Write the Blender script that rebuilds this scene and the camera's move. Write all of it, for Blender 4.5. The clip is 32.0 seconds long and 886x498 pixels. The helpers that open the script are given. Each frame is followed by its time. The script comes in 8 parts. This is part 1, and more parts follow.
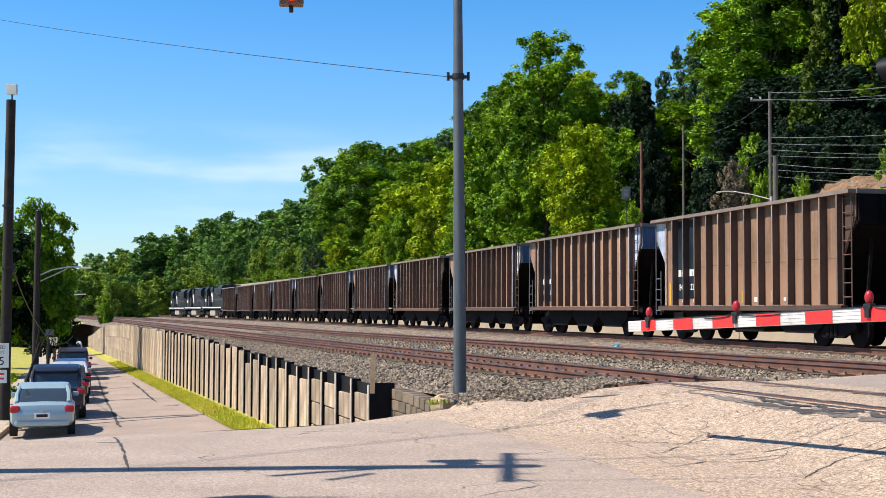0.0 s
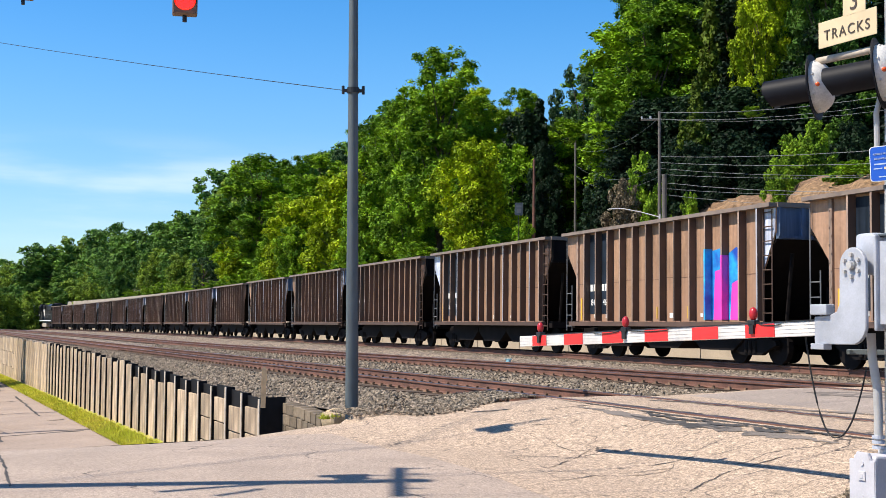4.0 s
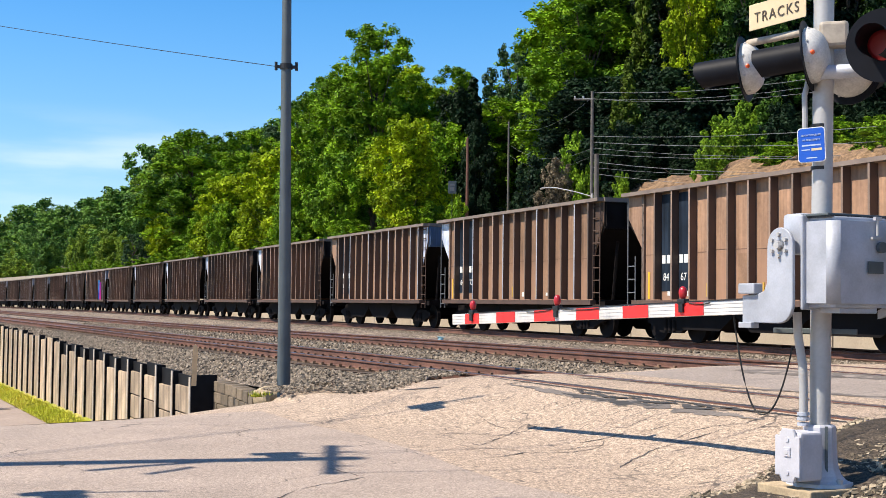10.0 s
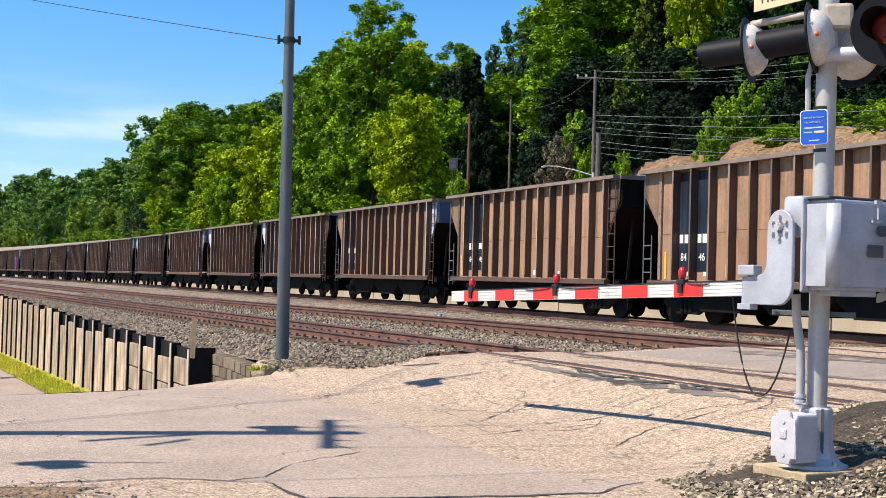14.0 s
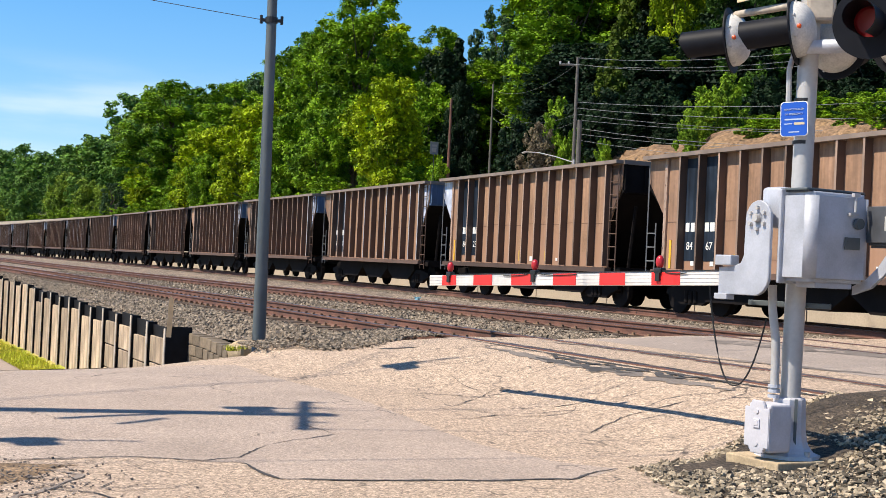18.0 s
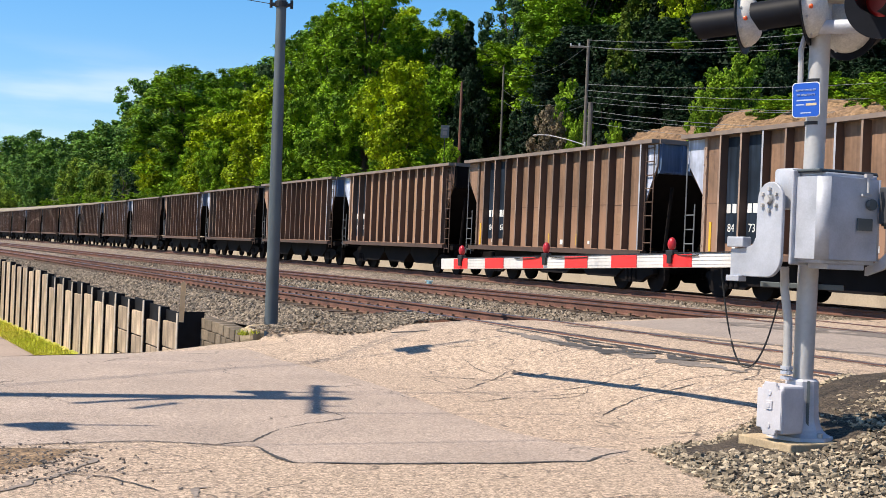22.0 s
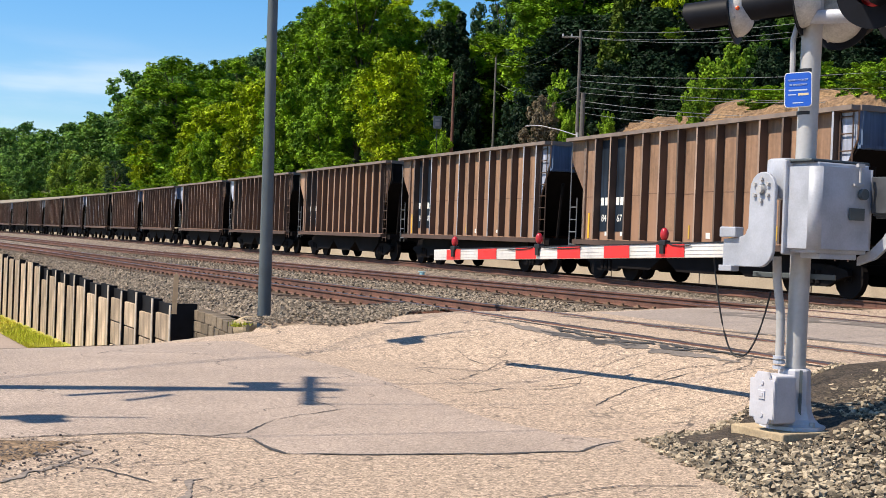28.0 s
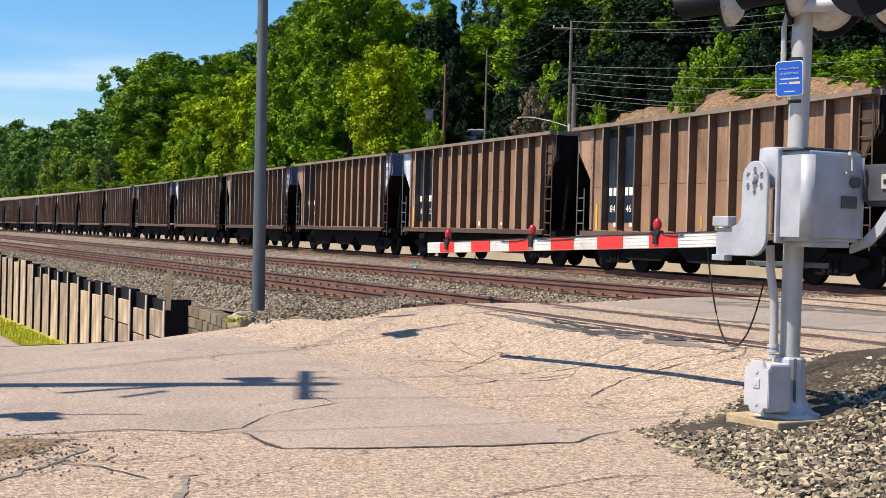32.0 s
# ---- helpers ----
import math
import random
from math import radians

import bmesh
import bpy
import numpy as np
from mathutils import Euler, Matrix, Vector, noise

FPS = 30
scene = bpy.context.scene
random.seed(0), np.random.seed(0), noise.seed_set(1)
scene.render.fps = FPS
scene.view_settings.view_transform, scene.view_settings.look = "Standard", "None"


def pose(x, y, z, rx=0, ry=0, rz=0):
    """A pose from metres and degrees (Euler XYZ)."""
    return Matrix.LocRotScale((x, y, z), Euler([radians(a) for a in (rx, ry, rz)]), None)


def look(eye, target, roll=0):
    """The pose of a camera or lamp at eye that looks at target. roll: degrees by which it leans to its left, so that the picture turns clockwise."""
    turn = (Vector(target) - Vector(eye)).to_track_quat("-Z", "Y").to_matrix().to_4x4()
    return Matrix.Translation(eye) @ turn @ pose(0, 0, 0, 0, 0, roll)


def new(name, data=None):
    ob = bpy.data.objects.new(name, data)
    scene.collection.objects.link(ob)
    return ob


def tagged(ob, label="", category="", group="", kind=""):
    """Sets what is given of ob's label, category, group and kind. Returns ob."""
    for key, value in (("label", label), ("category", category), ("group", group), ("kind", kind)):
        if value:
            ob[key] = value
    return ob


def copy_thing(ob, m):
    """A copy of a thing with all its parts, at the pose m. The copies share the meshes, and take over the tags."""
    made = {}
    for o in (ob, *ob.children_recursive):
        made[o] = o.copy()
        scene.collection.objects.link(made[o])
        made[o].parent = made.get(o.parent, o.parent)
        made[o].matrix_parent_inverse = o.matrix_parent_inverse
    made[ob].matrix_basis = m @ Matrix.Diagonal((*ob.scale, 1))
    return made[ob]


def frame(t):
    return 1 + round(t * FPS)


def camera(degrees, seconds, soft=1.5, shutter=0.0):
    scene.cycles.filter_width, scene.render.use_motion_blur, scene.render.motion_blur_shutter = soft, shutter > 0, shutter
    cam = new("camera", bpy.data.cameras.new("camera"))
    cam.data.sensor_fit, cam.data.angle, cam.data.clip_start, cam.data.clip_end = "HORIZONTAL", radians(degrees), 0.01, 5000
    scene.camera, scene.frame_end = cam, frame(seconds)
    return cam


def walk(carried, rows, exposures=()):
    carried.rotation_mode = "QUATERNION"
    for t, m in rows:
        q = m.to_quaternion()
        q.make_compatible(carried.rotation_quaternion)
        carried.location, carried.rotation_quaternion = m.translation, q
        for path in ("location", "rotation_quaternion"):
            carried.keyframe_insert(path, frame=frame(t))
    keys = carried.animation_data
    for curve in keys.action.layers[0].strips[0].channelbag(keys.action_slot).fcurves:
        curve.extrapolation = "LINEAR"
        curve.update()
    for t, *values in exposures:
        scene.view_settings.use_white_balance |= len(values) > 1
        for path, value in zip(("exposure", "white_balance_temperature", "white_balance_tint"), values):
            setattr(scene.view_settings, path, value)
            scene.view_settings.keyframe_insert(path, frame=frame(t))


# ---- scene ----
cam = camera(38.0, 32.0, soft=0.6)
EYE = (0.0, 0.0, 1.6)
# seconds, yaw, pitch, roll: a hand-held camera that stands in one spot
TURNS = [
    (0, -0.00, 2.72, -0.20),
    (0.5, -0.74, 2.60, -0.30),
    (1, -1.40, 2.55, -0.58),
    (1.5, -2.26, 3.02, -0.81),
    (2, -3.12, 3.32, -0.68),
    (2.5, -3.78, 3.39, -0.49),
    (3, -4.17, 3.57, -0.42),
    (3.5, -4.55, 3.56, -0.46),
    (5.5, -5.66, 2.54, -1.02),
    (6, -6.50, 2.55, -1.23),
    (6.5, -7.21, 2.43, -1.16),
    (7, -7.53, 2.29, -1.12),
    (7.5, -7.63, 2.19, -1.10),
    (8, -7.55, 2.29, -1.00),
    (8.5, -7.67, 2.59, -0.82),
    (9, -7.84, 2.66, -0.70),
    (9.5, -7.77, 2.51, -0.67),
    (10, -7.76, 2.44, -0.67),
    (10.5, -7.78, 2.40, -0.69),
    (11, -7.81, 2.26, -0.80),
    (11.5, -7.84, 2.02, -1.03),
    (12, -7.87, 1.69, -1.30),
    (12.5, -7.87, 1.46, -1.59),
    (13, -7.76, 1.36, -1.68),
    (13.5, -7.75, 1.40, -1.65),
    (15.5, -7.95, 1.40, -1.41),
    (16, -8.08, 1.50, -1.58),
    (16.5, -9.02, 1.37, -2.01),
    (17, -9.82, 0.97, -2.27),
    (17.5, -9.41, 0.92, -2.42),
    (18, -8.75, 0.73, -2.71),
    (18.5, -8.14, 0.41, -2.53),
    (19, -7.81, 0.18, -2.19),
    (19.5, -7.73, -0.02, -1.97),
    (20, -7.69, -0.24, -1.90),
    (20.5, -7.76, -0.47, -2.12),
    (21, -7.89, -0.46, -2.22),
    (21.5, -8.08, -0.18, -2.29),
    (22, -8.24, -0.03, -2.38),
    (22.5, -8.28, 0.00, -2.19),
    (23, -8.35, -0.07, -1.97),
    (23.5, -8.40, -0.21, -1.90),
    (24, -8.47, -0.38, -1.93),
    (24.5, -8.54, -0.47, -1.96),
    (25, -8.54, -0.54, -1.91),
    (25.5, -8.52, -0.53, -1.90),
    (27.5, -8.52, -0.38, -2.19),
    (28, -8.56, -0.42, -2.20),
    (28.5, -8.46, -0.63, -2.06),
    (29, -8.33, -0.75, -1.84),
    (29.5, -8.30, -0.89, -1.68),
    (30, -8.30, -1.13, -1.58),
    (30.5, -8.29, -1.26, -1.60),
    (31, -8.38, -1.09, -1.79),
    (31.5, -8.66, -0.85, -1.72),
    (32, -8.86, -0.73, -1.51),
]
walk(cam, [(t, pose(*EYE, 90 + pitch, roll, yaw)) for t, yaw, pitch, roll in TURNS],
     exposures=[(0.0, 0.52, 6450, 11), (8.0, 0.55, 6500, 11), (12.0, 0.55, 6550, 11), (20.0, 0.50, 6650, 11), (26.0, 0.45, 6700, 11), (32.0, 0.42, 6750, 11)])

# ---- world and sun ----
SUN_AZ, SUN_EL = radians(-96.0), radians(53.0)      # azimuth from +y towards +x
SUN_DIR = Vector((math.sin(SUN_AZ) * math.cos(SUN_EL), math.cos(SUN_AZ) * math.cos(SUN_EL), math.sin(SUN_EL)))
world = bpy.data.worlds.new("sky")
scene.world = world
world.use_nodes = True
_n, _l = world.node_tree.nodes, world.node_tree.links
_sky = _n.new("ShaderNodeTexSky")
_sky.sky_type = "NISHITA"
_sky.sun_disc = False
_sky.sun_elevation = SUN_EL
_sky.sun_rotation = SUN_AZ
_sky.air_density, _sky.dust_density, _sky.ozone_density = 1.0, 0.15, 2.5
_n["Background"].inputs["Strength"].default_value = 0.125
_hsv = _n.new("ShaderNodeHueSaturation")
_hsv.inputs["Saturation"].default_value = 1.45
_hsv.inputs["Hue"].default_value = 0.504
_l.new(_sky.outputs[0], _hsv.inputs["Color"])
_high = _n.new("ShaderNodeHueSaturation")
_high.inputs["Saturation"].default_value = 1.1
_high.inputs["Value"].default_value = 0.72
_l.new(_sky.outputs[0], _high.inputs["Color"])


def _map(src, a, b, lo=0.0, hi=1.0):
    r = _n.new("ShaderNodeMapRange")
    r.interpolation_type = "SMOOTHSTEP"
    for key, val in (("From Min", a), ("From Max", b), ("To Min", lo), ("To Max", hi)):
        r.inputs[key].default_value = val
    _l.new(src, r.inputs["Value"])
    return r.outputs[0]


def _mul(a, b):
    m = _n.new("ShaderNodeMath")
    m.operation = "MULTIPLY"
    _l.new(a, m.inputs[0])
    _l.new(b, m.inputs[1])
    return m.outputs[0]


# thin streaks of high cloud low over the valley
_dir = _n.new("ShaderNodeTexCoord")
_sep = _n.new("ShaderNodeSeparateXYZ")
_l.new(_dir.outputs["Generated"], _sep.inputs[0])
_stretch = _n.new("ShaderNodeMapping")
_stretch.inputs["Scale"].default_value = (5.0, 5.0, 30.0)
_stretch.inputs["Rotation"].default_value = (0.0, 0.06, 0.0)
_l.new(_dir.outputs["Generated"], _stretch.inputs["Vector"])
_wisp = _n.new("ShaderNodeTexNoise")
_wisp.inputs["Scale"].default_value = 1.0
_wisp.inputs["Detail"].default_value = 5.0
_l.new(_stretch.outputs[0], _wisp.inputs["Vector"])
_cloud = _mul(_mul(_map(_sep.outputs["Z"], 0.045, 0.09), _map(_sep.outputs["Z"], 0.10, 0.15, 1.0, 0.0)), _map(_wisp.outputs["Fac"], 0.4, 0.75, 0.0, 0.5))
_veil = _n.new("ShaderNodeMix")
_veil.data_type = "RGBA"
_l.new(_cloud, _veil.inputs["Factor"])
_low = _n.new("ShaderNodeMix")                          # the air over the valley is a deeper blue than a clear model sky
_low.data_type, _low.blend_type = "RGBA", "MULTIPLY"
_l.new(_map(_sep.outputs["Z"], 0.0, 0.22, 1.0, 0.0), _low.inputs["Factor"])
_arch = _n.new("ShaderNodeMix")                         # paler towards the zenith
_arch.data_type = "RGBA"
_l.new(_map(_sep.outputs["Z"], 0.36, 0.75), _arch.inputs["Factor"])
_l.new(_hsv.outputs[0], _arch.inputs["A"])
_l.new(_high.outputs[0], _arch.inputs["B"])
_l.new(_arch.outputs["Result"], _low.inputs["A"])
_low.inputs["B"].default_value = (0.62, 0.72, 0.88, 1)
_l.new(_low.outputs["Result"], _veil.inputs["A"])
_veil.inputs["B"].default_value = (6.2, 6.6, 7.0, 1)
_l.new(_veil.outputs["Result"], _n["Background"].inputs["Color"])
sun_data = bpy.data.lights.new("sun", "SUN")
sun_data.energy, sun_data.angle, sun_data.color = 5.0, radians(0.53), (1.0, 0.915, 0.785)
sun = new("sun", sun_data)
sun.matrix_world = look(SUN_DIR * 100, (0, 0, 0))


# ---- materials ----
def mat(name, color, rough=0.8, metal=0.0, vary=0.0, grain=0.0, scale=8.0, fine=60.0, bump=0.0, second=None, rand="", spec=0.5, emit=None, spread=0.28, cells=0.0, cell_mix=0.5, streak=0.0, fractal=0.5):
    """Procedural material: two scales of noise shift the colour, fine noise gives relief."""
    m = bpy.data.materials.new(name)
    m.use_nodes = True
    nt = m.node_tree
    b = nt.nodes["Principled BSDF"]
    b.inputs["Roughness"].default_value = rough
    b.inputs["Metallic"].default_value = metal
    b.inputs["Specular IOR Level"].default_value = spec
    col = nt.nodes.new("ShaderNodeRGB")
    col.outputs[0].default_value = (*color, 1)
    out = col.outputs[0]
    tc = nt.nodes.new("ShaderNodeTexCoord")

    def noise_node(sc, detail=4.0):
        n = nt.nodes.new("ShaderNodeTexNoise")
        n.inputs["Scale"].default_value = sc
        n.inputs["Detail"].default_value = detail
        nt.links.new(tc.outputs["Object"], n.inputs["Vector"])
        return n

    def ramp(src, lo, hi):
        r = nt.nodes.new("ShaderNodeMapRange")
        r.inputs["From Min"].default_value, r.inputs["From Max"].default_value = 0.3, 0.7
        r.inputs["To Min"].default_value, r.inputs["To Max"].default_value = lo, hi
        nt.links.new(src, r.inputs["Value"])
        return r.outputs[0]

    def times(a, f):
        x = nt.nodes.new("ShaderNodeMix")
        x.data_type, x.blend_type = "RGBA", "MULTIPLY"
        x.inputs["Factor"].default_value = 1.0
        nt.links.new(a, x.inputs["A"])
        nt.links.new(f, x.inputs["B"])
        return x.outputs["Result"]

    big = noise_node(scale)
    if second:
        x = nt.nodes.new("ShaderNodeMix")
        x.data_type = "RGBA"
        nt.links.new(ramp(big.outputs["Fac"], 0.0, 1.0), x.inputs["Factor"])
        nt.links.new(out, x.inputs["A"])
        x.inputs["B"].default_value = (*second, 1)
        out = x.outputs["Result"]
    if vary:
        out = times(out, ramp(big.outputs["Fac"], 1 - vary, 1 + vary))
    if grain or bump:
        small = noise_node(fine, 6.0 if fractal <= 0.5 else 10.0)
        small.inputs["Roughness"].default_value = fractal
        if grain:
            out = times(out, ramp(small.outputs["Fac"], 1 - grain, 1 + grain))
        if bump:
            bp = nt.nodes.new("ShaderNodeBump")
            bp.inputs["Strength"].default_value = 1.0
            bp.inputs["Distance"].default_value = bump
            nt.links.new(small.outputs["Fac"], bp.inputs["Height"])
            nt.links.new(bp.outputs[0], b.inputs["Normal"])
    if streak:                                         # runs of dirt down an upright face
        mp = nt.nodes.new("ShaderNodeMapping")
        mp.inputs["Scale"].default_value = (9.0, 9.0, 0.5)
        nt.links.new(tc.outputs["Object"], mp.inputs["Vector"])
        sn = nt.nodes.new("ShaderNodeTexNoise")
        sn.inputs["Scale"].default_value, sn.inputs["Detail"].default_value = 1.0, 5.0
        nt.links.new(mp.outputs[0], sn.inputs["Vector"])
        out = times(out, ramp(sn.outputs["Fac"], 1 - streak, 1 + streak * 0.6))
    if cells:                                          # single stones or grains, each of its own shade
        vo = nt.nodes.new("ShaderNodeTexVoronoi")
        vo.inputs["Scale"].default_value = cells
        nt.links.new(tc.outputs["Object"], vo.inputs["Vector"])
        sp = nt.nodes.new("ShaderNodeSeparateColor")
        nt.links.new(vo.outputs["Color"], sp.inputs[0])
        r = nt.nodes.new("ShaderNodeMapRange")
        r.inputs["To Min"].default_value, r.inputs["To Max"].default_value = 1 - cell_mix, 1 + cell_mix
        nt.links.new(sp.outputs[0], r.inputs["Value"])
        out = times(out, r.outputs[0])
    if rand:
        if rand == "island":
            g = nt.nodes.new("ShaderNodeNewGeometry").outputs["Random Per Island"]
        else:
            g = nt.nodes.new("ShaderNodeObjectInfo").outputs["Random"]
        r = nt.nodes.new("ShaderNodeMapRange")
        r.inputs["To Min"].default_value, r.inputs["To Max"].default_value = 1 - spread, 1 + spread
        nt.links.new(g, r.inputs["Value"])
        out = times(out, r.outputs[0])
    nt.links.new(out, b.inputs["Base Color"])
    if emit:
        b.inputs["Emission Color"].default_value = (*emit[0], 1)
        b.inputs["Emission Strength"].default_value = emit[1]
    return m


ASPHALT = mat("worn_asphalt", (0.435, 0.328, 0.243), 0.9, vary=0.10, grain=0.72, scale=1.3, fine=16, bump=0.008, fractal=0.85, second=(0.36, 0.272, 0.20), cells=70, cell_mix=0.55)
SMOOTH = mat("smooth_worn_asphalt", (0.352, 0.278, 0.226), 0.9, vary=0.12, grain=0.42, scale=0.8, fine=22, bump=0.005, fractal=0.85, cells=95, cell_mix=0.38)
MUD = mat("dark_gritty_dirt", (0.07, 0.052, 0.036), 0.95, vary=0.4, grain=0.6, scale=2.0, fine=18, bump=0.03, fractal=0.8, cells=55, cell_mix=0.7)
TAR = mat("grey_tar_seal", (0.235, 0.192, 0.16), 0.85, vary=0.25, grain=0.3, scale=4, fine=30)
GREY_ROAD = mat("grey_worn_asphalt", (0.285, 0.236, 0.202), 0.9, vary=0.14, grain=0.4, scale=0.9, fine=20, bump=0.004, fractal=0.8, cells=90, cell_mix=0.25)
STREET = mat("old_street_asphalt", (0.315, 0.245, 0.20), 0.9, vary=0.14, grain=0.4, scale=0.5, fine=14, bump=0.005, fractal=0.8)
# hill road: the shade of the woods is put into a darker asphalt
SHADED_ROAD = mat("shaded_hill_asphalt", (0.05, 0.048, 0.046), 0.9, vary=0.2, grain=0.3, scale=0.8, fine=30)
PATCH = mat("dark_patch_asphalt", (0.165, 0.14, 0.122), 0.9, vary=0.2, grain=0.3, scale=0.8, fine=40, bump=0.004)
CRACK = mat("crack_filler", (0.055, 0.05, 0.048), 0.9, vary=0.3, scale=3)
BALLAST = mat("ballast_bed", (0.19, 0.148, 0.112), 0.95, vary=0.25, grain=0.6, scale=0.8, fine=14, bump=0.06, cells=13, cell_mix=0.8)
HEAP_STONE = mat("dusty_heap_stone", (0.29, 0.235, 0.165), 0.95, vary=0.3, scale=12, rand="island", spread=0.75)
STONE = mat("ballast_stone", (0.215, 0.172, 0.126), 0.9, vary=0.3, scale=12, rand="island", spread=0.65)
DIRT = mat("dirt", (0.17, 0.135, 0.10), 0.95, vary=0.2, grain=0.3, scale=0.6, fine=20, bump=0.01)
HOLLOW = mat("brown_grit", (0.19, 0.125, 0.07), 0.95, vary=0.35, grain=0.5, scale=3, fine=30, bump=0.01, cells=50, cell_mix=0.5)
SOIL = mat("hillside_soil", (0.10, 0.085, 0.05), 0.95, vary=0.3, grain=0.3, scale=0.3, fine=8, bump=0.03, second=(0.05, 0.075, 0.02))
ROCK = mat("cut_rock", (0.27, 0.165, 0.095), 0.95, vary=0.45, grain=0.5, scale=0.9, fine=6, bump=0.08, second=(0.16, 0.10, 0.05))
GRASS = mat("grass", (0.38, 0.42, 0.02), 0.9, vary=0.3, grain=0.4, scale=0.9, fine=30, bump=0.02, second=(0.36, 0.27, 0.09))
BLADE = mat("grass_blade", (0.46, 0.54, 0.012), 0.8, rand="island", vary=0.3, scale=0.8, second=(0.44, 0.38, 0.05), spread=0.4)
CONCRETE = mat("weathered_concrete", (0.42, 0.315, 0.215), 0.9, streak=0.55, vary=0.3, grain=0.12, scale=1.2, fine=25, bump=0.003, rand="object")
PALE_CONC = mat("pale_concrete", (0.40, 0.34, 0.265), 0.9, vary=0.12, grain=0.1, scale=0.7, fine=20, bump=0.003)
PLINTH = mat("tan_concrete", (0.42, 0.32, 0.20), 0.9, vary=0.2, grain=0.2, scale=4, fine=40, bump=0.002)
BLOCK = mat("dark_concrete_block", (0.15, 0.115, 0.078), 0.95, vary=0.4, grain=0.2, scale=2, fine=20, bump=0.01, rand="object")
# dark steel of the plates; on pile webs the black is recess shade put in
PILE = mat("black_pile_with_web_shade", (0.010, 0.010, 0.012), 0.7, vary=0.3, scale=4, spec=0.15)
PILE_EDGE = mat("bare_steel_edge", (0.42, 0.36, 0.29), 0.8, metal=0.0, vary=0.2, scale=5)
PLATE_RUST = mat("tie_plate_rust", (0.203, 0.124, 0.075), 0.9, vary=0.3, scale=5, rand="object")
RAIL_RUST = mat("rail_rust", (0.135, 0.062, 0.042), 0.85, vary=0.35, scale=2, grain=0.25, fine=40)
RAIL_TOP = mat("polished_rail_head", (0.26, 0.20, 0.20), 0.36, metal=0.9, vary=0.1)
TIE = mat("creosoted_tie", (0.105, 0.07, 0.046), 0.9, vary=0.3, grain=0.3, scale=3, fine=20, rand="object")
POLE_GREY = mat("grey_galvanised_pole", (0.10, 0.12, 0.13), 0.6, metal=0.3, vary=0.15, scale=2)
WOOD_POLE = mat("dark_wood_pole", (0.022, 0.017, 0.015), 0.9, vary=0.3, scale=4, grain=0.3, fine=40)
WOOD_GREY = mat("grey_weathered_wood", (0.11, 0.10, 0.09), 0.9, vary=0.25, scale=4, grain=0.3, fine=40)
STAKE = mat("raw_wood_stake", (0.55, 0.38, 0.22), 0.9, vary=0.2, scale=6)
ALU = mat("aluminium_paint", (0.46, 0.45, 0.44), 0.5, metal=0.25, vary=0.07, grain=0.05, scale=3, fine=30)
SLATE = mat("dark_grey_steel", (0.075, 0.08, 0.09), 0.5, metal=0.3, vary=0.25, scale=6)
ALU_PALE = mat("pale_cast_aluminium", (0.54, 0.53, 0.565), 0.55, metal=0.12, vary=0.12, scale=4, grain=0.05, fine=60, bump=0.001)
ALU_CAST = mat("cast_aluminium", (0.41, 0.43, 0.48), 0.62, metal=0.25, vary=0.2, scale=3.5, grain=0.05, fine=60, bump=0.001)
SIGNAL_BROWN = mat("faded_brown_housing", (0.16, 0.10, 0.07), 0.6, vary=0.2, scale=5)
PALE_BLUE = mat("pale_blue_plastic", (0.30, 0.55, 0.62), 0.5, vary=0.1, scale=8)
WHITE = mat("white_paint", (0.80, 0.79, 0.77), 0.5, vary=0.05, scale=4)
ARM_WHITE = mat("weathered_white_arm", (0.62, 0.60, 0.57), 0.6, vary=0.12, grain=0.06, scale=3, fine=30)
RED = mat("red_reflective_sheet", (0.72, 0.028, 0.028), 0.45, vary=0.06, scale=5)
RED_LENS = mat("red_lens", (0.42, 0.015, 0.022), 0.3, vary=0.1, scale=10)
RED_GLOW = mat("lit_red_lens", (0.8, 0.05, 0.03), 0.2, emit=((1.0, 0.02, 0.012), 0.85))
AMBER = mat("amber_lens", (0.70, 0.10, 0.02), 0.2)
BLACK = mat("black_paint", (0.012, 0.012, 0.014), 0.5, vary=0.2, scale=4)
CABLE = mat("black_cable", (0.01, 0.01, 0.01), 0.6)
WIRE = mat("grey_wire", (0.15, 0.16, 0.17), 0.6)
NOTICE_INK = mat("faded_white_print", (0.42, 0.50, 0.66), 0.5, vary=0.05, scale=3)
SIGN_BLUE = mat("blue_sign_sheet", (0.008, 0.09, 0.50), 0.4, vary=0.04, scale=3)
SIGN_CREAM = mat("aged_white_sign", (0.60, 0.49, 0.31), 0.6, vary=0.08, scale=5)
CAR_BROWN = mat("oxide_brown_side_sheet", (0.31, 0.183, 0.114), 0.65, streak=0.3, vary=0.16, grain=0.12, scale=0.8, fine=9, rand="object", spread=0.36)


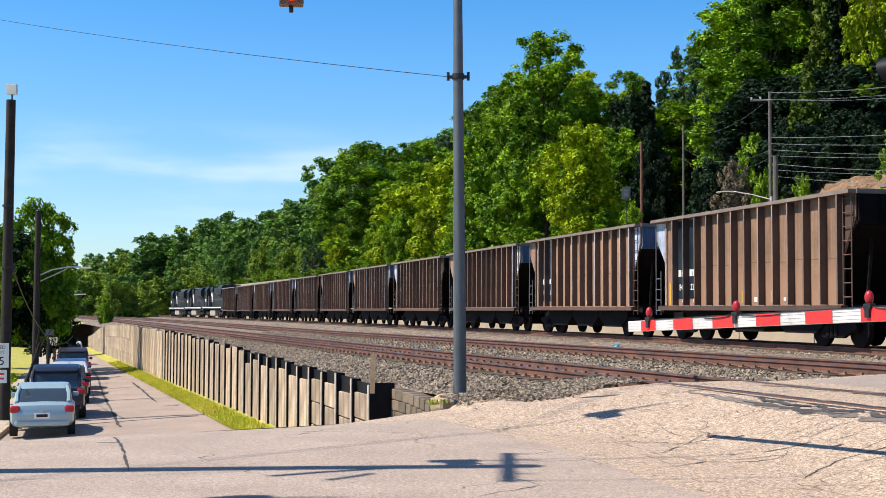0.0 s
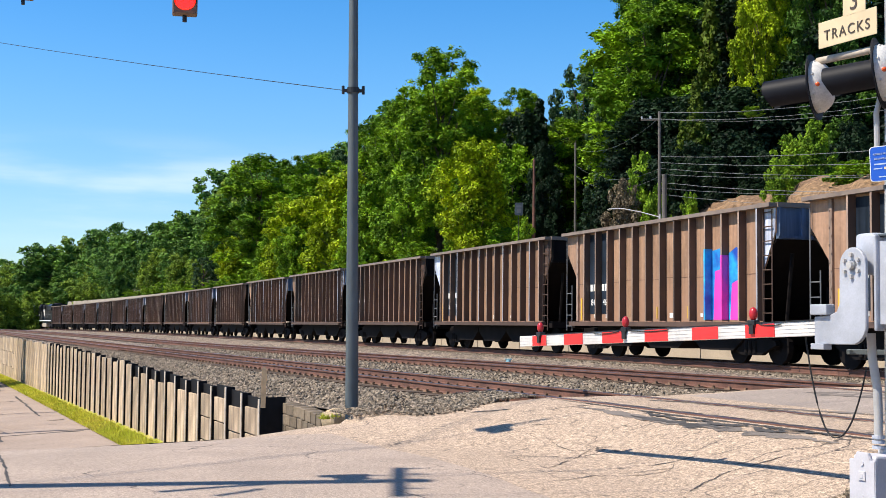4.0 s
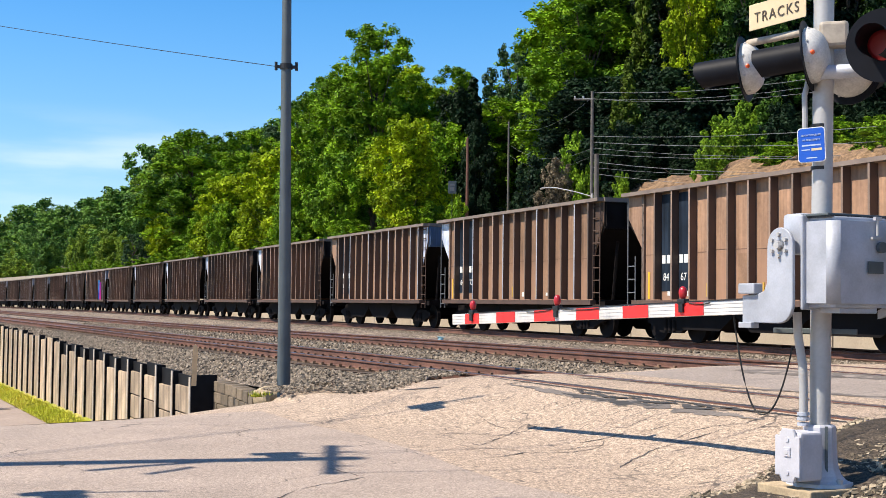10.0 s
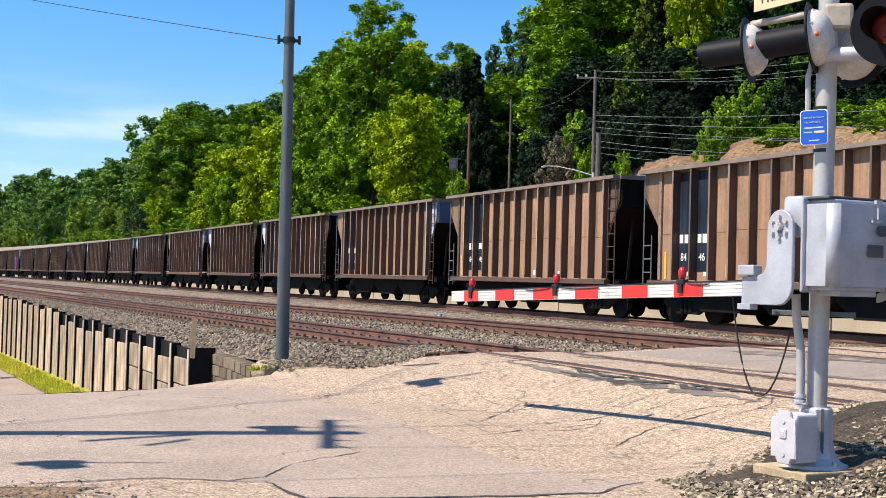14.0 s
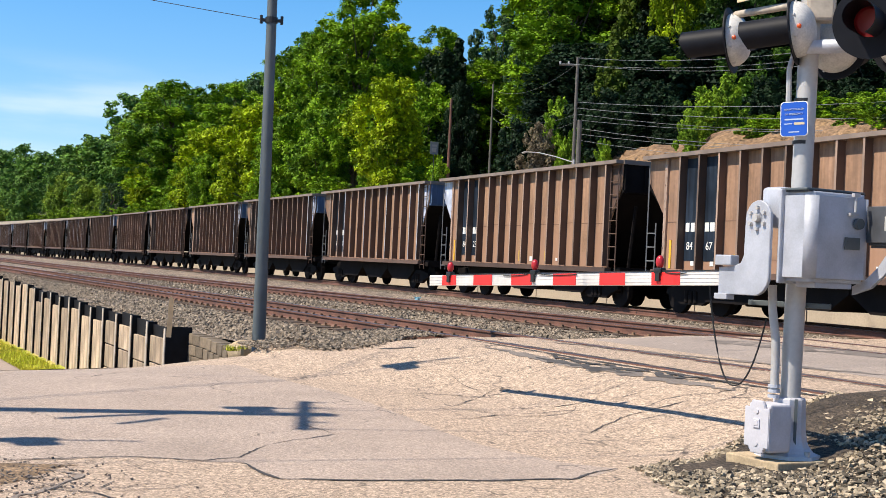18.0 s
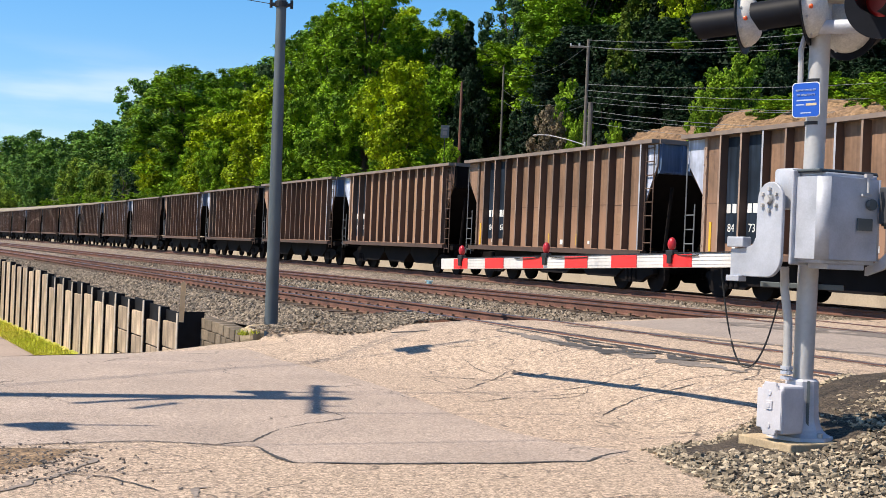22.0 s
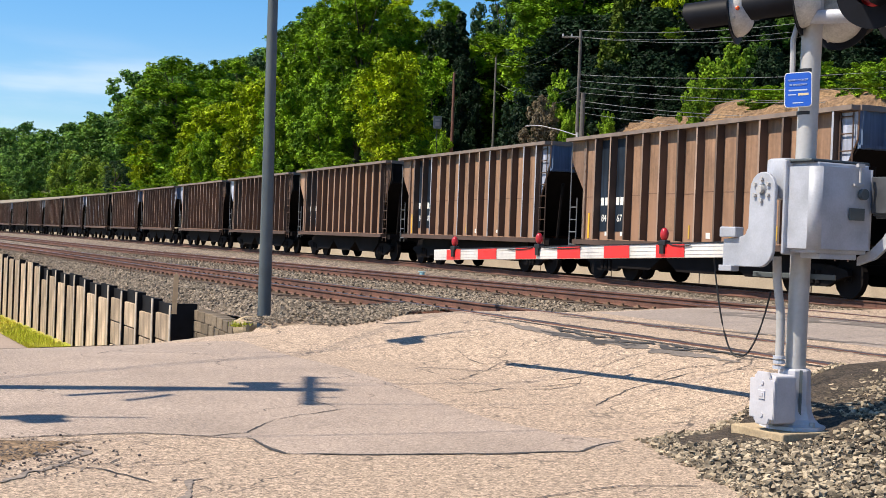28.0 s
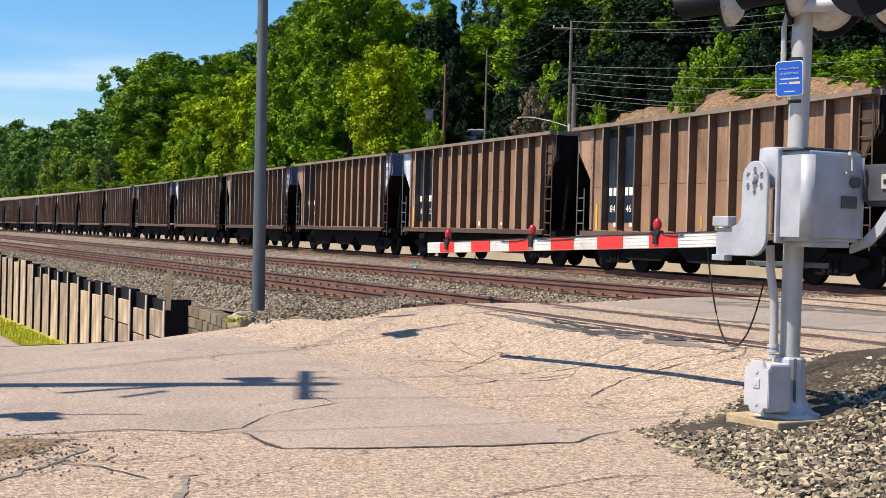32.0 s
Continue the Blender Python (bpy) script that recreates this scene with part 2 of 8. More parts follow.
def crazed(m, scale, width, lo, hi, color, warp=0.35, dip=0.004):
    """A net of wandering cracks, broken up in patches: dark and sunk."""
    nt = m.node_tree
    b = nt.nodes["Principled BSDF"]
    src = b.inputs["Base Color"].links[0].from_socket
    tc = nt.nodes.new("ShaderNodeTexCoord")

    def field(sc, detail, out):
        n = nt.nodes.new("ShaderNodeTexNoise")
        n.inputs["Scale"].default_value, n.inputs["Detail"].default_value = sc, detail
        nt.links.new(tc.outputs["Object"], n.inputs["Vector"])
        return n.outputs[out]
    bend = nt.nodes.new("ShaderNodeVectorMath")
    bend.operation = "MULTIPLY_ADD"
    bend.inputs[1].default_value = (warp / scale * 2, warp / scale * 2, 0)
    nt.links.new(field(scale * 2.2, 6.0, "Color"), bend.inputs[0])
    nt.links.new(tc.outputs["Object"], bend.inputs[2])
    vo = nt.nodes.new("ShaderNodeTexVoronoi")
    vo.voronoi_dimensions, vo.feature = "2D", "DISTANCE_TO_EDGE"
    vo.inputs["Scale"].default_value = scale
    nt.links.new(bend.outputs[0], vo.inputs["Vector"])
    line = nt.nodes.new("ShaderNodeMapRange")
    line.inputs["From Min"].default_value, line.inputs["From Max"].default_value = width * scale, width * scale * 0.3
    nt.links.new(vo.outputs["Distance"], line.inputs["Value"])
    mask = nt.nodes.new("ShaderNodeMapRange")
    mask.inputs["From Min"].default_value, mask.inputs["From Max"].default_value = lo, hi
    nt.links.new(field(scale * 0.8, 4.0, "Fac"), mask.inputs["Value"])
    both = nt.nodes.new("ShaderNodeMath")
    both.operation = "MULTIPLY"
    nt.links.new(line.outputs[0], both.inputs[0])
    nt.links.new(mask.outputs[0], both.inputs[1])
    mx = nt.nodes.new("ShaderNodeMix")
    mx.data_type = "RGBA"
    nt.links.new(both.outputs[0], mx.inputs["Factor"])
    nt.links.new(src, mx.inputs["A"])
    mx.inputs["B"].default_value = (*color, 1)
    nt.links.new(mx.outputs["Result"], b.inputs["Base Color"])
    bp = nt.nodes.new("ShaderNodeBump")
    bp.invert = True
    bp.inputs["Distance"].default_value = dip
    nt.links.new(both.outputs[0], bp.inputs["Height"])
    if b.inputs["Normal"].links:
        nt.links.new(b.inputs["Normal"].links[0].from_socket, bp.inputs["Normal"])
    nt.links.new(bp.outputs[0], b.inputs["Normal"])


crazed(ASPHALT, 0.7, 0.022, 0.48, 0.58, (0.075, 0.06, 0.05))
crazed(ASPHALT, 2.4, 0.016, 0.53, 0.66, (0.12, 0.094, 0.075))
crazed(SMOOTH, 0.5, 0.018, 0.48, 0.60, (0.10, 0.08, 0.066))
crazed(STREET, 0.30, 0.025, 0.50, 0.60, (0.10, 0.085, 0.07))


def dusty(m, color, z, blur):
    """Dust that clings to the lower part of a surface, with a wavering upper edge."""
    nt = m.node_tree
    b = nt.nodes["Principled BSDF"]
    src = b.inputs["Base Color"].links[0].from_socket
    tc = nt.nodes.new("ShaderNodeTexCoord")
    sep = nt.nodes.new("ShaderNodeSeparateXYZ")
    nt.links.new(tc.outputs["Object"], sep.inputs[0])
    n = nt.nodes.new("ShaderNodeTexNoise")
    n.inputs["Scale"].default_value, n.inputs["Detail"].default_value = 0.9, 5.0
    nt.links.new(tc.outputs["Object"], n.inputs["Vector"])
    add = nt.nodes.new("ShaderNodeMath")
    add.operation = "MULTIPLY_ADD"
    add.inputs[1].default_value = 1.6
    nt.links.new(n.outputs["Fac"], add.inputs[0])
    nt.links.new(sep.outputs["Z"], add.inputs[2])
    r = nt.nodes.new("ShaderNodeMapRange")
    r.inputs["From Min"].default_value, r.inputs["From Max"].default_value = z + 0.8 + blur, z + 0.8 - blur
    r.inputs["To Max"].default_value = 0.75
    nt.links.new(add.outputs[0], r.inputs["Value"])
    mx = nt.nodes.new("ShaderNodeMix")
    mx.data_type = "RGBA"
    nt.links.new(r.outputs[0], mx.inputs["Factor"])
    nt.links.new(src, mx.inputs["A"])
    mx.inputs["B"].default_value = (*color, 1)
    nt.links.new(mx.outputs["Result"], b.inputs["Base Color"])


dusty(CAR_BROWN, (0.355, 0.20, 0.126), 2.2, 0.45)
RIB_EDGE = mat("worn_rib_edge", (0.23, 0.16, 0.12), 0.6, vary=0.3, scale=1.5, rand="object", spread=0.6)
RIB_PALE = mat("bare_galvanised_rib_edge", (0.36, 0.37, 0.41), 0.5, vary=0.3, scale=2.0, streak=0.3)
PATCH_TAN = mat("repainted_tan_patch", (0.30, 0.175, 0.105), 0.7, vary=0.15, grain=0.1, scale=1.5, fine=12)
WELD = mat("rusty_weld", (0.15, 0.085, 0.058), 0.8, vary=0.3, scale=3)
# rib brown darkened for the shade on the flanks; sills and ladders share it
CAR_RIB = mat("oxide_brown_rib_shade", (0.095, 0.056, 0.040), 0.65, vary=0.2, scale=1.2, rand="object")
# near-black: shade under and between the cars is put into this steel colour
CAR_DARK = mat("black_steel_with_shade", (0.010, 0.008, 0.008), 0.8, vary=0.3, scale=2, spec=0.12)
# end sheets: blue skylight on these shaded faces is put into the colour
CAR_END = mat("skylit_end_sheet", (0.15, 0.22, 0.34), 0.45, streak=0.4, vary=0.45, scale=1.8, second=(0.06, 0.09, 0.16))
CAR_PANEL = mat("black_stencil_panel", (0.016, 0.024, 0.038), 0.5, vary=0.5, scale=1.2, spec=0.2, streak=0.5)
CHORD = mat("worn_top_chord", (0.21, 0.16, 0.13), 0.6, vary=0.2, scale=2)
CORNER = mat("pale_worn_corner_plate", (0.50, 0.54, 0.66), 0.5, vary=0.3, scale=2.5, rand="object", streak=0.3)
STENCIL = mat("white_stencil", (0.75, 0.74, 0.70), 0.6)
YELLOW_BRIGHT = mat("bright_yellow_reflector", (0.80, 0.45, 0.03), 0.5)
YELLOW = mat("yellow_reflector", (0.55, 0.34, 0.05), 0.6)
SPRAY_BLUE = mat("sprayed_blue_paint", (0.02, 0.10, 0.60), 0.5, vary=0.3, scale=2, second=(0.02, 0.45, 0.70))
SPRAY_PINK = mat("sprayed_pink_paint", (0.80, 0.06, 0.45), 0.5, vary=0.1, scale=2)
LOCO_BLACK = mat("locomotive_black", (0.012, 0.012, 0.014), 0.45, vary=0.3, scale=1, spec=0.4)
LOCO_GREY = mat("sooty_grey_steel", (0.03, 0.029, 0.03), 0.6, vary=0.35, scale=2)
GLASS_DARK = mat("dark_window_glass", (0.02, 0.025, 0.03), 0.08, spec=0.8)
GLASS_CAR = mat("tinted_car_glass", (0.03, 0.045, 0.06), 0.06, spec=1.0)
TYRE = mat("tyre_rubber", (0.014, 0.014, 0.014), 0.85)
CHROME = mat("alloy_rim", (0.5, 0.5, 0.52), 0.3, metal=0.8)
BARK = mat("bark", (0.07, 0.052, 0.04), 0.95, vary=0.3, scale=3, grain=0.3, fine=20)


def leaf_mat(name, color, light):
    m = mat(name, color, 0.6, vary=0.35, scale=0.3, second=light, rand="island", spec=0.12, spread=0.5)
    nt = m.node_tree
    b = nt.nodes["Principled BSDF"]
    out = nt.nodes["Material Output"]
    tr = nt.nodes.new("ShaderNodeBsdfTranslucent")
    mixs = nt.nodes.new("ShaderNodeMixShader")
    mixs.inputs[0].default_value = 0.10
    src = b.inputs["Base Color"].links[0].from_socket
    nt.links.new(src, tr.inputs["Color"])
    nt.links.new(b.outputs[0], mixs.inputs[1])
    nt.links.new(tr.outputs[0], mixs.inputs[2])
    nt.links.new(mixs.outputs[0], out.inputs["Surface"])
    return m


LEAF_MID = leaf_mat("green_leaves", (0.066, 0.17, 0.011), (0.23, 0.37, 0.010))
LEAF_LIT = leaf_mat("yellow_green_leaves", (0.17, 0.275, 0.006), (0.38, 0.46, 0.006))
LEAF_BUSH = leaf_mat("bright_shrub_leaves", (0.10, 0.21, 0.014), (0.22, 0.34, 0.016))
# near-black green: the shade of the wooded slope is put into the leaf colour
LEAF_SHADED = leaf_mat("shaded_dark_leaves", (0.008, 0.023, 0.011), (0.017, 0.038, 0.013))
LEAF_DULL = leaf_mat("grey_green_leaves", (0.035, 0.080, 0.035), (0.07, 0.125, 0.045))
# far woods: distance haze put into bluer, paler leaf colours
LEAF_HAZE = leaf_mat("hazy_green_leaves", (0.070, 0.165, 0.036), (0.155, 0.275, 0.042))
LEAF_HAZE_LIT = leaf_mat("hazy_pale_leaves", (0.15, 0.25, 0.03), (0.23, 0.32, 0.035))
LEAF_DEEP = leaf_mat("deep_green_leaves", (0.028, 0.080, 0.016), (0.085, 0.17, 0.016))
LEAF_PINE = leaf_mat("olive_needles", (0.05, 0.09, 0.008), (0.10, 0.14, 0.012))
SIGN_INK = mat("faded_sign_ink", (0.06, 0.045, 0.035), 0.7)
SIGNAL_BLACK = mat("dull_black_signal_paint", (0.005, 0.006, 0.010), 0.55, vary=0.25, scale=9, spec=0.18)
SIGNAL_WHITE = mat("chipped_off_white_paint", (0.56, 0.55, 0.525), 0.55, vary=0.10, scale=14, grain=0.12, fine=60)
ARM_TAN = mat("aged_tan_paint", (0.40, 0.34, 0.27), 0.6, vary=0.25, scale=10)
LEAF_DRY = leaf_mat("dry_brown_leaves", (0.15, 0.125, 0.085), (0.21, 0.165, 0.10))


# ---- mesh helpers ----
def box(bm, cx, cy, cz, sx, sy, sz, m=None, bevel=0.0):
    g = bmesh.ops.create_cube(bm, size=1.0, matrix=(m or Matrix()) @ Matrix.Translation((cx, cy, cz)) @ Matrix.Diagonal((sx, sy, sz, 1)))
    if bevel:
        es = list({e for v in g["verts"] for e in v.link_edges})
        bmesh.ops.bevel(bm, geom=es, offset=bevel, segments=2, affect="EDGES", profile=0.5)
    return bm


def tube(bm, p0, p1, r0, r1=None, seg=12, caps=True):
    p0, p1 = Vector(p0), Vector(p1)
    d = p1 - p0
    if d.length < 1e-6:
        return bm
    q = d.to_track_quat("Z", "Y").to_matrix().to_4x4()
    bmesh.ops.create_cone(bm, cap_ends=caps, segments=seg, radius1=r0, radius2=r0 if r1 is None else r1, depth=d.length,
                          matrix=Matrix.Translation((p0 + p1) / 2) @ q)
    return bm


def prism(bm, pts, axis, a, b):
    """Closed prism: outline pts in the plane across axis ('x', 'y' or 'z'), from a to b along it."""
    def at(p, h):
        return {"x": (h, p[0], p[1]), "y": (p[0], h, p[1]), "z": (p[0], p[1], h)}[axis]
    lo = [bm.verts.new(at(p, a)) for p in pts]
    hi = [bm.verts.new(at(p, b)) for p in pts]
    n = len(pts)
    fs = [bm.faces.new(lo), bm.faces.new(hi)]
    for i in range(n):
        fs.append(bm.faces.new((lo[i], lo[(i + 1) % n], hi[(i + 1) % n], hi[i])))
    bmesh.ops.recalc_face_normals(bm, faces=fs)
    return bm


def wire(bm, pts, r, seg=6):
    """One swept tube along the points."""
    pts = [Vector(p) for p in pts]
    rings = []
    for i, p in enumerate(pts):
        d = (pts[min(i + 1, len(pts) - 1)] - pts[max(i - 1, 0)]).normalized()
        up = Vector((0, 0, 1)) if abs(d.z) < 0.95 else Vector((0, 1, 0))
        a = d.cross(up).normalized()
        b = a.cross(d)
        rings.append([bm.verts.new(p + a * (r * math.cos(6.2832 * k / seg)) + b * (r * math.sin(6.2832 * k / seg))) for k in range(seg)])
    fs = []
    for a, b in zip(rings[:-1], rings[1:]):
        for k in range(seg):
            fs.append(bm.faces.new((a[k], a[(k + 1) % seg], b[(k + 1) % seg], b[k])))
    fs += [bm.faces.new(rings[0][::-1]), bm.faces.new(rings[-1])]
    bmesh.ops.recalc_face_normals(bm, faces=fs)
    return bm


def sag(a, b, drop, n=14):
    a, b = Vector(a), Vector(b)
    return [a.lerp(b, i / n) - Vector((0, 0, drop * 4 * (i / n) * (1 - i / n))) for i in range(n + 1)]


def to_mesh(name, bm, material, smooth=False):
    me = bpy.data.meshes.new(name)
    bm.to_mesh(me)
    bm.free()
    for m in material if isinstance(material, (list, tuple)) else [material]:
        me.materials.append(m)
    if smooth:
        me.polygons.foreach_set("use_smooth", [True] * len(me.polygons))
        me.set_sharp_from_angle(angle=radians(40))
    return me


def part(name, bm, material, parent, label="", smooth=False):
    ob = new(name, to_mesh(name, bm, material, smooth))
    ob.parent = parent
    if label:
        ob["label"] = label
    return ob


def share(name, me, parent, m):
    ob = new(name, me)
    ob.parent = parent
    ob.matrix_basis = m
    return ob


def thing(name, m, label, category, group="", kind=""):
    ob = new(name)
    ob.empty_display_size = 0.2
    ob.matrix_basis = m
    return tagged(ob, label, category, group, kind)


def struct(name, bm, material, label, category="", kind="structure", smooth=False):
    return tagged(new(name, to_mesh(name, bm, material, smooth)), label, category, "", kind)


def smooth01(a, b, x):
    t = min(1.0, max(0.0, (x - a) / (b - a)))
    return t * t * (3 - 2 * t)


# ---- the plan: three tracks, each a chain of points one metre apart ----
class Track:
    def __init__(self, x, y, heading, z, back=720, ahead=760):
        self.back, self.z = back, z
        fwd, bwd = [(x, y, heading(0))], []
        px, py = x, y
        for s in range(ahead):
            a = radians(heading(s + 0.5))
            px, py = px - math.sin(a), py + math.cos(a)
            fwd.append((px, py, heading(s + 1)))
        px, py = x, y
        for s in range(back):
            a = radians(heading(-s - 0.5))
            px, py = px + math.sin(a), py - math.cos(a)
            bwd.append((px, py, heading(-s - 1)))
        self.p = bwd[::-1] + fwd

    def at(self, s, off=0.0):
        """Place and heading (degrees left of +y) at arc s; off: metres to the right."""
        u = min(max(s + self.back, 0.0), len(self.p) - 1.001)
        i = int(u)
        f = u - i
        a, b = self.p[i], self.p[i + 1]
        x, y, h = (a[k] + f * (b[k] - a[k]) for k in range(3))
        return x + off * math.cos(radians(h)), y + off * math.sin(radians(h)), self.z(s), h


def curve_far(s):
    return 0.0217 * min(max(s - 60, 0), 90) + 0.06 * max(s - 150, 0)


T3 = Track(7.965, 47.625, lambda s: 14.725 + 0.0128 * min(max(s, -40), 200) + 0.0146 * min(max(s - 50, 0), 150) + 0.06 * max(s - 200, 0), lambda s: 0.66 - 0.002 * min(max(s, 0), 200))
T1 = Track(4.2, 20.0, lambda s: 17.5 + curve_far(s - 28), lambda s: 0.50 - 0.0022 * min(max(s, 0), 70) - 0.0006 * max(s - 70, 0))
T2 = Track(8.65, 23.2, lambda s: 17.6 + curve_far(s - 25), lambda s: 0.60 - 0.0033 * min(max(s, 0), 50) - 0.0008 * max(s - 50, 0))
U = Vector((-math.sin(radians(17.5)), math.cos(radians(17.5))))      # along the tracks
V = Vector((math.cos(radians(17.5)), math.sin(radians(17.5))))       # across them, to the right


def wv(x, y):
    d = Vector((x - 4.2, y - 20.0))
    return d.dot(U), d.dot(V)


def xy(w, v):
    p = Vector((4.2, 20.0)) + U * w + V * v
    return p.x, p.y


def street_z(w, v):
    z = -1.75 * smooth01(-1.5, 17, w + 0.3 * max(-v - 4.5, 0)) - 0.012 * max(w - 17, 0)
    return z - 0.05 * min(max(-v - 5.2, 0), 8) * smooth01(2, 14, w)


def pave_z(w, v):
    """Height of the pavement before and on the crossing."""
    a = -2.6 - 0.15 * min(max(-4 - w, 0), 3.2) + 0.45 * (1 - smooth01(-9.4, -8.2, w)) - 3.0 * smooth01(-3.8, 0.8, w)
    f = min(max((v - a) / (-0.75 - a), 0), 1)
    z = 0.485 * (0.6 * f + 0.4 * smooth01(0, 1, f)) + 0.10 * smooth01(1.2, 4.0, v) + 0.05 * smooth01(7, 10, v)
    return z + 0.015 * noise.noise((w * 0.3, v * 0.3, 0.0)) * (1 - smooth01(-2.5, -1, v))


ROAD_A, ROAD_B = Vector((20.91, 116.13, 9.35)), Vector((23.71, 124.77, 9.85))     # road down the wooded hill


def hill_z(s, q):
    """Hillside right of the far track: s along it, q metres beyond it; a shelf road runs along its foot."""
    steep = 1 - smooth01(18, 38, s)
    a = max(q - 13.2, 0)
    gentle = 0.30 * a
    rocky = 2.8 * smooth01(0, 4.5, a) + 0.10 * max(a - 4.5, 0)
    z = 5.7 + gentle * (1 - steep) + rocky * steep
    z += 0.8 * noise.noise((s * 0.08, q * 0.08, 3.0)) * smooth01(0, 5, a)
    x, y, _, _ = T3.at(s, q)                           # the hill road runs in a shallow cutting
    d = (ROAD_B - ROAD_A).normalized()
    along, aside = (x - ROAD_A.x) * d.x + (y - ROAD_A.y) * d.y, abs((x - ROAD_A.x) * d.y - (y - ROAD_A.y) * d.x)
    if -22 < along < 150:
        z = min(z, 9.2 + 0.055 * along + 0.7 * max(aside - 4.5, 0) + 0.5 * max(-along - 16, 0))
    return z


# ---- ground: one sheet to the horizon, under everything ----
def build_ground():
    bm = bmesh.new()
    ws = [-3000, -1200, -500, -200, -100, -60, -40] + [k * 2.0 for k in range(-15, 60)] + [130, 160, 200, 260, 340, 500, 900, 3000]
    vs = [-3000, -1000, -400, -200, -100, -60, -40, -30, -24] + [k * 1.0 for k in range(-20, -3)] + [-3.55, -3.3, -3] + [k * 1.0 for k in range(-2, 26)] + [30, 36, 44, 60, 90, 140, 300, 900, 3000]
    grid = []
    for w in ws:
        row = []
        for v in vs:
            x, y = xy(w, v)
            if v < -3.25 and w > 1:
                z = street_z(w, v) - 0.10 + 0.4 * smooth01(-14, -20, v) * smooth01(3, 20, w)
            elif v < 22:
                z = min(pave_z(w, v), 0.3 + 0.2 * smooth01(0, 8, v)) - 0.30 - 0.0012 * max(w, 0)
            else:
                z = 0.1
            row.append(bm.verts.new((x, y, z)))
        grid.append(row)
    for i in range(len(ws) - 1):
        for j in range(len(vs) - 1):
            bm.faces.new((grid[i][j], grid[i][j + 1], grid[i + 1][j + 1], grid[i + 1][j]))
    bmesh.ops.recalc_face_normals(bm, faces=bm.faces)
    struct("ground", bm, DIRT, "brown dirt ground under the whole place", "ground", smooth=True)


def sheet(name, rows, material, label, category, thick=0.0):
    bm = bmesh.new()
    vr = [[bm.verts.new(p) for p in r] for r in rows]
    for a, b in zip(vr[:-1], vr[1:]):
        for i in range(len(a) - 1):
            bm.faces.new((a[i], a[i + 1], b[i + 1], b[i]))
    bmesh.ops.recalc_face_normals(bm, faces=bm.faces)
    if bm.faces and sum(f.normal.z for f in bm.faces) < 0:
        bmesh.ops.reverse_faces(bm, faces=bm.faces)
    return struct(name, bm, material, label, category, smooth=True)


PAVE = {}


def pave_top(x, y):
    """Height of the pavement's sheet itself under a point."""
    w, v = wv(x, y)
    f = (v + 40) if v < -10 else 30 + (v + 10) / 0.25
    f = min(max(f, 0.0), 106.99)
    j = int(f)
    zs = []
    for i in (j, j + 1):
        vi = -40 + i if i < 30 else -10 + (i - 30) * 0.25
        w1 = PAVE["edge"](vi)
        g = 120 * (1 - max(0.0, 1 - (w + 40) / (w1 + 40)) ** (1 / 1.6))
        g = min(max(g, 0.0), 119.99)
        k = int(g)
        zs.append(PAVE["rows"][k][i][2] * (k + 1 - g) + PAVE["rows"][k + 1][i][2] * (g - k))
    return zs[0] + (zs[1] - zs[0]) * (f - j)


def build_roads():
    # crossing approach and plain before it
    def edge(v):
        """Where the pavement ends towards the tracks' far side."""
        return 1.75 - 1.4 * smooth01(-3.1, -2.2, v) + 0.25 * noise.noise((v * 1.3, 1.0, 0.0)) * smooth01(-3.4, -2.6, v)
    rows = []
    PAVE["edge"] = edge
    PAVE["rows"] = rows
    for k in range(0, 121):
        row = []
        for j in range(0, 108):
            v = -40 + j if j < 30 else -10 + (j - 30) * 0.25
            w1 = edge(v)
            w = -40 + (w1 + 40) * (1 - (1 - k / 120) ** 1.6)
            x, y = xy(w, v)
            z = pave_z(w, v)
            if v < -3.6:
                z = min(z, z + street_z(w, v))
            row.append((x, y, z))
        rows.append(row)
    sheet("pavement", rows, ASPHALT, "cracked sun-bleached asphalt of the level crossing", "pavement")
    rows = []
    for k in range(0, 90):
        w = 2.1 + k * (0.6 if k < 30 else 2.2)
        if k >= 30:
            w = 20.1 + (k - 30) * 2.4
        e = -11.4 + 3.2 * (1 - math.exp(-max(w - 16, 0) / 35)) if w > 8 else -13.0
        rows.append([(*xy(w, e + (-4.7 - e) * k2 / 6), street_z(w, e + (-4.7 - e) * k2 / 6)) for k2 in range(7)])
    sheet("street", rows, STREET, "long asphalt street falling away beside the wall", "road")


def strip(track, s0, s1, off0, off1, dz0, dz1, name, material, label, category, step=2.0, bend=None):
    rows = []
    s = s0
    while s <= s1:
        a, b = track.at(s, off0), track.at(s, off1)
        rows.append([(a[0], a[1], a[2] + dz0), (b[0], b[1], b[2] + dz1)])
        s += step
    return sheet(name, rows, material, label, category)


build_ground()
build_roads()


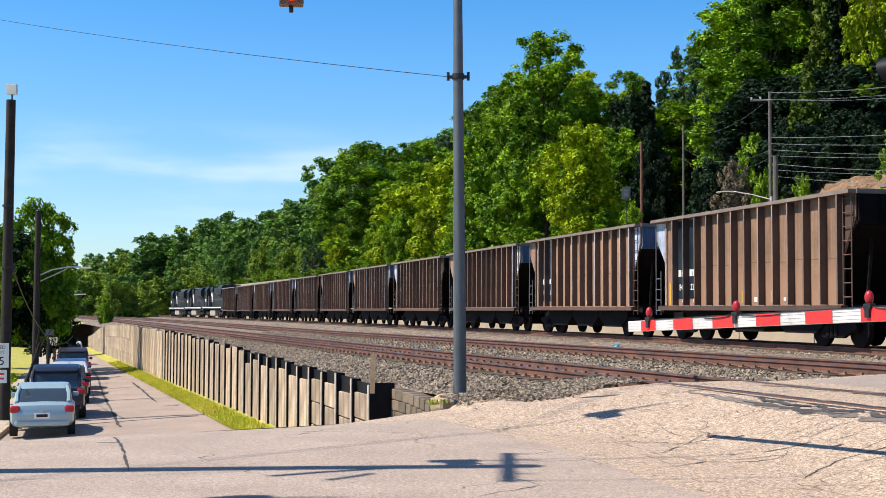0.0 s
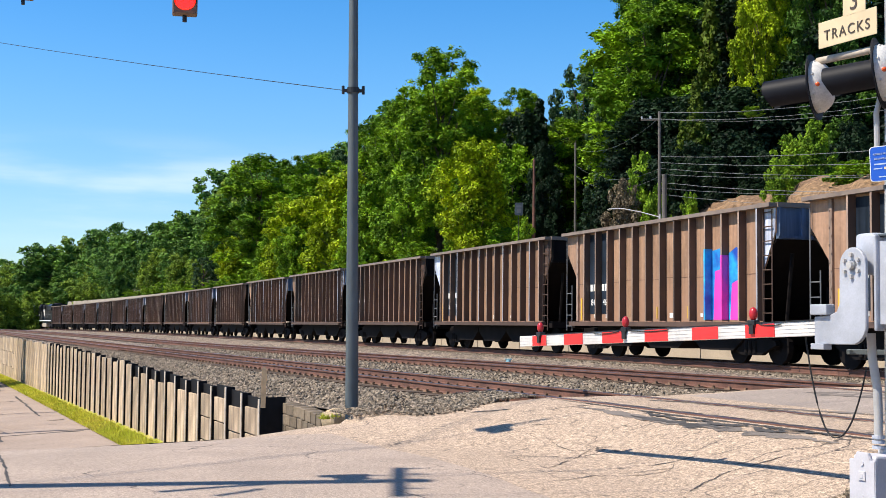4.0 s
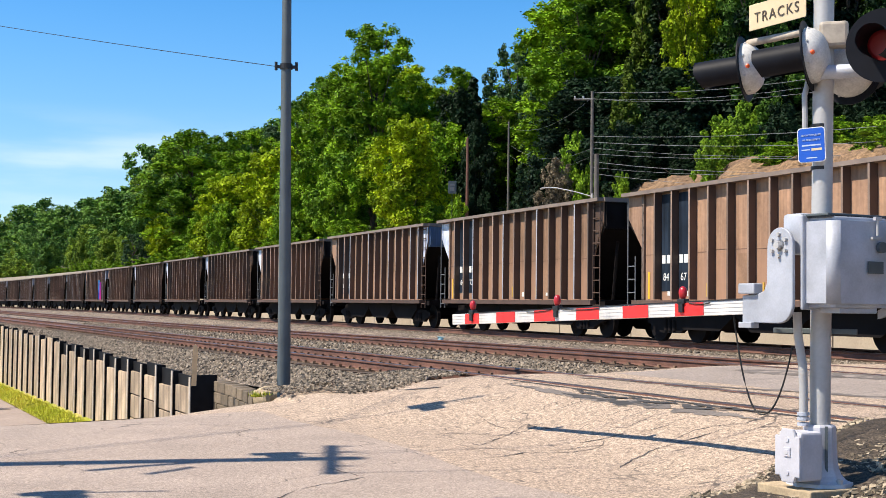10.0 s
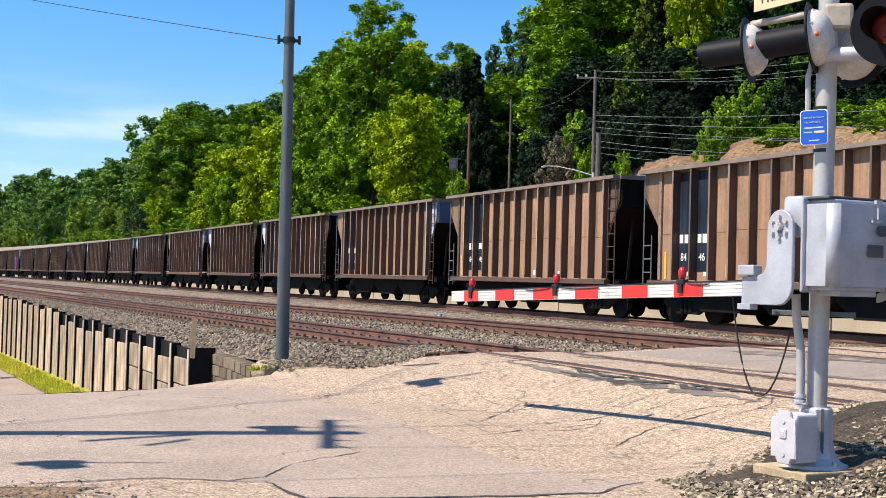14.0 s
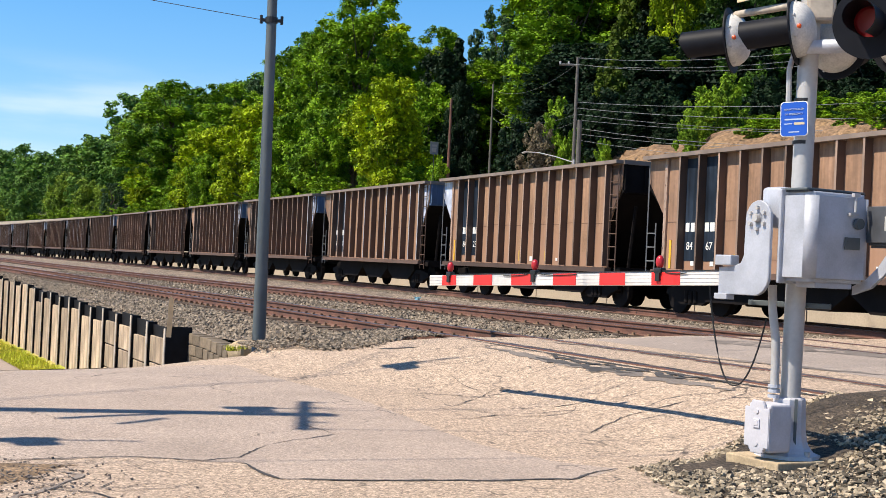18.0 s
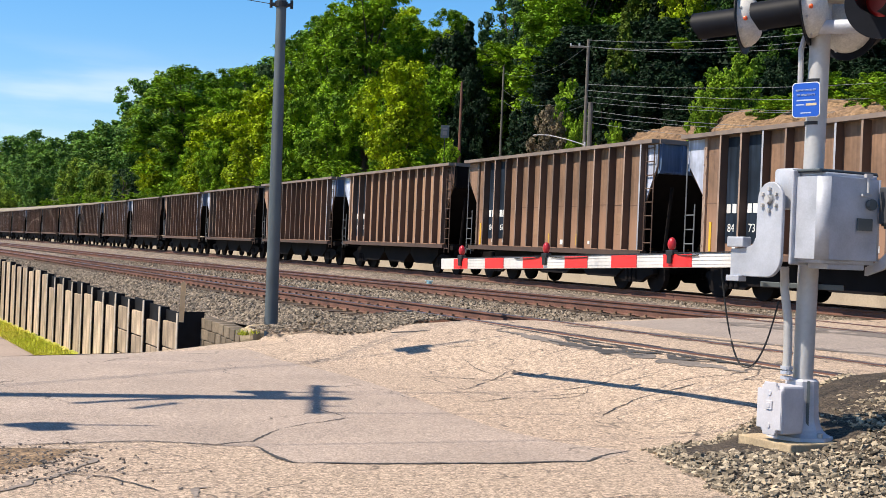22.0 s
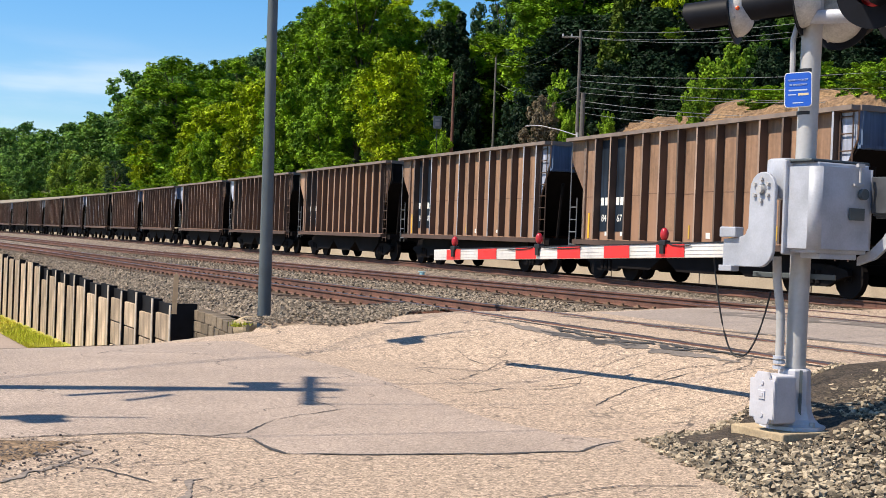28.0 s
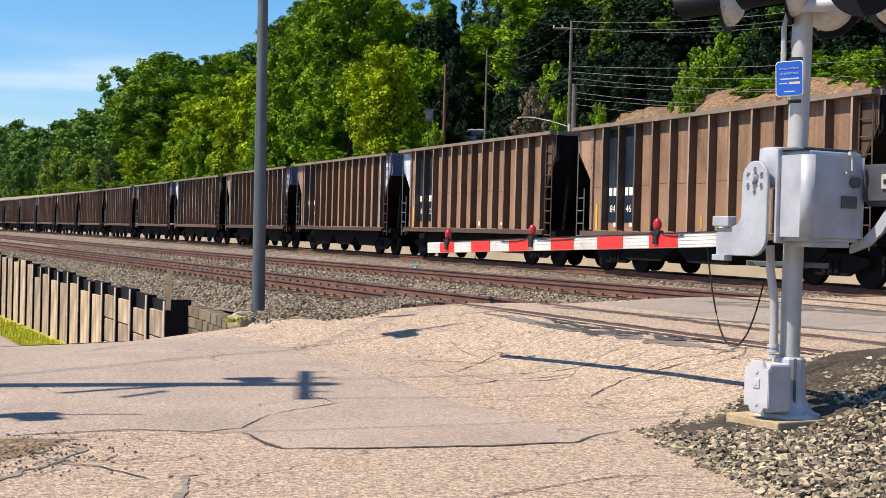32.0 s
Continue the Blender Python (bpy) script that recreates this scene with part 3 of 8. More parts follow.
# ---- ballast, rails and ties ----
def build_ballast():
    rows = []
    for k in range(0, 150):
        s = 0.25 + (k * 0.8 if k < 60 else 48 + (k - 60) * 4.0)
        a, b = T1.at(s), T2.at(s - 1.7)
        c = T3.at(s - 35.0)
        n = lambda i: 0.05 * noise.noise((s * 0.7, i * 3.1, 0.0))
        rows.append([(*T1.at(s, -3.45 + 0.5 * smooth01(9, 6.5, s))[:2], a[2] - 0.62 + 0.16 * smooth01(9, 6.5, s) + n(0) * 0.5), (*T1.at(s, -2.6)[:2], a[2] - 0.38 + n(8) * 0.5), (*T1.at(s, -1.7)[:2], a[2] - 0.2 + n(1) * 0.4), (*T1.at(s, 0)[:2], a[2] - 0.2),
                     (*T1.at(s, 1.7)[:2], a[2] - 0.2 + n(2) * 0.4), (*T2.at(s - 1.7, -2.4)[:2], (a[2] + b[2]) / 2 - 0.34 + n(3)),
                     (*T2.at(s - 1.7, -1.6)[:2], b[2] - 0.2), (*T2.at(s - 1.7, 1.6)[:2], b[2] - 0.2), (*T2.at(s - 1.7, 2.8)[:2], b[2] - 0.36 + n(4)),
                     (*T3.at(s - 29.0, -3.0)[:2], c[2] - 0.42 + n(5)), (*T3.at(s - 29.0, -1.8)[:2], c[2] - 0.2)])
    sheet("ballast", rows, BALLAST, "grey crushed-stone ballast bed under the tracks", "ballast")
    rows = []
    for k in range(0, 170):
        s = -300 + k * 4.0
        c = T3.at(s)
        rows.append([(*T3.at(s, -4.2)[:2], c[2] - 0.55), (*T3.at(s, -2.6)[:2], c[2] - 0.24), (*T3.at(s, -1.6)[:2], c[2] - 0.19), (*T3.at(s, 1.6)[:2], c[2] - 0.19), (*T3.at(s, 2.8)[:2], c[2] - 0.4), (*T3.at(s, 6.6)[:2], c[2] - 0.5)])
    sheet("ballast_far_track", rows, BALLAST, "dusty ballast bed under the coal train", "ballast")


RAIL = [(-0.07, -0.165), (0.07, -0.165), (0.07, -0.15), (0.012, -0.135), (0.012, -0.045), (0.037, -0.035), (0.037, -0.004), (0.03, 0.0),
        (-0.03, 0.0), (-0.037, -0.004), (-0.037, -0.035), (-0.012, -0.045), (-0.012, -0.135), (-0.07, -0.15)]


def rail_mesh(track, off, s0, s1, step):
    bm = bmesh.new()
    rings = []
    s = s0
    while s <= s1 + 1e-6:
        x, y, z, h = track.at(s, off)
        c, d = math.cos(radians(h)), math.sin(radians(h))
        rings.append([bm.verts.new((x + px * c, y + px * d, z + pz)) for px, pz in RAIL])
        s += step
    n = len(RAIL)
    for a, b in zip(rings[:-1], rings[1:]):
        for i in range(n):
            f = bm.faces.new((a[i], a[(i + 1) % n], b[(i + 1) % n], b[i]))
            f.material_index = 1 if i in (7, 6, 8) else 0
    bm.faces.new(rings[0])
    bm.faces.new(rings[-1][::-1])
    bmesh.ops.recalc_face_normals(bm, faces=bm.faces)
    return bm


def build_track(name, track, s0, s1, label, near):
    t = thing(name, Matrix(), label, "railway track", "railway tracks", "structure")
    for off in (-0.755, 0.755):
        part("rail", rail_mesh(track, off, s0, s1, 2.0), [RAIL_RUST, RAIL_TOP], t)
    tie = bmesh.new()
    box(tie, 0, 0, -0.09, 2.6, 0.23, 0.18, bevel=0.012)
    me = to_mesh("tie", tie, TIE)
    bm = bmesh.new()
    box(bm, 0, 0, 0.006, 0.36, 0.19, 0.026)
    for px, py in ((-0.1, 0.05), (0.1, -0.05), (-0.15, -0.05), (0.15, 0.05)):
        box(bm, px, py, 0.034, 0.045, 0.03, 0.035)     # spike heads
    plate = to_mesh("tie_plate", bm, PLATE_RUST)
    s = near[0]
    while s < near[1]:
        x, y, z, h = track.at(s)
        p = share("tie", me, t, pose(x, y, z - 0.166, 0, 0, h + random.uniform(-0.6, 0.6)))
        if near[1] > 30 and s < 46:
            for off in (-0.755, 0.755):
                share("tie_plate", plate, p, pose(off, 0, 0))
        s += 0.52
    bm = bmesh.new()
    while s < min(s1, 260):
        x, y, z, h = track.at(s)
        box(bm, 0, 0, -0.09, 2.6, 0.23, 0.18, m=pose(x, y, z - 0.166, 0, 0, h))
        s += 0.52
    tagged(part("far_ties", bm, TIE, t), kind="stuff")


build_ballast()
build_track("track_1", T1, -26.0, 330, "rusty running rails on dark wooden ties", (0.6, 60))
build_track("track_2", T2, -26.0, 330, "rusty running rails on dark wooden ties", (0.6, 60))
build_track("track_3", T3, -300.0, 700, "running rails shaded by the coal train", (-30, 20))


# ---- soldier-pile retaining wall along the street ----
def wall_at(w):
    x, y = xy(w, -3.75)
    top = 0.16 + 0.34 * smooth01(3, 45, w) - 0.5 * smooth01(75, 118, w) - 1.8 * smooth01(106, 152, w)
    return x, y, top, 17.5


def build_wall():
    t = thing("retaining_wall", Matrix(), "soldier-pile wall with concrete panels below the tracks", "wall", "", "structure")
    bm = bmesh.new()
    box(bm, 0, 0, -1.6, 0.05, 0.07, 3.2)
    box(bm, 0.09, 0, -1.6, 0.16, 0.06, 3.2)
    pile_me = to_mesh("pile", bm, PILE)
    bm = bmesh.new()
    box(bm, -0.035, 0, -1.6, 0.02, 0.125, 3.2, bevel=0.004)
    edge_me = to_mesh("flange", bm, PILE_EDGE)
    bm = bmesh.new()
    box(bm, 0.10, 0.73, -0.2, 0.03, 1.4, 0.40)
    plate_me = to_mesh("plate", bm, PILE)
    bm = bmesh.new()
    box(bm, 0.01, 0, -1.6, 0.09, 0.07, 3.2, bevel=0.006)
    pale_me = to_mesh("pile", bm, PILE_EDGE)
    half, tall, low = [], [], []
    for _ in range(4):
        bm = bmesh.new()
        box(bm, 0, 0, 0, 0.12, 1.38, 0.52, bevel=0.014)
        low.append(to_mesh("panel", bm, CONCRETE))
        bm = bmesh.new()
        box(bm, 0, 0, 0, 0.12, 1.38, 1.0, bevel=0.012)
        half.append(to_mesh("panel", bm, CONCRETE))
        bm = bmesh.new()
        box(bm, 0, 0, -0.95, 0.12, 1.38, 2.9, bevel=0.012)
        tall.append(to_mesh("panel", bm, CONCRETE))
    w = 6.82
    n = 0
    bm = bmesh.new()
    box(bm, 0.23, -0.05, -1.1, 0.5, 0.04, 2.2)
    share("end_plate", to_mesh("end_plate", bm, PILE), t, pose(*wall_at(w)[:3], 0, 0, 17.5))
    while w < 151:
        x, y, top, h = wall_at(w)
        m = pose(x, y, top + 0.04 * ((n * 7) % 5 - 2) / 2, 0, 0, h)
        p = share("pile", pile_me if n < 30 else pale_me, t, m)
        if n < 30:
            share("flange", edge_me, p, Matrix())
        if n < 13:
            share("plate", plate_me, t, m)
        drop = 0.22 + 0.06 * ((n * 5) % 3) if n < 11 else 0.02 + 0.03 * ((n * 5) % 3)
        face = 0.085 if n < 30 else 0.035
        if 3 < n < 46:
            share("panel", tall[n % 4], t, m @ pose(face, 0.73, -drop - 0.5))
        elif n < 4:
            for k in range(4):
                share("panel", low[(n + k) % 4], t, m @ pose(face + 0.008 * (k % 2), 0.73, -drop - 0.26 - k * 0.545))
        else:
            for k in range(3):
                share("panel", half[(n + k) % 4], t, m @ pose(face, 0.73, -drop - 0.5 - k * 1.02))
        w += 1.46
        n += 1


build_wall()


def build_block_wall():
    """Low return wall of dark blocks from the pile wall's end towards the grey pole."""
    t = thing("block_wall", Matrix(), "low weathered wall of dark concrete blocks", "wall", "", "structure")
    line = [Vector(p) for p in ((-0.87, 25.5), (-0.55, 24.6), (-0.25, 23.4), (0.02, 22.2))]
    bm = bmesh.new()
    box(bm, 0, 0, 0, 0.44, 0.3, 0.205, bevel=0.018)
    me = to_mesh("block", bm, BLOCK)
    for c in range(4):
        run = 0.225 * (c % 2)
        while run < 2.75:
            left, k = run, 0
            while k < 2 and left > (line[k + 1] - line[k]).length:
                left -= (line[k + 1] - line[k]).length
                k += 1
            d = (line[k + 1] - line[k]).normalized()
            p = line[k] + d * left
            share("block", me, t, pose(p.x, p.y, -0.05 - 0.02 * run - 0.21 * c, 0, 0, math.degrees(math.atan2(d.y, d.x)) + random.uniform(-2, 2)))
            run += 0.455
    bm = bmesh.new()
    for x, y, z, sx, sy, sz, turn in ((0.06, 22.75, 0.0, 0.42, 0.6, 0.26, 12), (0.0, 22.35, -0.03, 0.34, 0.42, 0.24, 40), (0.2, 22.3, 0.02, 0.3, 0.3, 0.2, -15)):
        box(bm, 0, 0, 0, sx, sy, sz, m=pose(x, y, z, random.uniform(-8, 8), random.uniform(-8, 8), turn), bevel=0.07)
    for v in bm.verts:
        v.co += 0.05 * Vector((noise.noise(v.co * 5), noise.noise(v.co * 5 + Vector((9, 0, 0))), noise.noise(v.co * 5 + Vector((0, 9, 0)))))
    part("rubble", bm, PLINTH, t, "tan broken lumps at the wall's end")


build_block_wall()


def build_verge():
    rows = []
    for k in range(0, 82):
        w = 12.0 + k * 1.72
        rows.append([(*xy(w, v), street_z(w, -4.7) + dz) for v, dz in ((-3.7, 0.16), (-4.1, 0.10), (-4.4, 0.05), (-4.75, 0.02))])
    sheet("grass_verge", rows, GRASS, "strip of bright green grass below the wall", "grass")


build_verge()


def build_bank():
    """Grassy bank between the far end of the street and the curving tracks."""
    rows = []
    for k in range(0, 46):
        a = T1.at(152 + 4.0 * k)
        rows.append([(*T1.at(152 + 4.0 * k, off)[:2], a[2] + dz + 0.1 * noise.noise((k * 0.6, off, 0.0))) for off, dz in ((-3.2, -0.5), (-5.5, -0.9), (-9.0, -1.4), (-15.0, -1.9), (-24.0, -2.2))])
    sheet("grass_bank", rows, GRASS, "sunlit grassy bank below the curving tracks", "grass")


build_bank()


# ---- the coal train ----
PITCH, SPEED, PHASE = 13.62, 16.775, -3.1 + 13.62 / 2
BAYS = 13
HALF = 6.1            # half the body's length
LEAD, TRAIL = 0.85, 0.55      # overhang of the side sheets past the outermost ribs
SILL, TOP = 1.07, 4.02


def text_mesh(text, size, material, gap=1.0):
    cu = bpy.data.curves.new("text", "FONT")
    cu.body, cu.size, cu.align_x, cu.extrude = text, size, "CENTER", 0.004
    cu.space_character = gap
    ob = bpy.data.objects.new("text", cu)
    me = bpy.data.meshes.new_from_object(ob)
    bpy.data.objects.remove(ob)
    me.materials.clear()
    me.materials.append(material)
    return me


def build_hopper(digits, dark_end=False, pale_lead=False, worn_ribs=False, sprayed=False):
    look_of = ("black end" if dark_end else "blue-grey end") + (", worn ribs" if worn_ribs else "")
    t = thing("hopper_car", Matrix(), "brown ribbed steel coal hopper car with " + look_of, "freight car", "cars of the coal train")
    out = [(-HALF, TOP), (HALF, TOP), (HALF, 3.35), (HALF - LEAD, 2.35), (HALF - LEAD, SILL), (-HALF + TRAIL, SILL), (-HALF + TRAIL, 2.35), (-HALF, 3.35)]
    for sx in (-1, 1):
        part("side_sheet", prism(bmesh.new(), out, "x", sx * 1.40, sx * 1.37), CAR_BROWN, t)
    bm = bmesh.new()
    box(bm, 0, 0, 3.3, 2.74, 2 * HALF - 0.1, 0.05)
    part("load_floor", bm, CAR_DARK, t)
    for sy in (-1, 1):
        bm = bmesh.new()
        box(bm, 0, sy * (HALF - 0.02), 3.58, 2.74, 0.04, 0.86)
        for x in (-1.3, -0.65, 0.0, 0.65, 1.3):
            box(bm, x, sy * (HALF + 0.03), 3.58, 0.07, 0.07, 0.86)
        box(bm, 0, sy * (HALF + 0.03), 3.2, 2.74, 0.06, 0.06)
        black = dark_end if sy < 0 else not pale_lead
        part("end_sheet", bm, CAR_DARK if black else CAR_END, t, "black end sheet" if black else "end sheet with blue skylight in its colour")
        # slope sheet blackened for the deep shade beneath it
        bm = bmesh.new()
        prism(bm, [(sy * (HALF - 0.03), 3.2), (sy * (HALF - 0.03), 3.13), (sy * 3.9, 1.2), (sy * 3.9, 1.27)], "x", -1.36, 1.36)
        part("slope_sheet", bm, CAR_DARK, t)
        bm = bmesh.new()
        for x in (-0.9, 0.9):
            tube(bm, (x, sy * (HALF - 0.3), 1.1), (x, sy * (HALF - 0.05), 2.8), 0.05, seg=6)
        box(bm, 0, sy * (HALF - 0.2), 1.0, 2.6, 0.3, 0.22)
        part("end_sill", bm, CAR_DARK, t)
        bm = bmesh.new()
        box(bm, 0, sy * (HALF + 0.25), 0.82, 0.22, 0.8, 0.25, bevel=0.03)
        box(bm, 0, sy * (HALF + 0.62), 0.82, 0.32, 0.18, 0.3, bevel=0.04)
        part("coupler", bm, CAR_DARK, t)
    bm = bmesh.new()
    for sx in (-1, 1):
        box(bm, sx * 1.50, 0, TOP - 0.02, 0.26, 2 * HALF + 0.06, 0.10)
    for sy in (-1, 1):
        box(bm, 0, sy * HALF, TOP - 0.02, 2.8, 0.16, 0.12)
    part("top_chord", bm, CHORD, t, "pale worn top rim")
    for sx in (-1, 1):
        bm = bmesh.new()
        box(bm, sx * 1.47, 0, SILL - 0.04, 0.2, 2 * HALF - 0.9, 0.14)
        part("side_sill", bm, CAR_RIB, t)
    step = (2 * HALF - LEAD - TRAIL) / BAYS
    rib = bmesh.new()
    box(rib, 0, 0, (SILL + TOP) / 2, 0.22, 0.065, TOP - SILL - 0.1)
    # flanks take the shade-darkened brown, outer faces the lighter worn edge
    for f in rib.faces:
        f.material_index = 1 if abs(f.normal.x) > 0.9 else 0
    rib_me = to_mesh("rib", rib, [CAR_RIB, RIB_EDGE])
    post = bmesh.new()
    box(post, 0, 0, (SILL + TOP) / 2, 0.06, 0.12, TOP - SILL - 0.1)
    for k in range(14):                                # rivets
        box(post, -0.035, 0.03 * (-1) ** k, SILL + 0.2 + 0.2 * k, 0.02, 0.035, 0.035)
    post_me = to_mesh("end_post", post, RIB_EDGE)
    pale_me = rib_me.copy()
    pale_me.materials[1] = RIB_PALE
    for sx in (-1, 1):
        for k in range(BAYS + 1):
            worn = worn_ribs and (k * 5 + int(digits)) % 3 == 0 or k == 0 and sx < 0 and not dark_end
            if k == BAYS:
                share("end_post", post_me, t, pose(sx * 1.43, -HALF + TRAIL + k * step, 0))
            else:
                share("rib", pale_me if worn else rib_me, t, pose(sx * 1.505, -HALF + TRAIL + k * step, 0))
    # pale triangular corner plates at both ends
    for sx in (-1, 1):
        for sy in (-1, 1):
            bm = bmesh.new()
            wd = (LEAD if sy > 0 else TRAIL) - 0.05
            prism(bm, [(sy * (HALF - 0.02), TOP - 0.1), (sy * (HALF - 0.02), 3.35), (sy * (HALF - wd), 2.46), (sy * (HALF - wd), TOP - 0.1)], "x", sx * 1.402, sx * 1.415)
            plain = dark_end if sy < 0 else not pale_lead
            part("corner_plate", bm, (CAR_RIB if sy < 0 else CAR_BROWN) if plain else CORNER, t, "" if plain else "pale worn corner plate")
    # black stencil panels over the second and third bay from the leading end
    for sx in (-1, 1):
        y0 = HALF - LEAD - 2 * step if sx < 0 else -(HALF - TRAIL - 2 * step)
        bm = bmesh.new()
        for d in (-0.5, 0.5):
            box(bm, sx * 1.405, y0 + d * step, 2.62, 0.014, step - 0.1, 2.55)
        p = part("stencil_panel", bm, CAR_PANEL, t, "black panel with white lettering")
        if sx < 0:
            for k in range(2):
                for i in range(2):
                    bm = bmesh.new()
                    yy = y0 + (0.5 - k) * step + (0.5 - i) * 0.23 + 0.13
                    box(bm, -1.414, yy, 2.18, 0.008, 0.16 if i + k != 2 else 0.19, 0.22)
                    part("mark_bar", bm, STENCIL, p)
            for k, pair in enumerate((digits[:2], digits[2:])):
                me = text_mesh(pair, 0.28, STENCIL)
                share("car_number", me, p, pose(-1.416, y0 + (0.5 - k) * step + 0.13, 1.62, 90, 0, -90))
    # yellow reflectors and small white data squares along the sill
    refl = bmesh.new()
    box(refl, -1.408, 0, 1.36, 0.012, 0.06, 0.34)
    refl_me = to_mesh("reflector", refl, YELLOW)
    tall = bmesh.new()
    box(tall, -1.41, HALF - LEAD - 0.3 * step, 1.5, 0.012, 0.09, 0.72)
    part("reflector", tall, YELLOW_BRIGHT, t, "bright yellow reflector strip")
    for k in (3.6, 6.4, 8.5, 10.6):
        share("reflector", refl_me, t, pose(0, HALF - LEAD - k * step, 0))
    for k, s in ((1.5, 0.14), (2.5, 0.14), (7.4, 0.18), (9.4, 0.12)):
        bm = bmesh.new()
        box(bm, -1.407, HALF - LEAD - k * step, 1.28, 0.01, s, s * 0.8)
        part("data_plate", bm, STENCIL, t)
    for k in (int(digits) % 5 + 3, int(digits) % 4 + 8):      # lighter repainted squares low on the side
        bm = bmesh.new()
        box(bm, -1.404, HALF - LEAD - (k + 0.55) * step, 1.62 + 0.1 * (k % 3), 0.008, step * 0.72, 0.95 - 0.12 * (k % 4))
        part("repainted_patch", bm, PATCH_TAN, t, "lighter repainted square of the side")
    seam = bmesh.new()
    for k in range(BAYS):                              # weld seam across each bay
        box(seam, -1.402, -HALF + TRAIL + (k + 0.5) * step, 2.32 + 0.02 * (k % 3), 0.008, step - 0.08, 0.014)
    part("weld_seam", seam, WELD, t)
    for sx in (-1, 1):
        for sy in (-1, 1):
            bm = bmesh.new()
            y = sy * (HALF - 0.28)
            for d in (-0.2, 0.2):
                tube(bm, (sx * 1.47, y + d, 0.8), (sx * 1.47, y + d, 3.9 if sy * sx > 0 or d * sy > 0 else 2.3), 0.018, seg=5)
            for i in range(9 if sy * sx > 0 else 4):
                tube(bm, (sx * 1.47, y - 0.2, 0.95 + i * 0.36), (sx * 1.47, y + 0.2, 0.95 + i * 0.36), 0.016, seg=5)
            part("ladder", bm, CAR_RIB if sy < 0 else WIRE, t)
    # bays near-black, the shade under the body put into their colour
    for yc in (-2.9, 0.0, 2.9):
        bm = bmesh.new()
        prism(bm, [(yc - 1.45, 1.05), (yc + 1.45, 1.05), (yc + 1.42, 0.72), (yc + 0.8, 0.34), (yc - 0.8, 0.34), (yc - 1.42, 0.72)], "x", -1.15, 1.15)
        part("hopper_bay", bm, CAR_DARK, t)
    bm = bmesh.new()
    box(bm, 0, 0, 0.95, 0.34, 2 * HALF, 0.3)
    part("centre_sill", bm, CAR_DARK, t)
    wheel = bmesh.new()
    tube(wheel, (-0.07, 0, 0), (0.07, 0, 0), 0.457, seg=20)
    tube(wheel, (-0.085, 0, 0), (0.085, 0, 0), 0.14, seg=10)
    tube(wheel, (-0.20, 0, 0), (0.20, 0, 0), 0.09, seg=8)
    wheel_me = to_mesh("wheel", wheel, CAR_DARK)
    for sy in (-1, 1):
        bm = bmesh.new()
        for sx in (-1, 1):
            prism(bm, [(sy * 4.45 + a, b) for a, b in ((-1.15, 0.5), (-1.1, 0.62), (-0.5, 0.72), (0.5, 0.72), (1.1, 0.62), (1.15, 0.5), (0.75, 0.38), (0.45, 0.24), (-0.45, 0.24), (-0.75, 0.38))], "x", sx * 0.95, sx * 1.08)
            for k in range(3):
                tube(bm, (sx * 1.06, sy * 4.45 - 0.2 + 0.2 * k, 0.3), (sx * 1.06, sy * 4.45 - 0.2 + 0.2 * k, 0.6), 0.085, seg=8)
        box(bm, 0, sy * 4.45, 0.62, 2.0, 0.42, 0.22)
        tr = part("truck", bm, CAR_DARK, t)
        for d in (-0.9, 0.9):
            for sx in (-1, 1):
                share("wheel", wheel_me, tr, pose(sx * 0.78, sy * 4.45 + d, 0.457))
    bm = bmesh.new()
    tube(bm, (0.5, -HALF + 0.35, 1.2), (0.5, -HALF + 0.35, 2.0), 0.16, seg=10)
    part("brake_cylinder", bm, CAR_DARK, t)
    bm = bmesh.new()
    box(bm, -0.55, HALF - 0.3, 1.35, 0.5, 0.3, 0.4)
    part("brake_reservoir", bm, CAR_DARK, t)
    if sprayed:                                        # spray-painted sign at the trailing end
        y0 = -HALF + TRAIL + step
        for k in range(2):
            bm = bmesh.new()
            prism(bm, [(y0 + k * step + 0.04, 1.15), (y0 + (k + 1) * step - 0.04, 1.15), (y0 + (k + 1) * step - 0.04, 2.9 + 0.1 * k), (y0 + (k + 0.5) * step, 3.05), (y0 + k * step + 0.04, 2.75 + 0.2 * k)], "x", -1.402, -1.408)
            p = part("sprayed_field", bm, SPRAY_BLUE, t, "blue spray paint")
            bm = bmesh.new()
            prism(bm, [(y0 + k * step + 0.2, 1.15), (y0 + (k + 1) * step - 0.12, 1.15), (y0 + (k + 1) * step - 0.2, 2.1 + 0.35 * k), (y0 + k * step + 0.28, 2.2 + 0.3 * k)], "x", -1.409, -1.413)
            part("sprayed_fill", bm, SPRAY_PINK, p, "pink spray paint")
        for k, ink in ((1, SPRAY_PINK), (2, SPRAY_BLUE)):       # the paint runs over the ribs between
            bm = bmesh.new()
            box(bm, -1.51, y0 + k * step, 1.9 + 0.1 * k, 0.226, 0.075, 1.5 + 0.2 * k)
            part("sprayed_rib", bm, ink, t, "spray paint over a rib")
    return t


NUMBERS = ("8467", "8404", "8470", "8473", "8485", "8423", "8446", "8444")
CARS = []


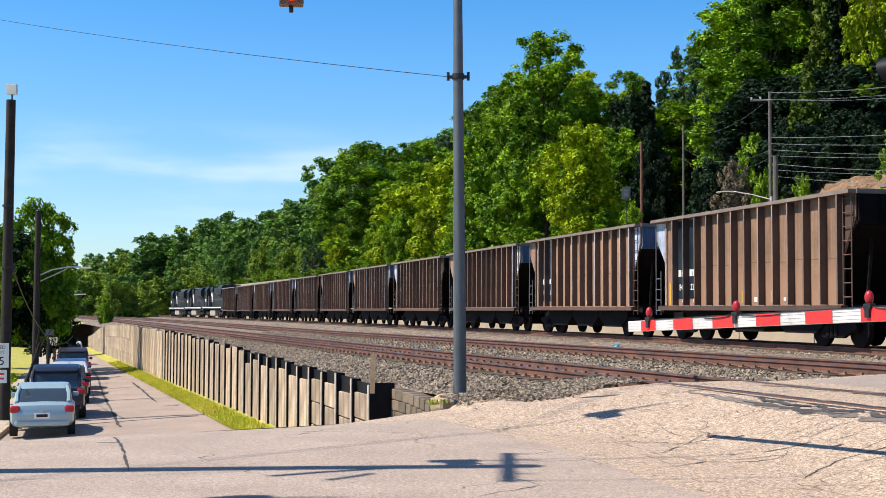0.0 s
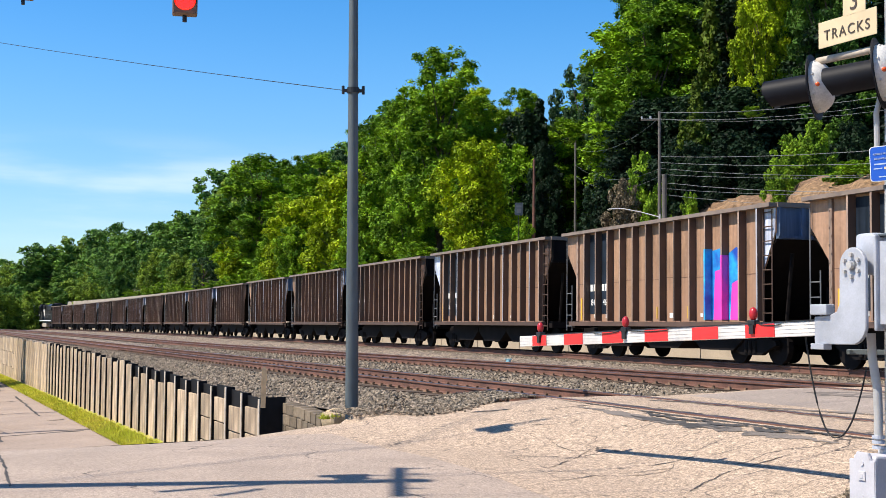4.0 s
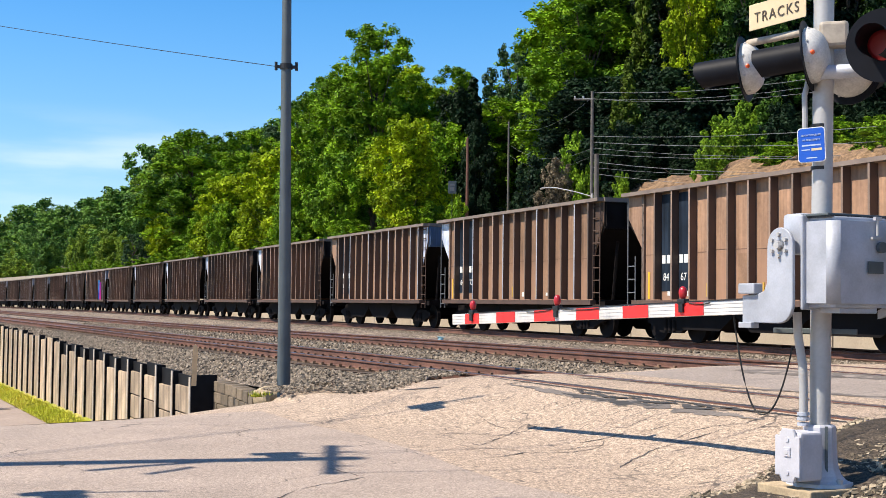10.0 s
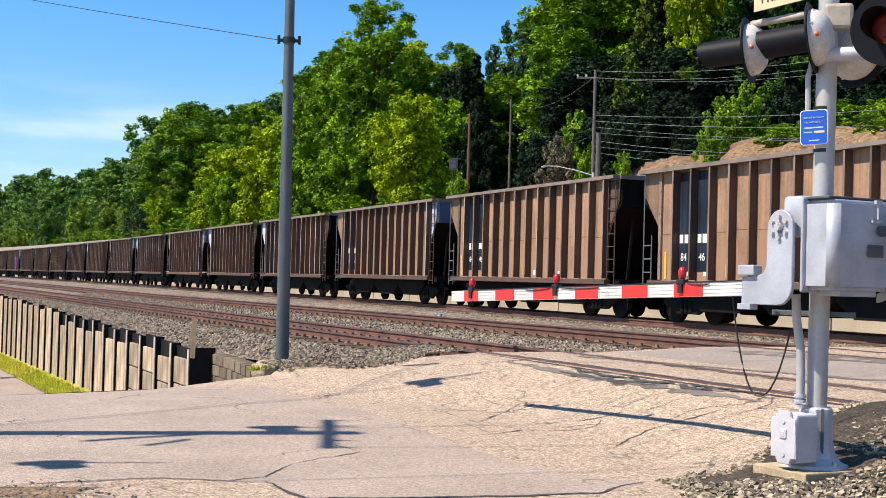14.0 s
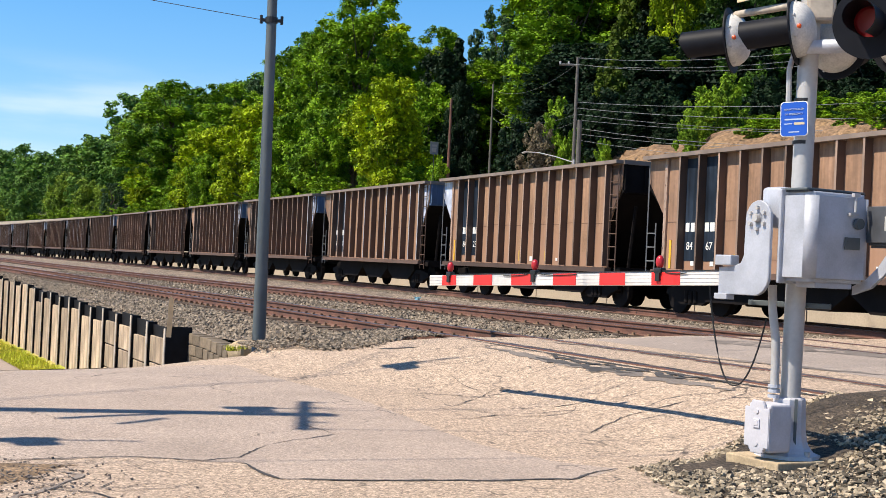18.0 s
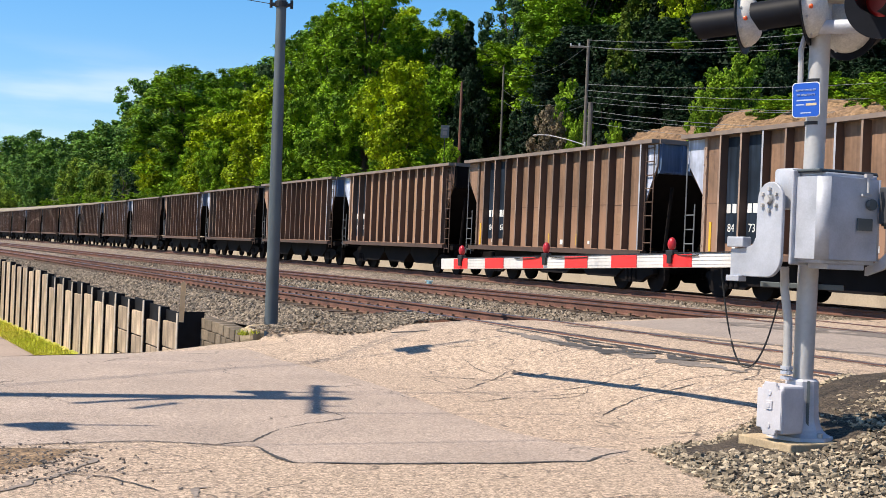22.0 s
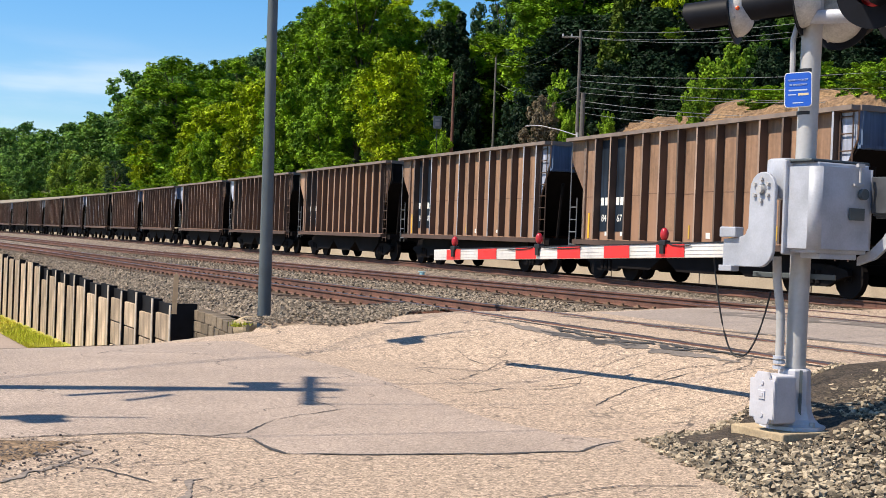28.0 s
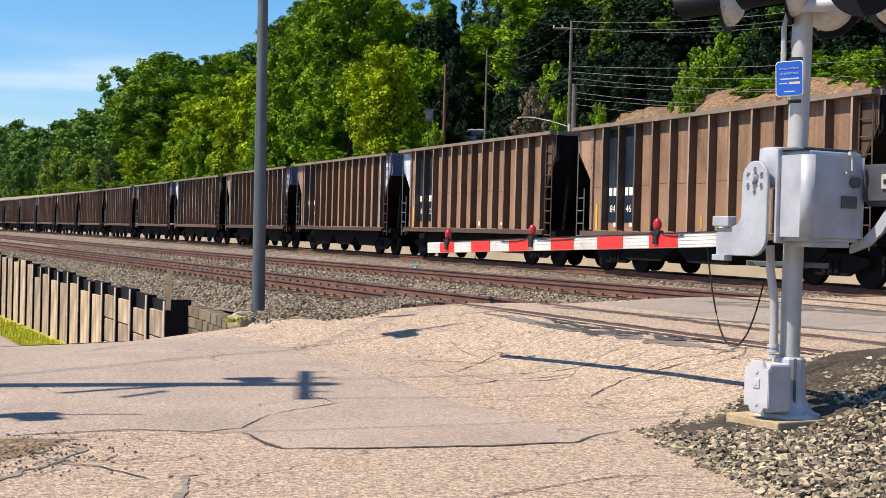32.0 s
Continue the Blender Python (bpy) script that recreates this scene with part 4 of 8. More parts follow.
def build_train():
    blue_end = {-1, 1, 2, 4, 5, 7, 8, 10, 11, 14, 20, 22, 25, 28, 29, 30, 32, 34, 36, 38, 39, 43, 44, 46, 47, 50, 51}
    pale_lead = {1, 3, 6, 9, 12, 13, 16, 17, 18, 19, 21, 23, 24, 31, 33, 35, 37, 40, 41, 45, 48, 51}
    worn_ribs = {0, 3, 5, 8, 10, 13, 20, 21, 24, 30, 37, 43, 45, 50}
    built = {}
    for i in range(-1, 54):
        look_of = (i not in blue_end, i in pale_lead, i in worn_ribs)
        if i == 14:
            ob = build_hopper(NUMBERS[6], *look_of, True)
        elif look_of in built:
            ob = copy_thing(built[look_of], Matrix())
        else:
            ob = built[look_of] = build_hopper(NUMBERS[len(built)], *look_of)
        CARS.append((ob, PHASE + (8 - i) * PITCH))


def build_loco():
    t = thing("locomotive", Matrix(), "black six-axle diesel freight locomotive with white markings", "locomotive", "locomotives of the coal train")
    bm = bmesh.new()
    box(bm, 0, 0, 1.42, 3.0, 20.2, 0.34)
    part("frame", bm, LOCO_BLACK, t)
    bm = bmesh.new()
    box(bm, 0, -2.2, 3.0, 1.9, 13.6, 2.7, bevel=0.12)
    hood = part("long_hood", bm, LOCO_BLACK, t)
    door = bmesh.new()
    box(door, 0, 0, 0, 0.03, 0.62, 1.7, bevel=0.01)
    door_me = to_mesh("hood_door", door, LOCO_GREY)
    for sx in (-1, 1):
        for k in range(9):
            share("hood_door", door_me, hood, pose(sx * 0.96, -4.6 + k * 0.92, 2.75))
    bm = bmesh.new()
    prism(bm, [(-1.5, 3.35), (-0.95, 2.9), (0.95, 2.9), (1.5, 3.35), (1.5, 4.15), (1.2, 4.55), (-1.2, 4.55), (-1.5, 4.15)], "y", -9.6, -5.6)
    rad = part("radiator", bm, LOCO_BLACK, t)
    for sx in (-1, 1):
        bm = bmesh.new()
        for k in range(6):
            box(bm, sx * 1.51, -7.6, 3.5 + k * 0.11, 0.03, 3.6, 0.05)
        part("grille", bm, LOCO_GREY, rad, "grey radiator grille")
    for y in (-8.8, -7.6, -6.4):
        bm = bmesh.new()
        tube(bm, (0, y, 4.52), (0, y, 4.72), 0.55, seg=16)
        part("fan", bm, LOCO_GREY, t)
    bm = bmesh.new()
    box(bm, 0, -1.4, 4.45, 0.9, 1.2, 0.4, bevel=0.05)
    part("exhaust_stack", bm, LOCO_BLACK, t)
    bm = bmesh.new()
    box(bm, 0, 2.6, 4.1, 2.3, 2.4, 0.7, bevel=0.1)
    part("blower_housing", bm, LOCO_BLACK, t)
    bm = bmesh.new()
    prism(bm, [(-1.5, 1.6), (1.5, 1.6), (1.5, 4.1), (1.15, 4.6), (-1.15, 4.6), (-1.5, 4.1)], "y", 4.7, 7.3)
    c = part("cab", bm, LOCO_BLACK, t)
    for sx in (-1, 1):
        for y in (5.5, 6.5):
            bm = bmesh.new()
            box(bm, sx * 1.5, y, 3.55, 0.03, 0.75, 0.75, bevel=0.01)
            part("window", bm, GLASS_DARK, c)
        bm = bmesh.new()
        box(bm, sx * 1.51, 6.0, 2.55, 0.02, 1.5, 0.36)
        part("number_bar", bm, STENCIL, c, "white marking bar")
    bm = bmesh.new()
    prism(bm, [(-0.95, 1.6), (0.95, 1.6), (0.95, 3.0), (0.6, 3.35), (-0.6, 3.35), (-0.95, 3.0)], "y", 7.3, 9.5)
    part("nose", bm, LOCO_BLACK, t)
    for sx in (-1, 1):
        bm = bmesh.new()
        tube(bm, (sx * 1.45, -9.8, 2.6), (sx * 1.45, 4.6, 2.6), 0.02, seg=5)
        for k in range(9):
            tube(bm, (sx * 1.45, -9.8 + k * 1.8, 1.6), (sx * 1.45, -9.8 + k * 1.8, 2.6), 0.016, seg=5)
        part("handrail", bm, WIRE, t)
        bm = bmesh.new()
        box(bm, sx * 1.51, -0.2, 1.5, 0.02, 19.6, 0.15)
        part("stripe", bm, STENCIL, t, "white sill stripe")
        bm = bmesh.new()
        prism(bm, [(2.2, 2.3), (3.5, 2.3), (3.9, 3.5), (3.2, 3.9), (2.5, 3.4)], "x", sx * 0.965, sx * 0.985)
        part("emblem", bm, STENCIL, t, "white emblem shape")
        bm = bmesh.new()
        box(bm, sx * 1.15, 3.9, 2.4, 0.5, 1.2, 1.5, bevel=0.04)
        part("cabinet", bm, LOCO_GREY, t)
    bm = bmesh.new()
    box(bm, 0, 0, 0.72, 2.7, 5.2, 0.9, bevel=0.18)
    part("fuel_tank", bm, PALE_CONC, t, "dusty pale fuel tank")
    for sy in (-1, 1):
        bm = bmesh.new()
        box(bm, 0, sy * 10.15, 0.85, 2.6, 0.2, 0.9, bevel=0.04)
        part("pilot", bm, LOCO_BLACK, t)
    wheel = bmesh.new()
    tube(wheel, (-0.07, 0, 0), (0.07, 0, 0), 0.53, seg=18)
    wheel_me = to_mesh("wheel", wheel, CAR_DARK)
    for sy in (-1, 1):
        bm = bmesh.new()
        for sx in (-1, 1):
            box(bm, sx * 1.0, sy * 6.4, 0.72, 0.2, 5.0, 0.35, bevel=0.05)
            for d in (-1.8, 0, 1.8):
                box(bm, sx * 1.12, sy * 6.4 + d, 0.55, 0.1, 0.4, 0.4, bevel=0.03)
        tr = part("truck", bm, LOCO_GREY, t)
        for d in (-1.8, 0, 1.8):
            for sx in (-1, 1):
                share("wheel", wheel_me, tr, pose(sx * 0.78, sy * 6.4 + d, 0.53))
    return t


def build_locos():
    a = build_loco()
    for i in range(3):
        ob = a if i == 0 else copy_thing(a, Matrix())
        CARS.append((ob, PHASE + 9 * PITCH + 17.0 + i * 21.0))


build_train()
build_locos()


# ---- grey steel pole beside the tracks ----
def build_grey_pole():
    x, y, z = 0.29, 21.6, 0.22
    t = thing("steel_pole", pose(x, y, z, 0, -0.5, 0), "tall grey galvanised steel pole in the ballast", "pole")
    bm = bmesh.new()
    tube(bm, (0, 0, -0.3), (0, 0, 9.5), 0.112, 0.062, seg=20)
    part("shaft", bm, POLE_GREY, t, smooth=True)
    bm = bmesh.new()
    tube(bm, (0, 0, 5.28), (0, 0, 5.37), 0.105, seg=16)
    part("clamp", bm, BLACK, t)
    bm = bmesh.new()
    box(bm, 0, 0, 5.32, 0.36, 0.05, 0.05)
    tube(bm, (-0.17, 0, 5.26), (-0.17, 0, 5.4), 0.025, seg=8)
    tube(bm, (0.17, 0, 5.26), (0.17, 0, 5.4), 0.025, seg=8)
    part("insulator_bar", bm, BLACK, t)


build_grey_pole()

# ---- crossing signal with its gate ----
MAST = (4.635, 10.386, 0.115)
ARM = pose(0, 0, 0, 0, 0, 20.5)        # x: across the arm, y: along it
EYEW = pose(0, 0, 0, 0, 0, -24.05)     # x: across the line from the road, y: away along it


def flasher(t, m, lit):
    """A crossing light in its own frame: it shines along -y."""
    bm = bmesh.new()
    tube(bm, (0, -0.005, 0), (0, 0.005, 0), 0.30, seg=56)
    bmesh.ops.transform(bm, matrix=m, verts=bm.verts)
    d = part("background", bm, SIGNAL_BLACK, t, "round black signal background")
    bm = bmesh.new()
    rings = []
    for k in range(9):                                 # a shallow dome turned about the lamp's axis
        a0 = radians(10.5 * k)
        r0, y0 = 0.235 * math.cos(a0) ** 0.8 + 0.004, 0.006 + 0.17 * math.sin(a0)
        rings.append([bm.verts.new((r0 * math.cos(j * math.pi / 20), y0, r0 * math.sin(j * math.pi / 20))) for j in range(40)])
    for r0, r1 in zip(rings[:-1], rings[1:]):
        for j in range(40):
            bm.faces.new((r0[j], r0[(j + 1) % 40], r1[(j + 1) % 40], r1[j]))
    bm.faces.new(rings[-1])
    for j in range(8):                                 # rim bolts
        a0 = radians(45 * j + 20)
        tube(bm, (0.225 * math.cos(a0), 0.03, 0.225 * math.sin(a0)), (0.24 * math.cos(a0), 0.05, 0.24 * math.sin(a0)), 0.011, seg=8)
    bmesh.ops.recalc_face_normals(bm, faces=bm.faces)
    bmesh.ops.transform(bm, matrix=m, verts=bm.verts)
    part("housing", bm, SIGNAL_WHITE, d, "pale domed lamp housing", smooth=True)
    bm = bmesh.new()
    n = 36
    ring = []
    for k in range(n + 1):
        a = radians(-72 + 324 * k / n)
        c, s = math.cos(a) * 0.13, math.sin(a) * 0.13
        l = 0.45 - 0.06 * max(0.0, -math.sin(a))
        ring.append([bm.verts.new((c, -0.01, s)), bm.verts.new((c, -l, s)), bm.verts.new((c * 0.965, -l, s * 0.965)), bm.verts.new((c * 0.965, -0.01, s * 0.965))])
    for a, b in zip(ring[:-1], ring[1:]):
        for i in range(4):
            bm.faces.new((a[i], a[(i + 1) % 4], b[(i + 1) % 4], b[i]))
    bmesh.ops.recalc_face_normals(bm, faces=bm.faces)
    bmesh.ops.transform(bm, matrix=m, verts=bm.verts)
    part("visor", bm, SIGNAL_BLACK, d, smooth=True)
    bm = bmesh.new()
    tube(bm, (0, -0.014, 0), (0, -0.03, 0), 0.124, 0.10, seg=32)
    bmesh.ops.transform(bm, matrix=m, verts=bm.verts)
    part("lens", bm, RED_GLOW if lit else RED_LENS, d, "red signal lens")
    bm = bmesh.new()
    for sx in (-1, 1):
        tube(bm, (sx * 0.205, 0.075, -0.02), (sx * 0.236, 0.082, -0.02), 0.021, 0.018, seg=16)
        tube(bm, (sx * 0.236, 0.082, -0.02), (sx * 0.243, 0.084, -0.02), 0.018, 0.006, seg=16)
    bmesh.ops.transform(bm, matrix=m, verts=bm.verts)
    part("side_lens", bm, AMBER, d, "small orange side lens")


def build_gate():
    t = thing("crossing_gate", pose(*MAST), "aluminium crossing signal mast with lowered red-and-white gate", "crossing gate")
    bm = bmesh.new()
    tube(bm, (0, 0, 0.1), (0.05, -0.01, 5.2), 0.086, seg=28)
    part("mast", bm, ALU, t, smooth=True)
    for z in (2.66, 3.02):
        bm = bmesh.new()
        tube(bm, (0.02, 0, z), (0.02, 0, z + 0.03), 0.09, seg=24)
        part("band", bm, BLACK, t)
    # gate mechanism: body, lid, door
    bm = bmesh.new()
    outline = [(-0.36, -0.17)] + [(-0.28 - 0.08 * math.cos(radians(a)), -0.44 - 0.08 * math.sin(radians(a))) for a in range(0, 91, 10)]
    outline += [(0.25 + 0.07 * math.sin(radians(a)), -0.45 - 0.07 * math.cos(radians(a))) for a in range(0, 91, 10)] + [(0.32, -0.17)]
    prism(bm, outline, "z", 1.49, 2.23)
    rim = [e for e in bm.edges if abs(e.verts[0].co.z - e.verts[1].co.z) < 1e-6]
    bmesh.ops.bevel(bm, geom=rim, offset=0.035, segments=4, affect="EDGES")
    bmesh.ops.transform(bm, matrix=ARM, verts=bm.verts)
    g = part("mechanism", bm, ALU_CAST, t, "cast aluminium gate mechanism")
    for p in g.data.polygons:
        p.use_smooth = p.area < 0.02
    bm = bmesh.new()
    box(bm, -0.03, -0.31, 2.247, 0.66, 0.30, 0.02, m=ARM, bevel=0.006)
    part("lid", bm, POLE_GREY, g, smooth=True)
    bm = bmesh.new()
    box(bm, -0.03, -0.32, 2.232, 0.64, 0.31, 0.012, m=ARM)
    part("gasket", bm, BLACK, g)
    bm = bmesh.new()
    box(bm, -0.03, -0.20, 1.86, 0.735, 0.03, 0.78, m=ARM, bevel=0.012)
    part("back_flange", bm, ALU_CAST, g)
    bm = bmesh.new()
    box(bm, -0.03, -0.36, 1.47, 0.42, 0.22, 0.05, m=ARM, bevel=0.01)
    part("bottom_cover", bm, ALU_CAST, g)
    bm = bmesh.new()
    tube(bm, ARM @ Vector((0.10, -0.55, 2.08)), ARM @ Vector((0.10, -0.55, 2.22)), 0.012, seg=8)
    box(bm, 0.10, -0.55, 2.22, 0.07, 0.03, 0.03, m=ARM)
    box(bm, 0.08, -0.55, 2.06, 0.10, 0.025, 0.02, m=ARM)
    part("hasp", bm, ALU, g)
    bm = bmesh.new()
    tube(bm, ARM @ Vector((0.14, -0.535, 1.985)), ARM @ Vector((0.14, -0.575, 1.985)), 0.045, seg=14)
    part("padlock", bm, POLE_GREY, g)
    bm = bmesh.new()
    box(bm, 0.09, -0.538, 1.82, 0.17, 0.008, 0.10, m=ARM)
    part("maker_plate", bm, POLE_GREY, g, "grey plate with unreadable raised letters")
    bm = bmesh.new()
    for k in range(2):
        box(bm, 0.09, -0.543, 1.835 - 0.03 * k, 0.12, 0.004, 0.01, m=ARM)
    part("plate_bars", bm, POLE_GREY, g)
    bm = bmesh.new()
    box(bm, -0.24, -0.06, 2.10, 0.26, 0.22, 0.34, m=ARM, bevel=0.03)
    part("shaft_housing", bm, ALU_CAST, g, smooth=True)
    bm = bmesh.new()
    tube(bm, ARM @ Vector((-0.47, -0.03, 2.003)), ARM @ Vector((-0.3, -0.03, 2.003)), 0.05, seg=16)
    part("shaft", bm, ALU_CAST, g)
    # L-shaped arm bracket
    pts = [(0.43, 1.355), (0.43, 1.585), (0.24, 1.60), (0.165, 1.625), (0.13, 1.69)]
    pts += [(-0.025 + 0.15 * math.cos(radians(a)), 2.003 + 0.15 * math.sin(radians(a))) for a in range(0, 181, 20)]
    pts += [(-0.175, 1.62)] + [(-0.01 - 0.165 * math.cos(radians(a)), 1.52 - 0.165 * math.sin(radians(a))) for a in range(0, 91, 15)]
    bm = bmesh.new()
    prism(bm, pts, "x", -0.47, -0.435)
    bmesh.ops.bevel(bm, geom=list(bm.edges), offset=0.006, segments=1, affect="EDGES")
    bmesh.ops.transform(bm, matrix=ARM, verts=bm.verts)
    b = part("arm_bracket", bm, ALU_CAST, t, "curved cast bracket that carries the arm")
    bm = bmesh.new()
    box(bm, -0.46, 0.34, 1.645, 0.10, 0.20, 0.09, m=ARM, bevel=0.01)
    part("clamp_block", bm, ALU_CAST, b)
    bm = bmesh.new()
    box(bm, -0.46, 0.36, 1.335, 0.09, 0.16, 0.05, m=ARM, bevel=0.006)
    part("lower_clamp", bm, ALU_CAST, b)
    bolt = bmesh.new()
    tube(bolt, (0, 0, 0), (-0.025, 0, 0), 0.018, seg=6)
    bolt_me = to_mesh("bolt", bolt, ALU)
    for k in range(6):
        a = radians(30 + 60 * k)
        share("bolt", bolt_me, b, ARM @ pose(-0.47, -0.025 + 0.09 * math.cos(a), 2.003 + 0.09 * math.sin(a)))
    bm = bmesh.new()
    tube(bm, ARM @ Vector((-0.47, -0.025, 2.003)), ARM @ Vector((-0.51, -0.025, 2.003)), 0.033, seg=8)
    part("shaft_nut", bm, ALU, b)
    # arm with its stripes, lights and cable; it droops a little towards the tip
    z0, drop = 1.505, -0.037
    hang = math.degrees(math.atan(drop))
    A = ARM @ pose(-0.40, 0, z0, hang, 0, 0)
    bm = bmesh.new()
    box(bm, 0, 3.06, 0, 0.035, 5.32, 0.128, m=A, bevel=0.006)
    for dz in (-0.03, 0.005, 0.04):
        box(bm, -0.019, 3.06, dz, 0.004, 5.3, 0.007, m=A)
    arm = part("arm", bm, ARM_WHITE, t, "white gate arm")
    for k in range(6):
        bm = bmesh.new()
        ln = 0.4064 if k < 5 else 0.33
        box(bm, -0.0215, 1.0 + 0.8128 * k + ln / 2, 0.0, 0.004, ln, 0.12, m=A)
        part("red_stripe", bm, RED, arm, "red reflective stripe")
    for y, h in ((1.30, 0.0), (3.40, 0.0), (5.22, 0.0)):
        bm = bmesh.new()
        box(bm, -0.01, y, 0.075, 0.07, 0.10, 0.05, m=A, bevel=0.008)
        box(bm, -0.035, y, 0.02, 0.02, 0.06, 0.09, m=A)
        l = part("arm_light", bm, BLACK, arm)
        bm = bmesh.new()
        bmesh.ops.create_uvsphere(bm, u_segments=14, v_segments=10, radius=0.043, matrix=A @ Matrix.Translation((-0.01, y, 0.155)) @ Matrix.Diagonal((0.9, 1, 1.45, 1)))
        part("red_globe", bm, RED_LENS, l, "red gate-arm lamp", smooth=True)
    for a, b2 in ((1.2, 0.9), (3.3, 2.6), (3.5, 4.0)):
        bm = bmesh.new()
        wire(bm, [A @ p for p in sag((-0.03, a, 0.06), (-0.03, b2, 0.05), 0.012, 8)], 0.005, 5)
        part("lamp_cable", bm, CABLE, arm)
    bm = bmesh.new()
    wire(bm, [A @ p for p in sag((-0.022, 0.45, 0.07), (-0.022, 5.2, 0.068), 0.0, 6)], 0.006, 5)
    part("arm_cable", bm, CABLE, arm)
    bm = bmesh.new()
    box(bm, -0.06, 0.06, 1.29, 0.72, 0.03, 0.045, m=EYEW @ pose(0, 0, 0, 0, 0, -18), bevel=0.005)
    part("support_bar", bm, POLE_GREY, t)
    # loop of cable that hangs from the arm's root
    bm = bmesh.new()
    pts = []
    for i in range(25):
        f = i / 24
        x = -0.74 + 0.52 * f
        z = 0.56 + 0.94 * (abs(f - 0.50) / 0.50) ** 2.2 * (1.0 if f < 0.5 else 0.63)
        pts.append(EYEW @ Vector((x, 0.3 - 0.3 * f, z)))
    wire(bm, pts, 0.008, 6)
    part("hanging_cable", bm, CABLE, t)
    # counterweight side, behind the mechanism
    bm = bmesh.new()
    prism(bm, [(-0.36, 1.40), (-0.55, 1.46), (-0.70, 1.58), (-0.80, 1.72), (-0.95, 1.80), (-1.30, 1.83), (-1.30, 1.90), (-0.93, 1.87), (-0.74, 1.78), (-0.63, 1.64), (-0.5, 1.53), (-0.36, 1.47)], "x", 0.30, 0.335)
    bmesh.ops.transform(bm, matrix=ARM, verts=bm.verts)
    c = part("counterweight_lever", bm, ALU_CAST, t, "curved counterweight lever")
    bm = bmesh.new()
    for k in range(3):
        box(bm, 0.25 + 0.03 * k, -1.02, 1.985 - 0.02 * k, 0.028, 0.95, 0.30, m=ARM, bevel=0.006)
    w = part("counterweight", bm, SLATE, c, "stack of dark grey counterweight plates")
    for y in (-0.86, -1.2):
        bm = bmesh.new()
        box(bm, 0.225, y, 1.99, 0.02, 0.22, 0.12, m=ARM, bevel=0.006)
        part("clamp_plate", bm, ALU, w)
        bm = bmesh.new()
        box(bm, 0.213, y, 1.99, 0.006, 0.16, 0.04, m=ARM)
        part("slot", bm, BLACK, w)
    bm = bmesh.new()
    box(bm, 0.25, -1.25, 2.26, 0.05, 0.2, 0.14, m=ARM, bevel=0.01)
    part("weight_lug", bm, WHITE, w)
    # base: sleeve, junction box, conduit, plinth
    bm = bmesh.new()
    flare = ((0.03, 0.255), (0.05, 0.215), (0.085, 0.18), (0.14, 0.158), (0.22, 0.146), (0.49, 0.136), (0.505, 0.12))
    rings = [[bm.verts.new((r * math.cos(radians(22.5 + 45 * k)), r * math.sin(radians(22.5 + 45 * k)), z)) for k in range(8)] for z, r in ((0.0, 0.275), (0.03, 0.27)) + flare]
    for ra, rb in zip(rings[:-1], rings[1:]):
        for k in range(8):
            bm.faces.new((ra[k], ra[(k + 1) % 8], rb[(k + 1) % 8], rb[k]))
    bm.faces.new(rings[-1])
    bs = part("sleeve", bm, ALU_PALE, t, "flared cast base sleeve")
    for k in range(4):
        bm = bmesh.new()
        a = radians(20 + 90 * k)
        tube(bm, (0.23 * math.cos(a), 0.23 * math.sin(a), 0.02), (0.23 * math.cos(a), 0.23 * math.sin(a), 0.07), 0.025, seg=6)
        part("anchor_bolt", bm, ALU, bs)
    bm = bmesh.new()
    box(bm, 0.055, -0.128, 0.27, 0.025, 0.02, 0.46, m=EYEW)
    part("slot", bm, POLE_GREY, bs)
    bm = bmesh.new()
    box(bm, -0.28, -0.07, 0.265, 0.24, 0.26, 0.40, m=ARM, bevel=0.02)
    j = part("junction_box", bm, ALU_PALE, t)
    bm = bmesh.new()
    prism(bm, [(-0.21, 0.10), (-0.16, 0.10), (-0.14, 0.05), (0.0, 0.05), (0.02, 0.10), (0.08, 0.10), (0.08, 0.43), (0.02, 0.43), (0.0, 0.49), (-0.14, 0.49), (-0.16, 0.43), (-0.21, 0.43)], "x", -0.425, -0.40)
    bmesh.ops.transform(bm, matrix=ARM, verts=bm.verts)
    bmesh.ops.bevel(bm, geom=list(bm.edges), offset=0.006, segments=2, affect="EDGES")
    cv = part("cover", bm, ALU_PALE, j)
    bm = bmesh.new()
    box(bm, -0.43, -0.07, 0.30, 0.012, 0.075, 0.075, m=ARM, bevel=0.004)
    box(bm, -0.436, -0.07, 0.30, 0.008, 0.04, 0.04, m=ARM @ pose(0, 0, 0), bevel=0.003)
    part("emblem", bm, ALU_PALE, cv, "raised square emblem")
    for y, z in ((-0.07, 0.40), (-0.07, 0.13)):
        bm = bmesh.new()
        tube(bm, ARM @ Vector((-0.425, y, z)), ARM @ Vector((-0.433, y, z)), 0.02, seg=12)
        part("boss", bm, ALU_PALE, cv)
    bm = bmesh.new()
    wire(bm, [EYEW @ Vector(p) for p in ((-0.18, -0.10, 1.45), (-0.172, -0.10, 1.25), (-0.135, -0.1, 1.0), (-0.128, -0.1, 0.8), (-0.13, -0.1, 0.54))], 0.037, 12)
    cd = part("conduit", bm, ALU, t, smooth=True)
    for z in (0.50, 0.545, 0.585):
        bm = bmesh.new()
        tube(bm, EYEW @ Vector((-0.13, -0.1, z)), EYEW @ Vector((-0.13, -0.1, z + 0.025)), 0.052, seg=12)
        part("collar", bm, ALU_CAST, cd)
    bm = bmesh.new()
    box(bm, 0.045, 0.015, -0.07, 0.87, 0.63, 0.14, m=ARM, bevel=0.012)
